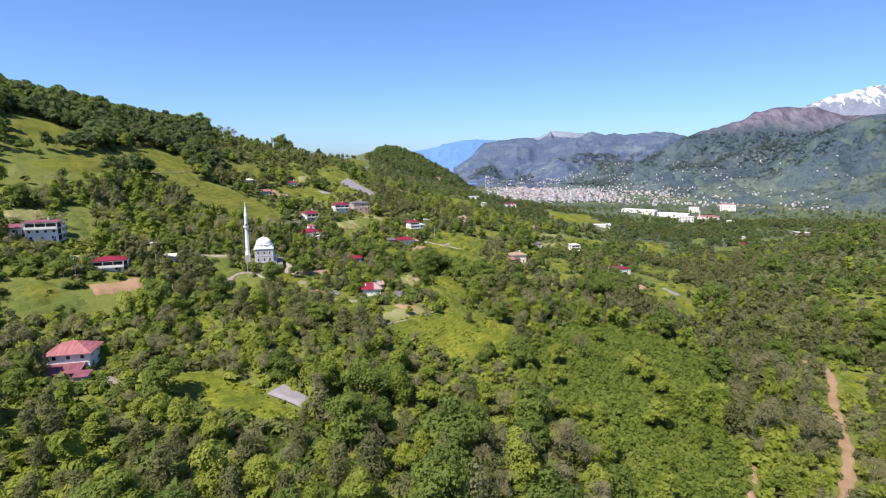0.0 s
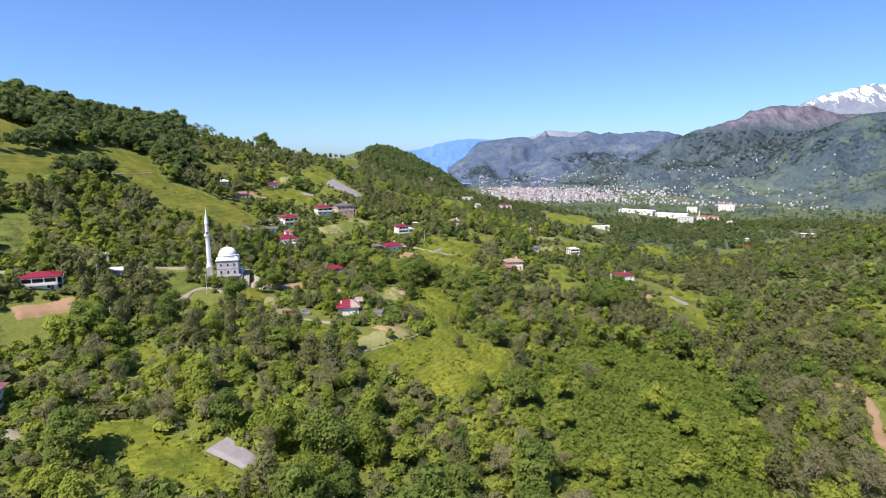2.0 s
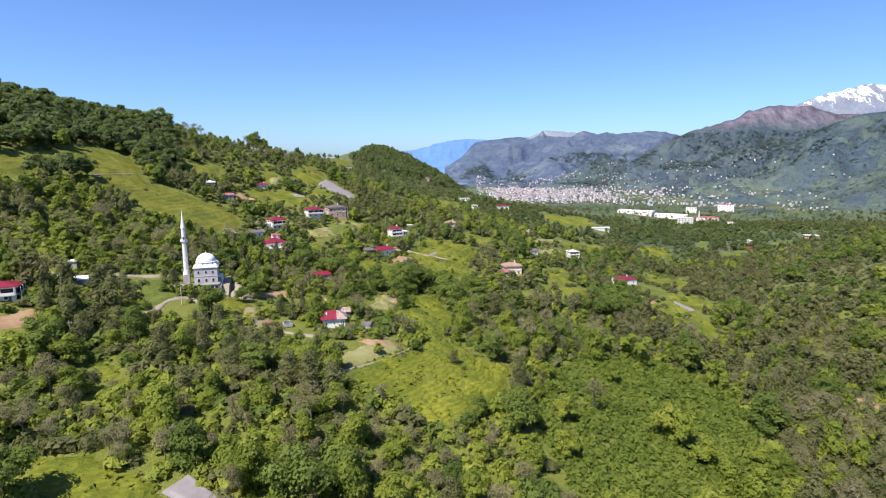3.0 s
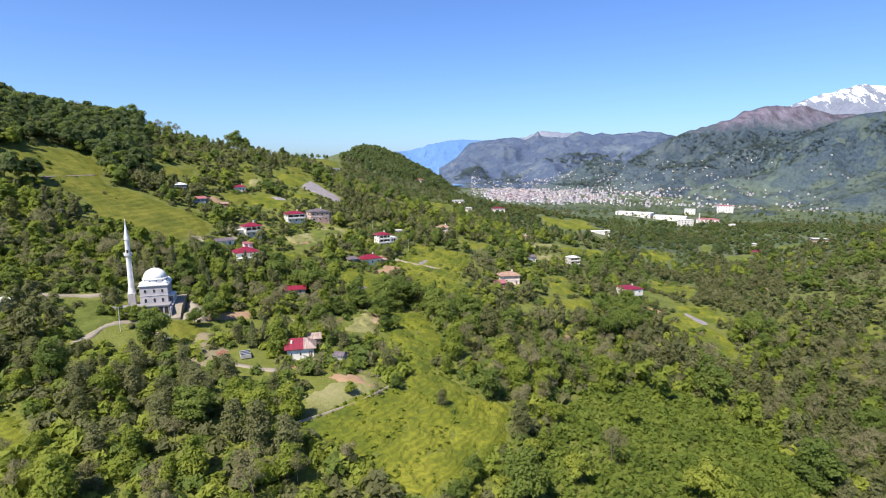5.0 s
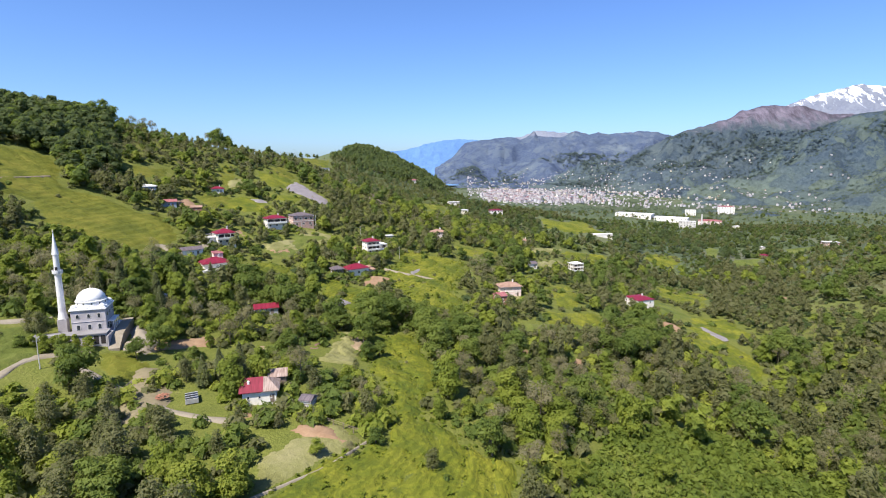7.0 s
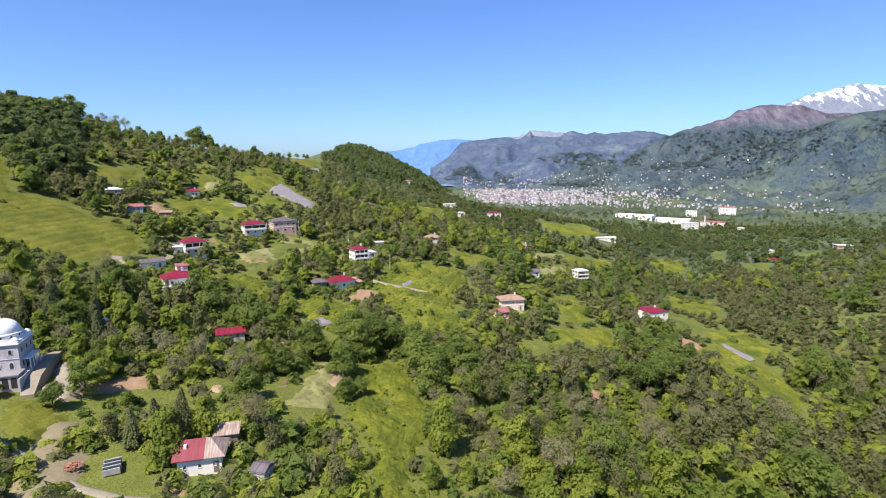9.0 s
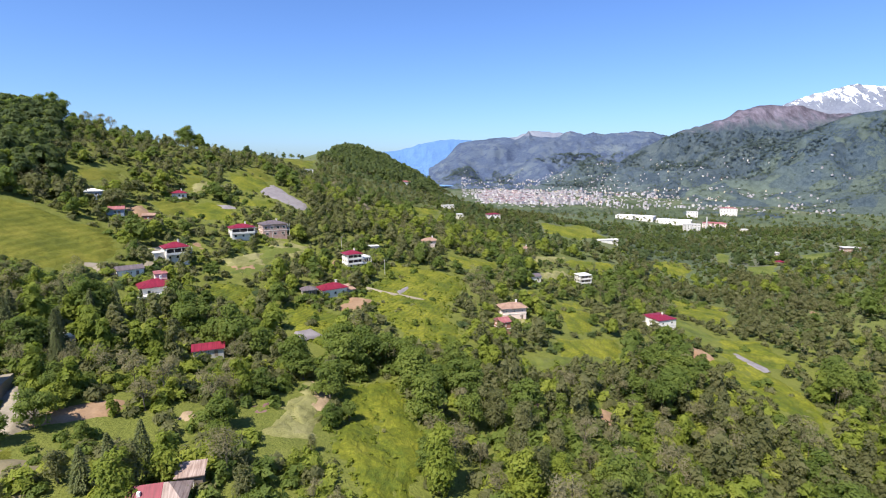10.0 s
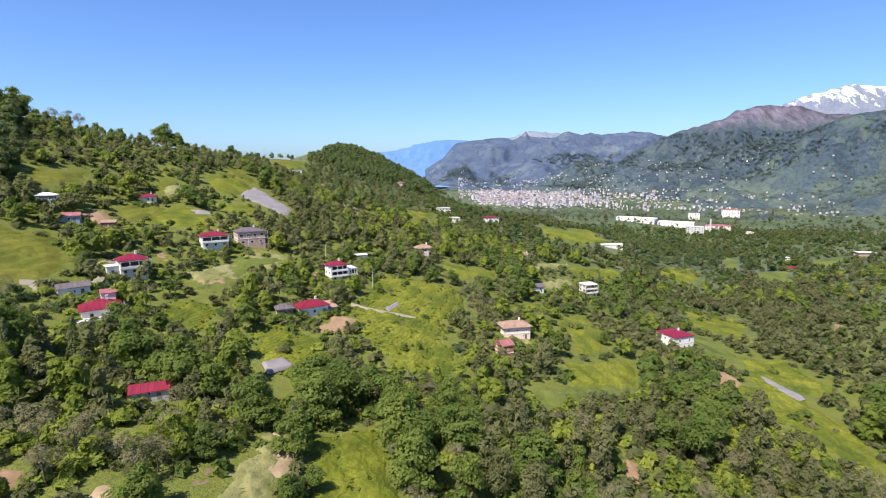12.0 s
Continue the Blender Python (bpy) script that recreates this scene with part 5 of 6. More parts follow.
def mosque():
    x, y, yaw = -90.0, 263.4, 17.0
    z = ground_z(x, y) + 1.9
    e = thing("mosque", x, y, z, yaw, "pale grey stone mosque with a lead dome", "mosque")
    CLEAR.append((x, y, 12.0))
    s, h = 4.4, 6.9
    part("wall", boxed(-s, -s, -4, s, s, h, bevel=0.04), M_STONE, e)
    part("lower_cornice", boxed(-s - 0.12, -s - 0.12, 3.4, s + 0.12, s + 0.12, 3.55, bevel=0.03), M_STONE, e)
    part("cornice", boxed(-s - 0.35, -s - 0.35, h + 0.003, s + 0.35, s + 0.35, h + 0.35, bevel=0.05), M_LEAD, e)
    part("roof_tier", boxed(-s - 0.1, -s - 0.1, h + 0.353, s + 0.1, s + 0.1, h + 0.75, bevel=0.12), M_LEAD, e)
    part("drum", turned([(4.15, h + 0.75), (4.15, h + 1.2), (3.95, h + 1.3), (3.95, h + 1.95), (4.12, h + 2.0), (4.12, h + 2.2), (3.75, h + 2.3)], 32), M_LEAD, e)
    for k in range(12):
        w = shared("drum_window", DRUM_PANE, e, pose(0, 0, h + 1.36, 0, 0, 15 + 30 * k) @ pose(0, -3.9, 0))
    dome = [(3.72 * math.cos(a), h + 2.3 + 3.2 * math.sin(a)) for a in [math.pi / 2 * i / 14 for i in range(14)]] + [(0.1, h + 5.51)]
    part("dome", turned(dome, 40), M_LEAD, e, smooth=True)
    part("finial", turned([(0.08, h + 5.45), (0.2, h + 5.75), (0.06, h + 5.95), (0.13, h + 6.1), (0.02, h + 6.7)], 8), M_CREAM, e)
    for cx in (-1, 1):
        for cy in (-1, 1):
            part("corner_turret", turned([(0.85, h + 0.4), (0.85, h + 1.0), (0.6, h + 1.35), (0.05, h + 1.7)], 12, cx * (s - 0.75), cy * (s - 0.75)), M_LEAD, e)
    for side, (dx, dy) in enumerate(((0, -1), (1, 0), (0, 1), (-1, 0))):
        for u in (-2.7, 0.1, 2.7):
            for zz, (surround, pane) in ((1.0, TALL_ARCH), (4.5, SMALL_ARCH)):
                px, py = (u, dy * s) if dx == 0 else (dx * s, u)
                w = shared("window", surround, e, pose(px, py, zz, 0, 0, (0, 90, 180, 270)[side]))
                shared("pane", pane, w, pose(0, 0, 0.1))
    # concrete deck towards the valley, on a wall with painted dark openings under its end
    part("deck", boxed(-13.5, -s - 4.2, 0.5, 5.4, -s - 0.01, 0.9, bevel=0.05), M_ASPHALT, e, "grey concrete deck")
    part("deck_wall", boxed(-13.2, -s - 3.9, -6.5, 5.1, -s - 0.02, 0.497), M_STONE, e)
    part("parapet", boxed(-13.5, -s - 4.2, 0.903, -7.5, -s - 4.02, 1.4), M_GREYWALL, e)
    for k in range(3):
        part("deck_opening", boxed(0.2 + 1.7 * k, -s - 3.93, -2.4, 1.4 + 1.7 * k, -s - 3.88, 0.1), M_DARKGAP, e)
    # paved ramp that falls along the side, with its retaining wall
    bm = bmesh.new()
    rows = [(9.0, 0.2), (3.0, 0.1), (-s - 1.0, -0.7), (-s - 6.5, -3.4)]
    ring = [[bm.verts.new((xx, yy, zz + dz)) for xx, dz in ((s + 1.5, 0), (s + 4.3, 0), (s + 4.3, -3.5), (s + 1.5, -3.5))] for yy, zz in rows]
    for a, b in zip(ring, ring[1:]):
        for k in range(4):
            bm.faces.new((a[k], a[(k + 1) % 4], b[(k + 1) % 4], b[k]))
    bm.faces.new(ring[0][::-1])
    bm.faces.new(ring[-1])
    bmesh.ops.recalc_face_normals(bm, faces=bm.faces)
    part("ramp", bm, M_TRACK, e, "pale paved ramp")
    part("ramp_wall", boxed(s + 1.2, -s - 5.5, -6.5, s + 1.49, -s - 0.3, 0.2), M_STONE, e)
    part("side_terrace", boxed(s + 0.01, -s, -4.0, s + 1.49, s + 3, 0.1), M_STONE, e)
    part("porch_roof", boxed(s + 0.02, -3.0, 2.7, s + 1.7, 3.4, 2.9, bevel=0.03), M_LEAD, e)
    for k in range(4):
        part("porch_post", boxed(s + 1.4, -2.9 + 2.0 * k, 0.103, s + 1.58, -2.72 + 2.0 * k, 2.697), M_WALL, e)
    part("doorway", boxed(s + 0.002, -1.0, 0.11, s + 0.05, 0.6, 2.4), M_DARKGAP, e)
    m = thing("minaret", -97.6, 261.6, z - 0.6, yaw, "slender white stone minaret with a pointed cone", "minaret")
    CLEAR.append((-97.6, 261.6, 4.0))
    part("base", boxed(-1.2, -1.2, -4, 1.2, 1.2, 4.4, bevel=0.05), M_STONE, m)
    part("shaft", turned([(1.35, 4.4), (1.0, 6.2), (0.95, 6.4), (0.84, 17.4)], 14), M_MARBLE, m)
    part("balcony", turned([(0.84, 17.4), (1.1, 17.8), (1.35, 18.1), (1.35, 19.0), (1.23, 19.0), (1.23, 18.25), (0.8, 18.25)], 16), M_MARBLE, m)
    part("balcony_door", boxed(-0.3, -0.86, 18.26, 0.3, -0.7, 20.0), M_DARKGAP, m)
    part("upper_shaft", turned([(0.78, 18.3), (0.74, 23.4), (0.9, 23.6)], 14), M_MARBLE, m)
    part("cone", turned([(0.93, 23.6), (0.54, 26.2), (0.05, 30.0)], 14), M_LEAD, m)
    part("finial", turned([(0.05, 29.9), (0.16, 30.3), (0.03, 30.9)], 8), M_CREAM, m)


TALL_ARCH = arch_mesh(1.15, 1.75, -0.07, 0.02, M_CONC), arch_mesh(0.8, 1.45, -0.085, 0.0, M_GLASS)
SMALL_ARCH = arch_mesh(0.95, 1.35, -0.07, 0.02, M_CONC), arch_mesh(0.66, 1.1, -0.085, 0.0, M_GLASS)
DRUM_PANE = arch_mesh(0.4, 0.5, -0.08, 0.1, M_GLASS)

mosque()
# farmhouse below the mosque
fh = house("farmhouse", "white single-storey farmhouse with half red, half rusted tin roof", -32.6, 235.4, 12, 8.0, 6.2, 1, roof="none", wins=(4, 1), size=(0.7, 0.9), clear=6.5, chimney=False, lift=1.0)


def half_roof(x0, x1, ridge_end, y, h):
    bm = bmesh.new()
    v = [bm.verts.new(p) for p in ((x0, -y, 0), (x1, -y, 0), (x1, y, 0), (x0, y, 0), (x0, 0, h), (ridge_end, 0, h))]
    w = [bm.verts.new((p.co.x, p.co.y, p.co.z - 0.15)) for p in v[:4]]
    for f in ((v[0], v[1], v[5], v[4]), (v[2], v[3], v[4], v[5]), (v[1], v[2], v[5]), (w[3], w[2], w[1], w[0]), (w[0], w[1], v[1], v[0]), (w[1], w[2], v[2], v[1]), (w[2], w[3], v[3], v[2]), (w[3], w[0], v[0], v[4], v[3])):
        bm.faces.new(f)
    return bm


part("roof", half_roof(-4.8, 0.9, 0.9, 3.7, 2.5), M_RED, fh).location.z = 3.05
part("roof", half_roof(0.92, 4.8, 1.7, 3.7, 2.45), M_RUST, fh, "rusted tin sheets").location.z = 3.05
part("chimney", boxed(-2.9, -1.7, 3.4, -2.35, -1.15, 5.2, bevel=0.03), M_WALL, fh)
house("lean_to", "small rusted tin lean-to behind a farmhouse", -30.2, 242.6, 12, 4.4, 3.2, 1, M_WOOD, "lean", M_RUST, 0.9, 0.4, 3.4, (0, 0), chimney=False, clear=4, lift=0.9)
house("shed", "small wooden shed on a white base with grey roof", -19.6, 230.8, -15, 2.9, 3.2, 1, M_GREYWALL, "gable", M_SLATE, 0.9, 0.3, 2.9, (1, 1), (0.7, 0.9), False, clear=4.5, lift=0.9)
CLEAR += [(-24.5, 234.5, 5.5), (-24, 228, 4.5), (-25, 240.5, 4.5), (-85, 290, 5.5), (-66, 260, 4.5), (-60, 262, 4.5), (-31, 271, 5.0), (-16, 272, 5.0), (-50, 303, 8.0), (-25, 219, 6.0), (-33, 229, 5.0), (-27, 229, 4.5), (-20, 226, 4.0), (-84, 343, 8.0), (-80, 335, 6.0), (-94, 344, 6.0), (-30, 224, 7.0), (-18.5, 224, 5.5), (-37, 227, 5.0), (-88, 340, 7.0), (-30, 342, 10.0), (-27, 331, 8.0), (-25, 322, 7.0), (-49.5, 301, 6.5), (-47, 295, 5.0), (-130, 195, 8.0), (-124, 190, 7.0), (-106, 138, 7.0), (-100, 136, 6.0), (-98, 141, 5.0), (-80, 249, 4.0), (-96, 238, 8.0), (-87, 236, 7.0), (-103, 246, 6.0), (-50, 262, 6.0), (-18, 258, 5.0), (-26, 268, 5.0), (-36, 221, 6.0), (20, 255, 5.0), (21, 248, 4.0), (-19, 225, 5.0), (-97, 381, 6.0), (147, 429, 7.0), (-27, 377, 6.0), (-25, 432, 6.0)]
# houses above the large tea field
house("village_house", "three-storey white house with red roof and balconies", -25, 437.5, 30, 8.4, 7.6, 3, roof="hip", rise=1.8, wins=(3, 2), balcony=((1, 0), (2, 0), (1, 1)), sh=2.6)
house("village_house", "long white house with crimson hip roof", -28.5, 391, 33, 11.5, 7.8, 1, roof="hip", rise=2.3, wins=(4, 2), sh=3.4)
house("cottage", "small dark timber cottage with grey roof", -37.8, 385, 25, 6, 5.5, 1, M_WOOD, "hip", M_SLATE, 1.6, 0.6, 3.0, (2, 1), chimney=False)
house("cottage", "grey block cottage with flat roof", -17, 478, 20, 6.5, 5, 1, M_GREYWALL, "flat", M_CONC, 0.3, 0.3, 3.0, (2, 1), chimney=False)
# houses on the shoulder of the hill
house("villa", "white villa with crimson hip roof and open terrace", -89, 353.5, 33, 11, 9.5, 1, roof="hip", rise=2.4, wins=(3, 2), balcony=((0, 1),), sh=3.2)
house("roof_room", "pink plastered hut with a tin roof beside a villa", -90, 360, 33, 4.2, 4.0, 1, M_PINK, "lean", M_OLDRED, 0.6, 0.3, 5.8, (1, 1), (0.7, 0.9), False, clear=3)
house("barn", "low barn with dark grey roof and white wall", -104.5, 365, 40, 9.2, 6.2, 1, M_WALL, "gable", M_SLATE, 1.5, 0.4, 2.6, (2, 1), (0.7, 0.9), False)
house("village_house", "two-storey white house with crimson roof and grey lower wall", -98.5, 392.5, 38, 9.4, 8.2, 2, roof="hip", rise=2.2, wins=(4, 2), balcony=((1, 1), (1, 0)), ground_walls=M_WALL, lift=1.3)
house("village_house", "white house with red hip roof and long balcony", -86.5, 447, 30, 12, 9, 2, roof="hip", rise=2.0, wins=(4, 2), balcony=((1, 0), (1, 1)))
house("apartment_house", "brick and white block with dark grey hip roof", -73, 460, 30, 13.5, 10.5, 2, M_PALEBRICK, "hip", M_SLATE, 2.0, 0.5, 3.4, (4, 3), (1.7, 1.4), True, ((0, 1), (1, 1)))
house("barn", "low building with a long crimson tin roof among trees", -53, 310, 20, 8.5, 5.5, 1, M_GREYWALL, "gable", M_RED, 1.5, 0.5, 1.9, (2, 1), (0.7, 0.9), False, clear=6.5, lift=0.4)
house("cottage", "white cottage with pale tin roof on the hillside", -162, 443, 20, 8.5, 6.5, 1, M_BLUEWALL, "hip", M_LEAD, 1.4, 0.5, 3.0, (3, 2), chimney=False)
house("cottage", "small white cottage with red roof", -139, 493, 25, 8, 6.5, 1, roof="hip", rise=1.8, wins=(2, 2))
house("cottage", "small cottage with red-brown tin roof", -144, 430, 25, 8, 6, 1, M_BLUEWALL, "gable", M_OLDRED, 1.6, 0.5, 2.8, (2, 1), chimney=False)
house("barn", "brown brick barn by a bare plot", -131, 437, 20, 6, 5, 1, M_BRICK, "lean", M_TILE, 0.8, 0.4, 2.8, (1, 1), (0.7, 0.9), False)
house("village_house", "white two-storey house on the upper slope", -106, 722, 20, 11, 9, 2, roof="flat", roofing=M_CONC, rise=0.3, over=0.3, wins=(3, 2), chimney=False)
# the lower slope towards the valley
house("village_house", "two-storey white house with crimson roof among trees", 149, 440, 18, 12.5, 13.5, 2, roof="hip", rise=1.6, over=0.4, sh=3.3, wins=(2, 3))
house("brick_house", "narrow raw brick house with clay roof", 48, 374, 20, 4.5, 6.5, 2, M_BRICK, "gable", M_OLDRED, 1.6, 0.4, 2.9, (1, 2), (0.7, 0.9), False)
house("brick_house", "old timber and plaster house with clay tile roof", 57, 402, 10, 12, 8, 2, M_PINK, "hip", M_TILE, 2.2, 0.8, 2.7, (3, 2), (0.7, 0.9), True)
house("village_house", "white two-storey house with grey tin roof", 133, 533, 15, 9, 8, 3, M_WALL, "hip", M_LEAD, 1.4, 0.5, 2.8, (3, 2), (1.7, 1.4), False, ((1, 0), (2, 0)))
house("cottage", "low white cottage with dark roof", 88, 503, 20, 11, 7, 1, M_WALL, "gable", M_SLATE, 1.8, 0.5, 2.8, (3, 1), chimney=False)
house("cottage", "white cottage with brown roof at a field edge", 103, 605, 20, 10, 7.5, 1, M_WALL, "hip", M_TILE, 2.0, 0.6, 3.0, (3, 2))
house("cottage", "red-brown roofed timber house among trees", 19, 523, 20, 11, 8, 2, M_PINK, "hip", M_TILE, 2.2, 0.6, 2.7, (3, 2))
house("village_house", "white flat-roofed house on the spur", 44, 752, 15, 14, 9, 2, M_WALL, "flat", M_CONC, 0.3, 0.3, 2.8, (4, 2), chimney=False)
house("village_house", "cream flat-roofed house on the spur", 50, 690, 15, 11, 9, 2, M_CREAM, "flat", M_CONC, 0.3, 0.3, 2.8, (3, 2), chimney=False)
house("village_house", "white house with red roof on the spur", 92, 730, 15, 15, 9, 2, M_WALL, "hip", M_RED, 1.4, 0.4, 2.7, (4, 2), chimney=False)
house("barn", "long low white building in fields", 212, 706, 8, 24, 7, 1, M_WALL, "gable", M_CONC, 1.2, 0.3, 3.0, (6, 2), (0.7, 0.9), False)
house("village_house", "brown house with flat roof on a rise", 470, 690, -10, 16, 9, 2, M_TILE, "flat", M_CONC, 0.3, 0.5, 2.8, (4, 2), chimney=False)
house("cottage", "small red-roofed hut in scrub", 400, 698, 10, 7, 7, 1, M_BRICK, "hip", M_RED, 1.6, 0.4, 2.8, (2, 1), chimney=False)
house("cottage", "small white cottage in scrub", 418, 733, 10, 7, 6, 2, M_WALL, "hip", M_CONC, 1.2, 0.4, 2.8, (2, 1), chimney=False)
house("cottage", "pale cottage on the valley floor", 522, 960, 10, 11, 8, 2, M_CREAM, "hip", M_CONC, 1.2, 0.4, 2.8, (2, 2), chimney=False)
house("cottage", "red-roofed house on the far ridge", -9, 935, 20, 13, 10, 2, M_WALL, "hip", M_OLDRED, 2.0, 0.5, 2.8, (3, 2), chimney=False)
# the houses west of the mosque
house("village_house", "white and pink house with crimson roof and terrace", -141.0, 221, 24, 11, 8.5, 2, M_WALL, "hip", M_RED, 1.5, 1.0, 2.6, (3, 2), (1.2, 1.3), False, ((1, 1), (0, 1), (1, 0)), lift=-1.6)
house("farmhouse", "white farmhouse with faded red hip roof", -112, 154, 15, 11, 9, 2, M_WALL, "hip", M_OLDRED, 2.8, 1.0, 2.6, (3, 2), chimney=False, lift=0.2)
house("farm_annex", "white annex with purple-red lean-to roof", -110.2, 147.0, 15, 8.0, 4.5, 1, M_WALL, "lean", M_PURPLE, 1.3, 0.7, 2.2, (3, 1), (1.2, 1.3), False, clear=6, lift=-0.2)
house("shed", "small grey shed with dark red roof", -103.6, 144.6, 15, 3.4, 3.6, 1, M_GREYWALL, "lean", M_PURPLE, 0.5, 0.4, 3.0, (1, 1), (0.7, 0.9), False, clear=5)
house("village_house", "white three-storey house with dark balconies and maroon roof", -172, 227, 26, 11.5, 9, 3, M_WALL, "hip", M_PURPLE, 0.9, 0.9, 2.7, (4, 3), (1.2, 1.3), True, ((0, 1), (1, 1), (2, 1), (2, 0)), lift=-0.2)
house("cottage", "pink cottage with red roof beside a taller house", -183, 222, 26, 10, 8, 1, M_PINK, "gable", M_PURPLE, 1.6, 0.5, 2.8, (3, 2), chimney=False)
house("shed", "grey block shed with flat roof", -137, 251, 20, 5, 5, 1, M_GREYWALL, "flat", M_CONC, 0.3, 0.3, 3.0, (1, 1), (0.7, 0.9), False, clear=5)
house("shed", "grey shed with pale tin roof", -126, 240, 20, 6, 4.5, 1, M_GREYWALL, "lean", M_CONC, 0.8, 0.3, 2.8, (1, 1), (0.7, 0.9), False, clear=5)


house("flat_annex", "white flat-roofed annex beside a red-roofed house", -19.2, 441.5, 30, 5.0, 7.5, 2, M_WALL, "flat", M_LEAD, 0.3, 0.3, 3.1, (1, 2), (1.2, 1.3), False, ((1, 0),), False, clear=4)
house("flat_annex", "white annex with an open roof terrace", -104.6, 389.2, 38, 4.0, 5.0, 1, M_WALL, "flat", M_CONC, 0.3, 0.4, 3.6, (1, 1), (1.2, 1.3), False, (), False, clear=4)
house("porch", "brown tiled end of a long house", -21.9, 395.3, 33, 4.0, 7.0, 1, M_GREYWALL, "lean", M_TILE, 1.2, 0.5, 2.6, (1, 2), (0.7, 0.9), False, (), False, clear=4)
house("terrace", "white terrace with railing below a villa", -86.4, 347.2, 33, 11.0, 4.0, 1, M_WALL, "flat", M_CONC, 0.2, 0.2, 1.6, (0, 0), (0.7, 0.9), False, (), False, clear=4)


house("shed", "low shed with a pale tin roof among trees", -89, 298, 35, 7.5, 4.0, 1, M_GREYWALL, "lean", M_LEAD, 0.7, 0.4, 2.6, (1, 1), (0.7, 0.9), False, clear=5.5)
# a heap of bricks and a glazed frame beside the farm road
random.seed(4)
heap = thing("brick_pile", -55.8, 232.6, ground_z(-55.8, 232.6) + 0.5, 20, "loose heap of red bricks on a farm track", "brick pile")
brick_mesh = bpy.data.meshes.new("brick")
bm = boxed(-0.24, -0.12, -0.08, 0.24, 0.12, 0.08, bevel=0.01)
bm.to_mesh(brick_mesh)
bm.free()
brick_mesh.materials.append(M_BRICK)
for i in range(90):
    q, a = 1.7 * random.random() ** 0.7, random.uniform(0, 6.28)
    shared("brick", brick_mesh, heap, pose(q * math.cos(a), q * math.sin(a), max(0.05, 0.85 * (1 - q / 1.8)) + random.uniform(-0.1, 0.1), random.uniform(-30, 30), random.uniform(-30, 30), random.uniform(0, 180)))
CLEAR.append((-55.8, 232.6, 4.0))
frame_box = thing("cold_frame", -49.1, 233.5, ground_z(-49.1, 233.5) + 0.3, 25, "grey timber cold frame with glass panes on grass", "cold frame")
part("base", boxed(-1.5, -2.2, -0.6, 1.5, 2.2, 0.5, bevel=0.03), M_GREYWALL, frame_box)
for i in range(4):
    part("bar", boxed(-1.5, -2.2 + i * 1.4, 0.503, 1.5, -2.0 + i * 1.4, 0.62), M_GREYWALL, frame_box)
for i in range(3):
    part("pane", boxed(-1.45, -1.98 + i * 1.4, 0.505, 1.45, -0.82 + i * 1.4, 0.55), M_GLASS, frame_box)
CLEAR.append((-49.1, 233.5, 4.5))


# rail fence between the shed and the tea field
fence = thing("fence", -17, 226, ground_z(-17, 226), 0, "weathered grey rail fence along a plot", "fence")
FENCE = [(-17.5, 226.5), (-15, 225.5), (-12.5, 224.5), (-10, 223.4), (-7.5, 222.2), (-5, 221.2)]
for fx, fy in FENCE:
    fz = ground_z(fx, fy) - ground_z(-17, 226)
    part("post", boxed(fx + 17 - 0.08, fy - 226 - 0.08, fz - 0.5, fx + 17 + 0.08, fy - 226 + 0.08, fz + 1.7), M_WOOD, fence)
for (ax, ay), (bx, by) in zip(FENCE, FENCE[1:]):
    for hh in (1.0, 1.45):
        za, zb = ground_z(ax, ay) - ground_z(-17, 226) + hh, ground_z(bx, by) - ground_z(-17, 226) + hh
        v, f = stick((ax + 17, ay - 226, za), (bx + 17, by - 226, zb), 0.05, 0.05, 4)
        rail = new("rail", mesh_np("rail", v, f, [M_WOOD]))
        rail.parent = fence


# ---------- woods ----------
def tree_at(rng, k, x, y, s, stretch=1.0):
    src = KINDS[NAMES[k]][rng.integers(0, len(KINDS[NAMES[k]]))]
    m = pose(x, y, float(surface(x, y)) - 0.2, rng.uniform(-4, 4), rng.uniform(-4, 4), rng.uniform(0, 360)) @ Matrix.Diagonal((s * rng.uniform(0.9, 1.12), s, s * stretch * rng.uniform(0.88, 1.12), 1))
    return copy_thing(src, m)


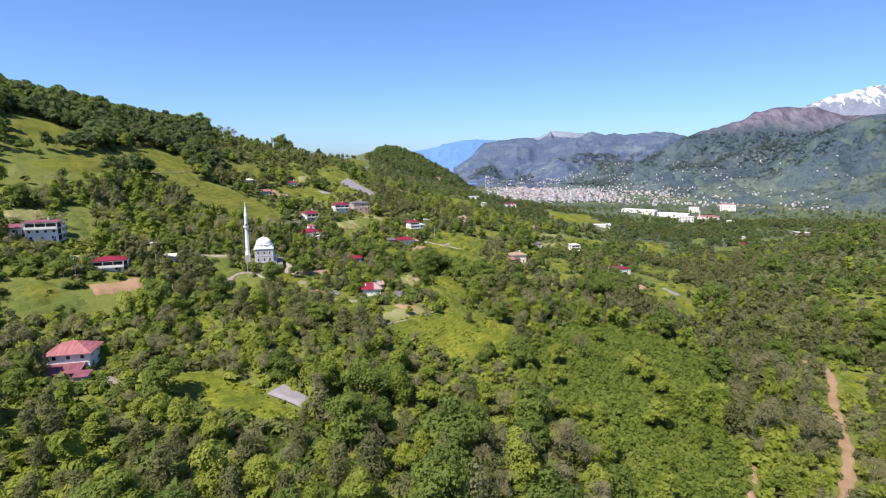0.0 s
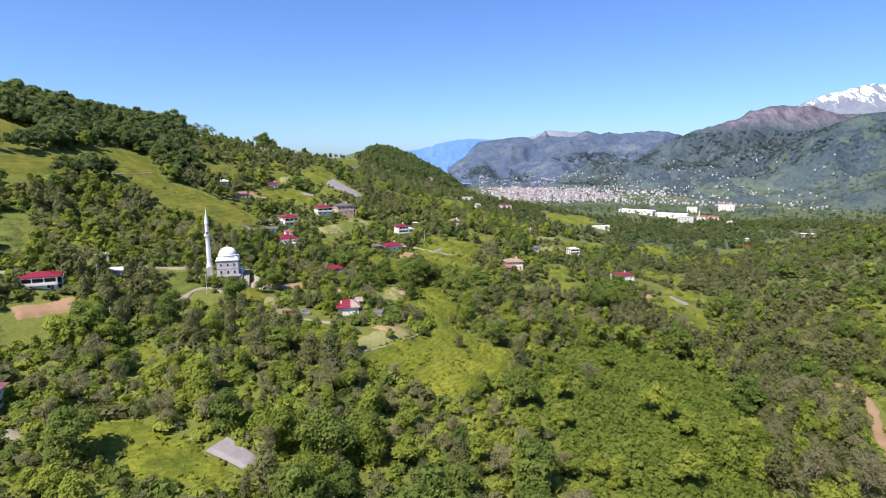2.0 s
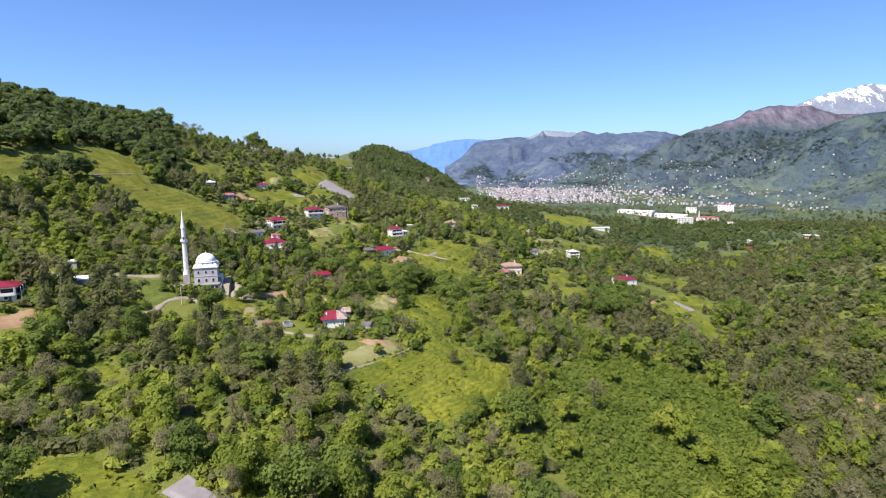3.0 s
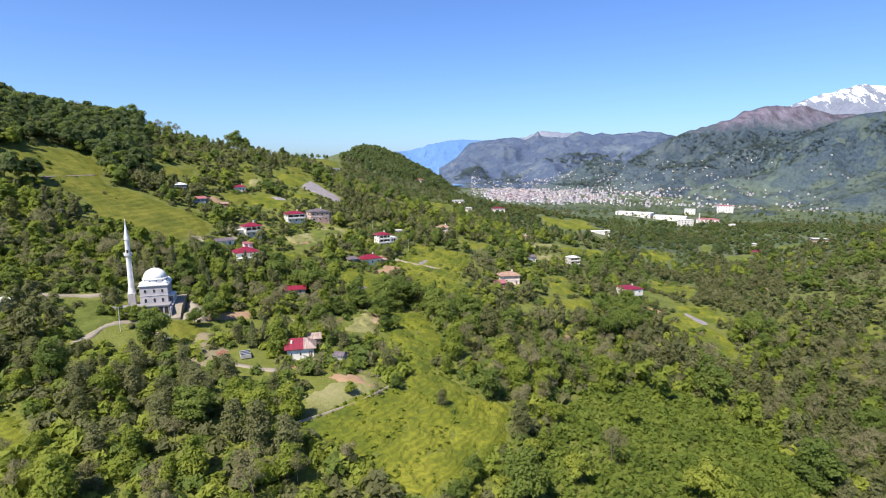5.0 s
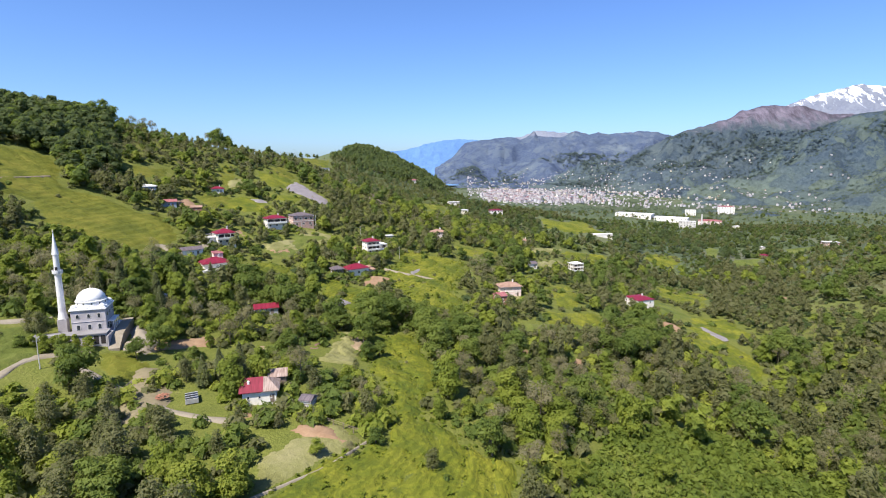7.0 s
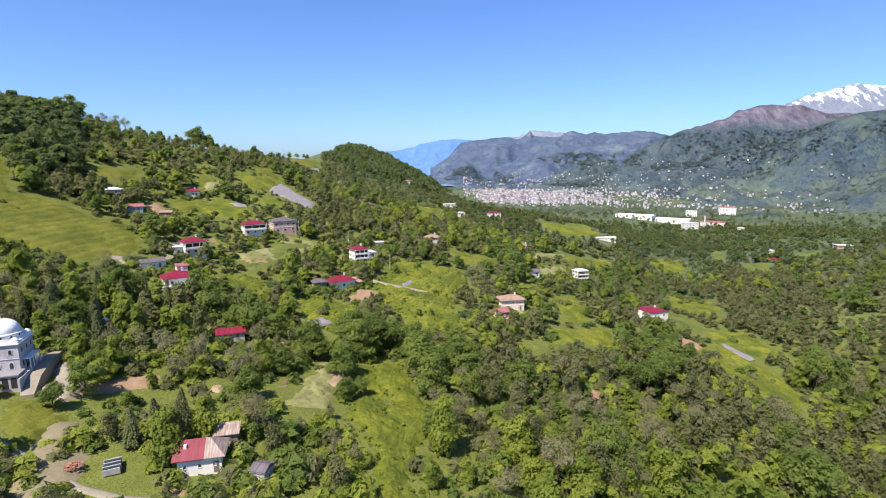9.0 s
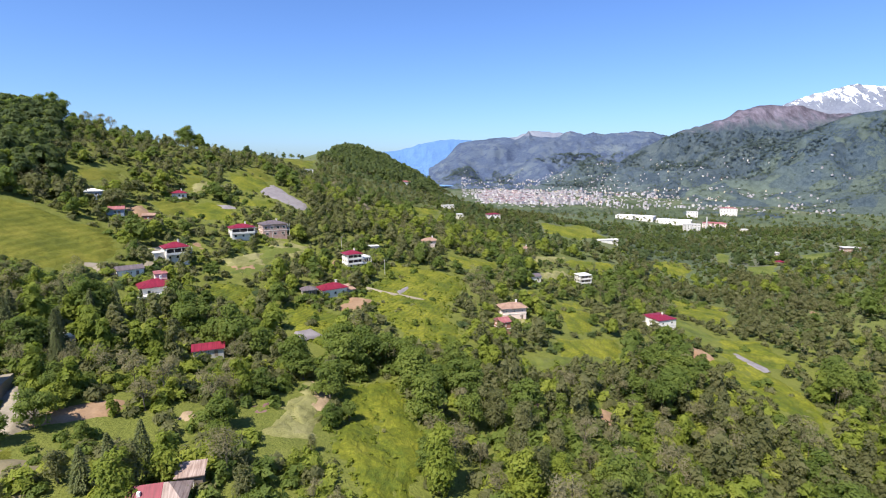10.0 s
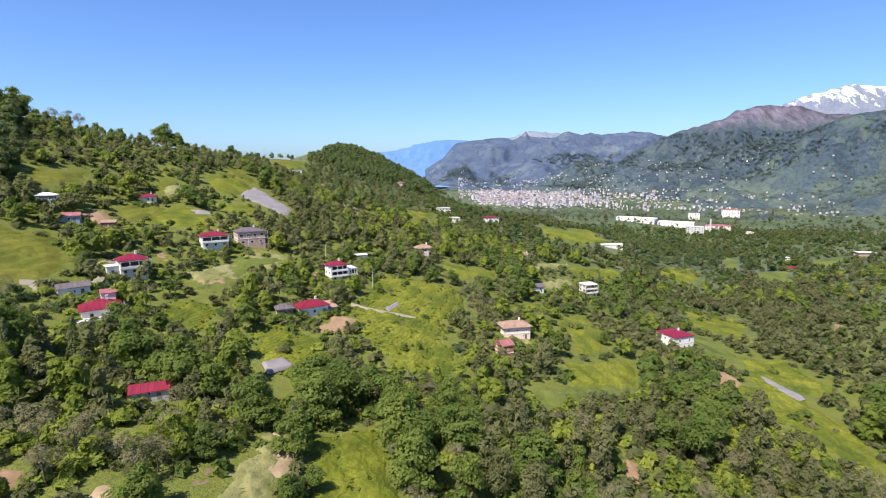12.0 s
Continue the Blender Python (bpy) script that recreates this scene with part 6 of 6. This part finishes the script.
def grow():
    rng = np.random.default_rng(21)
    # trees that stand by themselves in fields, in clumps and on the skyline: kind, x, y, size
    for k, x, y, s in ((3, -7, 213, 0.35), (1, -2, 219, 0.4), (2, 11, 212, 0.6), (1, 25, 222, 0.85), (0, -14, 212, 0.4), (1, 17, 185, 0.5), (1, 13, 176, 0.45), (3, 18, 166, 0.6), (1, 9, 152, 0.7),
                       (1, -6, 277, 0.5), (0, 4, 283, 0.22), (3, 3, 272, 0.2), (3, 20, 262, 1.15), (1, 105, 348, 1.25), (1, 103, 327, 1.35), (1, 112, 338, 1.2), (1, 92, 312, 1.2), (1, 84, 318, 1.1), (1, 98, 318, 1.25), (1, 103, 416, 0.6),
                       (1, 10, 365, 0.32), (0, 15, 367, 0.35), (0, -9, 379, 0.35), (2, -12, 378, 0.4), (3, 2, 425, 0.45), (1, -3, 428, 0.4),
                       (1, -241, 544, 1.75), (1, -247, 536, 1.6), (1, -236, 536, 1.2), (3, -226, 566, 1.3), (3, -221, 574, 1.2), (3, -230, 560, 1.2), (1, -189, 626, 1.5), (1, -184, 622, 1.5), (1, -180, 632, 1.2), (1, -176, 624, 1.0), (3, -198, 634, 1.3), (3, -194, 640, 1.3), (1, -150, 804, 0.6),
                       (4, -100, 284, 0.9), (4, -95, 288, 1.0), (4, -90, 285, 0.95), (4, -85, 290, 1.0), (4, -104, 278, 0.85), (4, -80, 284, 0.9), (4, -108, 287, 0.9), (4, -99, 294, 1.0), (4, -88, 296, 0.9), (4, -112, 280, 0.8), (4, -84, 318, 0.9), (4, -92, 322, 0.9), (4, -88, 311, 0.85), (4, -79, 322, 0.8), (4, -96, 313, 0.9), (4, -46, 246, 0.75), (4, -49, 241, 0.7), (4, -43, 250, 0.7),
                       (2, -100.5, 255.5, 0.75), (2, -104, 257, 0.6), (0, -98.5, 249.5, 0.4), (0, -96, 250.3, 0.46), (0, -93.6, 251, 0.44), (0, -91, 251.6, 0.48), (0, -88.4, 252.4, 0.44), (0, -85.8, 253.2, 0.46), (1, -100.5, 248, 0.4), (1, -90, 248.5, 0.4), (0, -94.5, 248, 0.38), (2, -28.5, 223.5, 0.36), (2, -24.5, 221.5, 0.4), (2, -35, 225.5, 0.34), (1, -72, 252, 0.55), (1, -69, 259, 0.8), (0, -69, 266, 0.8), (1, -74, 273, 0.7),
                       (4, 206, 628, 0.9), (4, 212, 632, 0.8), (4, 150, 560, 0.8), (4, 66, 420, 0.5), (4, 116, 470, 0.5),
                       (1, -163, 700, 0.8), (1, -158, 712, 0.7), (0, -172, 668, 0.7)):
        tree_at(rng, k, x, y, s)
    X, Y = scatter(rng, 8.0, -200, 240, 80, 345)
    glade = value_noise(X / 33, Y / 33, 61)
    hz = inside(HAZEL, X, Y)
    keep = np.where(hz, rng.uniform(size=X.shape) < 0.13, rng.uniform(size=X.shape) < np.clip(0.62 + 1.1 * glade, 0, 1))
    X, Y = X[keep], Y[keep]
    low = low_edge(X, Y)
    keep = rng.uniform(size=X.shape) < low + 0.15
    X, Y, low = X[keep], Y[keep], low[keep]
    K = kind_of(rng, X, Y)
    rest = np.ones(len(X), bool)
    used = {k: 0 for k in range(4)}
    for i in np.argsort(np.hypot(X - 5, Y - 170)):
        k = int(K[i])
        if used[k] >= (130, 130, 120, 110)[k]:
            continue
        used[k] += 1
        rest[i] = False
        tree_at(rng, k, X[i], Y[i], (rng.uniform(0.6, 1.2), rng.uniform(0.7, 1.35), rng.uniform(0.55, 1.15), rng.uniform(0.6, 1.2))[k] * (0.8 + 0.4 * float(value_noise(X[i] / 23, Y[i] / 23, 44))) * low[i])
    for made in KINDS.values():
        for e in made:
            for o in (*e.children, e):
                bpy.data.objects.remove(o)
    for k in range(4):
        sel = rest & (K == k)
        plant(rng, NAMES[k], 0, X[sel], Y[sel], "woods_" + ("fresh", "dark", "olive", "bare")[k], "dense mixed woods on the hillside", MATS[NAMES[k]], 0.7, 1.2, low[sel])
    # middle distance, then the far slopes
    for far, sp, area in ((1, 8.4, (-480, -200, 130, 345)), (1, 8.4, (240, 420, 130, 345)), (1, 7.6, (-480, 520, 345, 640)), (2, 8.4, (-360, 1150, 640, 1330))):
        X, Y = scatter(rng, sp, *area)
        glade = value_noise(X / 42, Y / 42, 67)
        open_land = np.clip((np.hypot(X, Y) - 740) / 260, 0, 1) * (X > 60)      # hedges and single trees on the valley floor
        keep = (rng.uniform(size=X.shape) < np.clip(0.25 + 1.4 * glade + 0.3 * (far == 2), 0, 1) * (1 - 0.68 * open_land)) | ((height(X, Y) > 100) & (Y < 560)) | inside(DENSE[0], X, Y)
        keep &= rng.uniform(size=X.shape) > np.clip((Y - 950) / 500, 0, 0.75)
        X, Y = X[keep], Y[keep]
        low = low_edge(X, Y) * np.where((height(X, Y) > 104) & (X > 11 - 0.613 * (Y - 135)) & (Y < 720), 0.72, 1)
        keep = rng.uniform(size=X.shape) < low + 0.1
        X, Y, low = X[keep], Y[keep], low[keep]
        K = kind_of(rng, X, Y)
        for k in range(4):
            sel = K == k
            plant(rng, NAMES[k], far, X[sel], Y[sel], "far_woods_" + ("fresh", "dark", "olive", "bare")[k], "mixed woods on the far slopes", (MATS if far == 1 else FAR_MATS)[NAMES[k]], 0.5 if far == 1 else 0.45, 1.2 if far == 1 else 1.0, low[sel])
    # the woods go on behind, over the lower slope
    X, Y = np.meshgrid(np.arange(-170, 210, 6.6), np.arange(-75, 84, 6.6))
    X, Y = (X + rng.uniform(-4, 4, X.shape)).ravel(), (Y + rng.uniform(-4, 4, Y.shape)).ravel()
    K = kind_of(rng, X, Y)
    for k in range(4):
        plant(rng, NAMES[k], 2, X[K == k], Y[K == k], "lower_woods", "mixed woods on the lower slope", MATS[NAMES[k]], 0.7, 1.2)
    X, Y = scatter(rng, 6.8, -480, -150, 330, 560)
    sel = (height(X, Y) > 90) & (X < 11 - 0.613 * (Y - 135)) & (Y < 560)
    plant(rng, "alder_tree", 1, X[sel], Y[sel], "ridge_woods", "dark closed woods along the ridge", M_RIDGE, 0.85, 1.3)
    X, Y = scatter(rng, 6.2, -340, 40, 395, 780)
    near_ridge = np.clip((height(X, Y) - 58) / 40, 0, 1)
    keep = rng.uniform(size=X.shape) < 0.25 + 0.65 * near_ridge * (0.5 + value_noise(X / 30, Y / 30, 23))
    X, Y = X[keep], Y[keep]
    low, pick = low_edge(X, Y), rng.uniform(size=X.shape)
    for k, lo, hi, size in ((3, 0, 0.46, 0.85), (2, 0.46, 0.72, 0.7), (1, 0.72, 1, 0.62)):
        sel = (pick >= lo) & (pick < hi)
        plant(rng, NAMES[k], 1, X[sel], Y[sel], "slope_woods_" + ("fresh", "dark", "olive", "bare")[k], "scrubby half-bare woods on the upper slope", MATS[NAMES[k]], size * 0.6, size, low[sel])
    X, Y = scatter(rng, 7.0, -200, 60, 880, 1240)
    sel = inside(DENSE[0], X, Y)
    plant(rng, "alder_tree", 2, X[sel], Y[sel], "knoll_woods", "dark closed woods on a rounded knoll", M_RIDGE, 0.75, 1.15)
    # tea bushes, row on row
    X, Y = np.meshgrid(np.arange(-100, 60, 1.9), np.arange(120, 480, 1.9))
    X, Y = (X + rng.uniform(-0.6, 0.6, X.shape)).ravel(), (Y + rng.uniform(-0.6, 0.6, Y.shape)).ravel()
    sel = np.zeros(len(X), bool)
    for poly in TEA_PLOTS:
        sel |= inside(poly, X, Y)
    for poly in BARE:
        sel &= ~inside(poly, X, Y)
    sel &= rng.uniform(size=len(X)) < 0.25 + 0.6 * value_noise(X / 9, Y / 9, 19)
    plant(rng, "shrub", 2, X[sel], Y[sel], "tea_bushes", "low rounded yellow-green tea bushes", M_TEALEAF, 0.45, 0.8)
    # bushes here and there in the fields on the slope
    X, Y = rng.uniform(-300, 330, 9000), rng.uniform(180, 760, 9000)
    sel = np.zeros(len(X), bool)
    for poly in OPEN:
        sel |= inside(poly, X, Y)
    sel &= value_noise(X / 24, Y / 24, 29) + rng.normal(size=len(X)) * 0.12 > 0.74
    for cx, cy, c in CLEAR:
        sel &= (X - cx) ** 2 + (Y - cy) ** 2 > c * c
    for tx, ty, r in TRACKS:
        sel &= (X - tx) ** 2 + (Y - ty) ** 2 > (r + 1.5) ** 2
    for poly in BARE:
        sel &= ~inside(poly, X, Y)
    for half, mat, label in ((0, M_DARK, "dark green bushes dotted over fields"), (1, M_OLIVE, "olive bushes dotted over fields")):
        pick = np.nonzero(sel)[0][half::2]
        plant(rng, "shrub", 0, X[pick], Y[pick], "field_bushes", label, mat, 0.9, 2.6)
    # gardens: shrubs and small trees close round the houses
    X, Y = [], []
    for hx, hy, w, d, yaw in HOMES:
        for i in range(14):
            a, q = rng.uniform(0, 2 * math.pi), rng.uniform(1.0, 3.2)
            u, v = (w / 2 + q) * math.cos(a) * 1.25, (d / 2 + q) * math.sin(a) * 1.25
            if abs(u) < w / 2 + 0.9 and abs(v) < d / 2 + 0.9:
                continue
            c, s = math.cos(radians(yaw)), math.sin(radians(yaw))
            X.append(hx + u * c - v * s)
            Y.append(hy + u * s + v * c)
        reach = math.hypot(hx - 10, hy - 60)
        for i in range(14):
            q, v = max(w, d) * rng.uniform(0.7, 1.5) + 2.0, max(w, d) * rng.uniform(-0.7, 0.7)
            gx, gy = (hx - 10) / reach, (hy - 60) / reach
            px, py = hx - gx * q - gy * v, hy - gy * q + gx * v
            if not any(inside(poly, px, py) for poly in BARE) and all((px - tx) ** 2 + (py - ty) ** 2 > (r + 1) ** 2 for tx, ty, r in TRACKS) and all(abs(px - ox) + abs(py - oy) > ow for ox, oy, ow, _, _ in HOMES):
                X.append(px)
                Y.append(py)
    X, Y = np.array(X), np.array(Y)
    for i, mat, label in ((0, M_BRIGHT, "green garden shrubs round the houses"), (1, M_DARK, "dark garden shrubs round the houses"), (2, M_OLIVE, "olive garden shrubs round the houses")):
        plant(rng, "shrub", 0, X[i::3], Y[i::3], "garden_shrubs", label, mat, 1.1, 2.6)
    # undergrowth, and the slope of hazel bushes
    X, Y = scatter(rng, 3.5, -200, 240, 80, 345)
    sel = (rng.uniform(size=X.shape) < 0.9) & ~inside(HAZEL, X, Y)
    tone = value_noise(X / 20, Y / 20, 12) + rng.normal(size=X.shape) * 0.2
    for name, label, mat, lo, hi in (("shrubs", "green shrubs and brambles between the trees", M_BRIGHT, 0.55, 9), ("dry_shrubs", "olive-brown shrubs between the trees", M_OLIVE, 0.3, 0.55), ("dark_shrubs", "dark green evergreen shrubs between the trees", M_DARK, -9, 0.3)):
        pick = sel & (tone > lo) & (tone <= hi)
        plant(rng, "shrub", 0, X[pick], Y[pick], name, label, mat, 1.3, 3.0)
    X, Y = scatter(rng, 2.5, 20, 125, 100, 260)
    sel = inside(HAZEL, X + 8 * (value_noise(X / 9, Y / 9, 5) - 0.5), Y)
    plant(rng, "shrub", 0, X[sel], Y[sel], "hazel_bushes", "slope closely covered with fresh green hazel bushes", M_HAZEL, 1.1, 2.1)
    X, Y = scatter(rng, 6, -330, 420, 345, 600)
    tone = value_noise(X / 26, Y / 26, 38) + rng.normal(size=X.shape) * 0.2
    for mat, lo, hi, label in ((M_OLIVE, 0.42, 9, "olive shrubs between trees and fields"), (M_RIDGE, -9, 0.42, "dark green shrubs between trees and fields")):
        sel = (tone > lo) & (tone <= hi)
        plant(rng, "shrub", 1, X[sel], Y[sel], "far_shrubs", label, mat, 1.0, 2.6)
    X, Y = scatter(rng, 8.2, 60, 760, 600, 1080)
    tone = value_noise(X / 40, Y / 40, 39) + rng.normal(size=X.shape) * 0.2
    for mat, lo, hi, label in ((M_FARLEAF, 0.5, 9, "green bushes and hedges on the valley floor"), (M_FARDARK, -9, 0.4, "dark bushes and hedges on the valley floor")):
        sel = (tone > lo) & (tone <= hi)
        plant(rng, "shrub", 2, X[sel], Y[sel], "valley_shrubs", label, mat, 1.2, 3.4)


grow()


# ---------- the valley floor: town, works and scattered houses ----------
def simple_house_parts(w, d, h, roof):
    wall = bpy.data.meshes.new("wall")
    bm = boxed(-w / 2, -d / 2, -6, w / 2, d / 2, h)
    bm.to_mesh(wall)
    bm.free()
    top = bpy.data.meshes.new("roof")
    bm = roof_mesh(roof, w, d, 2.4, 0.5)
    bm.to_mesh(top)
    bm.free()
    band = bpy.data.meshes.new("window_band")
    bm = bmesh.new()
    for f in range(int(h // 3)):
        box(bm, -w / 2 + 0.8, -d / 2 - 0.06, f * 3 + 1.0, w / 2 - 0.8, -d / 2 + 0.02, f * 3 + 2.2)
    bm.to_mesh(band)
    bm.free()
    band.materials.append(M_GLASS)
    return wall, top, band, h


def blocks(name, places, wide, tall, label, rng):
    """Many far houses in one mesh: walls and low roofs."""
    P = np.array(places)
    n = len(P)
    w, d, h, a = rng.uniform(*wide, n), rng.uniform(*wide, n) * 0.8, rng.uniform(*tall, n), rng.uniform(-0.6, 0.6, n)
    z, pitched = far_z(P[:, 0], P[:, 1]), rng.uniform(size=n) < 0.55
    rise = np.where(pitched, 0.22 * w, 0.4)
    inset = np.where(pitched, 0.35, 0.96)
    rows = []
    for k, zz, f in ((0, -2 + 0 * h, 1.0), (1, h, 1.0), (2, h, 1.08), (3, h + rise, inset)):
        for sx, sy in ((-1, -1), (1, -1), (1, 1), (-1, 1)):
            u, v = sx * w / 2 * f, sy * d / 2 * f * np.where((k == 3) & pitched, 0.25, 1)
            rows.append(np.stack([P[:, 0] + u * np.cos(a) - v * np.sin(a), P[:, 1] + u * np.sin(a) + v * np.cos(a), z + zz], -1))
    V = np.stack(rows, 1).reshape(-1, 3)
    quads = [(i, (i + 1) % 4, 4 + (i + 1) % 4, 4 + i) for i in range(4)] + [(8 + i, 8 + (i + 1) % 4, 12 + (i + 1) % 4, 12 + i) for i in range(4)] + [(12, 13, 14, 15), (11, 10, 9, 8)]
    F = (np.array(quads)[None] + (np.arange(n) * 16)[:, None, None]).reshape(-1, 4)
    index = np.tile([0] * 4 + [1] * 6, n)
    return tagged(new(name, mesh_np(name, V, F, [M_TOWNWALL, M_TOWNROOF], False, index)), label, "buildings", kind="stuff")


def far_houses():
    rng = np.random.default_rng(5)
    kinds = [simple_house_parts(*a) for a in ((13, 11, 9, "hip"), (16, 12, 15, "flat"), (18, 14, 21, "flat"), (11, 9, 6, "hip"), (24, 13, 12, "flat"))]
    looks = [(w, t, r) for w in (M_WALL, M_PINK, M_CREAM, M_TOWN) for t, r in ((M_OLDRED, "red"), (M_CONC, "grey"))]
    made = {}

    def put(i, j, x, y, z, yaw, name, label, group, s=1.0):
        wall, top, band, h = kinds[i]
        if (i, j) not in made:
            a, b = wall.copy(), top.copy()
            a.materials.append(looks[j][0])
            b.materials.append(looks[j][1])
            made[i, j] = a, b
        a, b = made[i, j]
        e = thing(name, x, y, z, yaw, label, "building", group)
        e.scale = (s, s, s)
        shared("wall", a, e, pose(0, 0, 0))
        shared("roof", b, e, pose(0, 0, h + 0.01))
        tagged(shared("window_band", band, e, pose(0, 0, 0)), kind="stuff")

    many, hx = 0, []
    for n in range(1600):
        az, r = 5.4 + abs(rng.normal(0, 1)) * 5.8 + rng.uniform(0, 3), 1580 + 780 * rng.beta(1.5, 1.7)
        if az > 24 or float(far_z(EDGE_X + r * math.sin(radians(az)), EDGE_Y + r * math.cos(radians(az)))) > 5 or r < 1500 + 34 * max(0, 9 - az) or value_noise(az / 0.9, r / 70, 31) < 0.3:
            continue
        x, y = EDGE_X + r * math.sin(radians(az)), EDGE_Y + r * math.cos(radians(az))
        many += 1
        if many > 290:
            hx.append((x, y))
            continue
        i = int(rng.choice(5, p=(0.28, 0.3, 0.14, 0.13, 0.15)))
        put(i, int(rng.choice(8, p=(0.1, 0.1, 0.1, 0.08, 0.04, 0.04, 0.27, 0.27))), x, y, float(far_z(x, y)), rng.uniform(-40, 40), "town_building", "pale many-storeyed building in the valley town", "buildings of the town", rng.uniform(0.42, 0.78))
    blocks("town_blocks", hx, (5, 11), (3.5, 10), "pale blocks of the crowded valley town", rng)
    count = 0
    for n in range(1400):
        az, r = min(rng.uniform(6, 44), rng.uniform(10, 48)), rng.uniform(1650, 2800)
        if count >= 296:
            break
        if (az > 30 and r < 1900) or (az < 23 and r < 2080 and rng.uniform() < 0.85):
            continue
        x, y = EDGE_X + r * math.sin(radians(az)), EDGE_Y + r * math.cos(radians(az))
        if value_noise(x / 160, y / 160, 15) < 0.44 or float(far_z(x, y)) > rng.uniform(-30, 170):
            continue
        count += 1
        put(int(rng.choice((0, 3, 3, 1))), int(rng.choice((0, 1, 1, 4))), x, y, float(far_z(x, y)) + 1, rng.uniform(-60, 60), "hillside_house", "small white house among woods on the valley side", "houses on the valley side", rng.uniform(0.24, 0.42))
    small = []
    while len(small) < 1150:
        az, r = 4.5 + 41 * rng.uniform() ** 1.4, rng.uniform(1500, 3150)
        x, y = EDGE_X + r * math.sin(radians(az)), EDGE_Y + r * math.cos(radians(az))
        if value_noise(x / 130, y / 130, 16) > rng.uniform(0.3, 0.75) and float(far_z(x, y)) < 60 + 130 * rng.uniform() ** 2:
            small.append((x, y))
    blocks("far_houses", small, (3.2, 6.5), (2.2, 4), "small white houses scattered over the valley sides", rng)
    def woods(name, n, r0, r1, mat, label, sizes, rule):
        az, r = np.radians(rng.uniform(2, 46, n)), np.sqrt(rng.uniform(r0 ** 2, r1 ** 2, n))
        X, Y = EDGE_X + r * np.sin(az), EDGE_Y + r * np.cos(az)
        keep = rule(X, Y, r, np.degrees(az))
        X, Y = X[keep], Y[keep]
        Z = far_z(X, Y)
        V, F, o = [], [], 0
        for i, (pv, pf) in enumerate(PROTO["shrub", 3]):
            sel = np.arange(i, len(X), 5)
            s = rng.uniform(*sizes, len(sel))
            P = pv[None] * (1, 1, 0.6) * s[:, None, None] + np.stack([X[sel], Y[sel], Z[sel] - 1], -1)[:, None, :]
            V.append(P.reshape(-1, 3))
            F.append((pf[None] + (np.arange(len(sel)) * len(pv))[:, None, None] + o).reshape(-1, 3))
            o += len(sel) * len(pv)
        tagged(new(name, mesh_np(name, np.concatenate(V), np.concatenate(F), [mat])), label, "trees", kind="stuff")

    woods("valley_woods", 18000, 1250, 2700, M_VALLEY, "distant woods on the valley floor and sides, coloured hazy grey-green", (0.4, 1.15),
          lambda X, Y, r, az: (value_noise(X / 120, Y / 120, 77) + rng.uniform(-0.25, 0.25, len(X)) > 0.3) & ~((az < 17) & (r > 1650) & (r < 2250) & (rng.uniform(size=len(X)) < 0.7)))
    woods("mountain_woods", 26000, 2250, 3400, M_HILLWOOD, "woods on the far slopes, coloured hazy blue-green", (0.9, 2.3),
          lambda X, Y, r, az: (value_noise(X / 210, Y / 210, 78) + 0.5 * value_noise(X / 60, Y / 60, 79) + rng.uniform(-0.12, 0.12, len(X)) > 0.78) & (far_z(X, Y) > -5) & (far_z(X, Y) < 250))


far_houses()
house("factory", "long white factory hall on the valley floor", 430, 1160, -37, 70, 26, 2, M_WALL, "flat", M_LEAD, 0.3, 0.3, 4.0, (10, 3), (1.7, 1.4), False)
house("factory", "long white factory hall on the valley floor", 488, 1122, -32, 60, 26, 2, M_WALL, "flat", M_LEAD, 0.3, 0.3, 4.0, (9, 3), (1.7, 1.4), False)
house("office_building", "grey concrete frame building beside factory halls", 472, 1026, -20, 26, 14, 4, M_CONC, "flat", M_CONC, 0.3, 0.3, 3.0, (5, 3), (1.7, 1.4), False)
house("factory", "pink works building with red roof", 545, 1085, -30, 40, 16, 2, M_PINK, "hip", M_OLDRED, 2.5, 0.4, 3.6, (6, 3), (1.7, 1.4), False)
house("apartment_building", "white apartment block on the valley floor", 704, 1312, -22, 34, 18, 6, M_WALL, "hip", M_OLDRED, 2.0, 0.4, 3.0, (6, 3), (1.7, 1.4), False)
house("office_building", "white building behind factory halls", 613, 1296, -22, 22, 16, 4, M_WALL, "flat", M_CONC, 0.4, 0.4, 3.0, (4, 3), (1.7, 1.4), False)
chim = thing("factory_chimney", 494, 1019, ground_z(494, 1019), 0, "tall pale factory chimney", "chimney")
part("flue", turned([(1.6, -2), (1.5, 8), (1.1, 24)], 12), M_CONC, chim)


# ---------- power poles ----------
def pole(x, y, h=8.5):
    e = thing("utility_pole", x, y, ground_z(x, y), random.uniform(0, 90), "slim grey wooden utility pole with a crossarm", "pole", "utility poles")
    part("post", turned([(0.15, -1), (0.09, h)], 8), M_CONC, e)
    part("crossarm", boxed(-0.8, -0.06, h - 0.9, 0.8, 0.06, h - 0.78), M_WOOD, e)
    for u in (-0.7, 0, 0.7):
        part("insulator", turned([(0.05, h - 0.776), (0.07, h - 0.6), (0.03, h - 0.5)], 6, u, 0), M_WALL, e)


for px, py in ((-126, 229), (-145, 205), (-105, 201), (-7, 434), (-156, 316), (-71, 452), (-34, 462), (-90, 240)):
    pole(px, py)
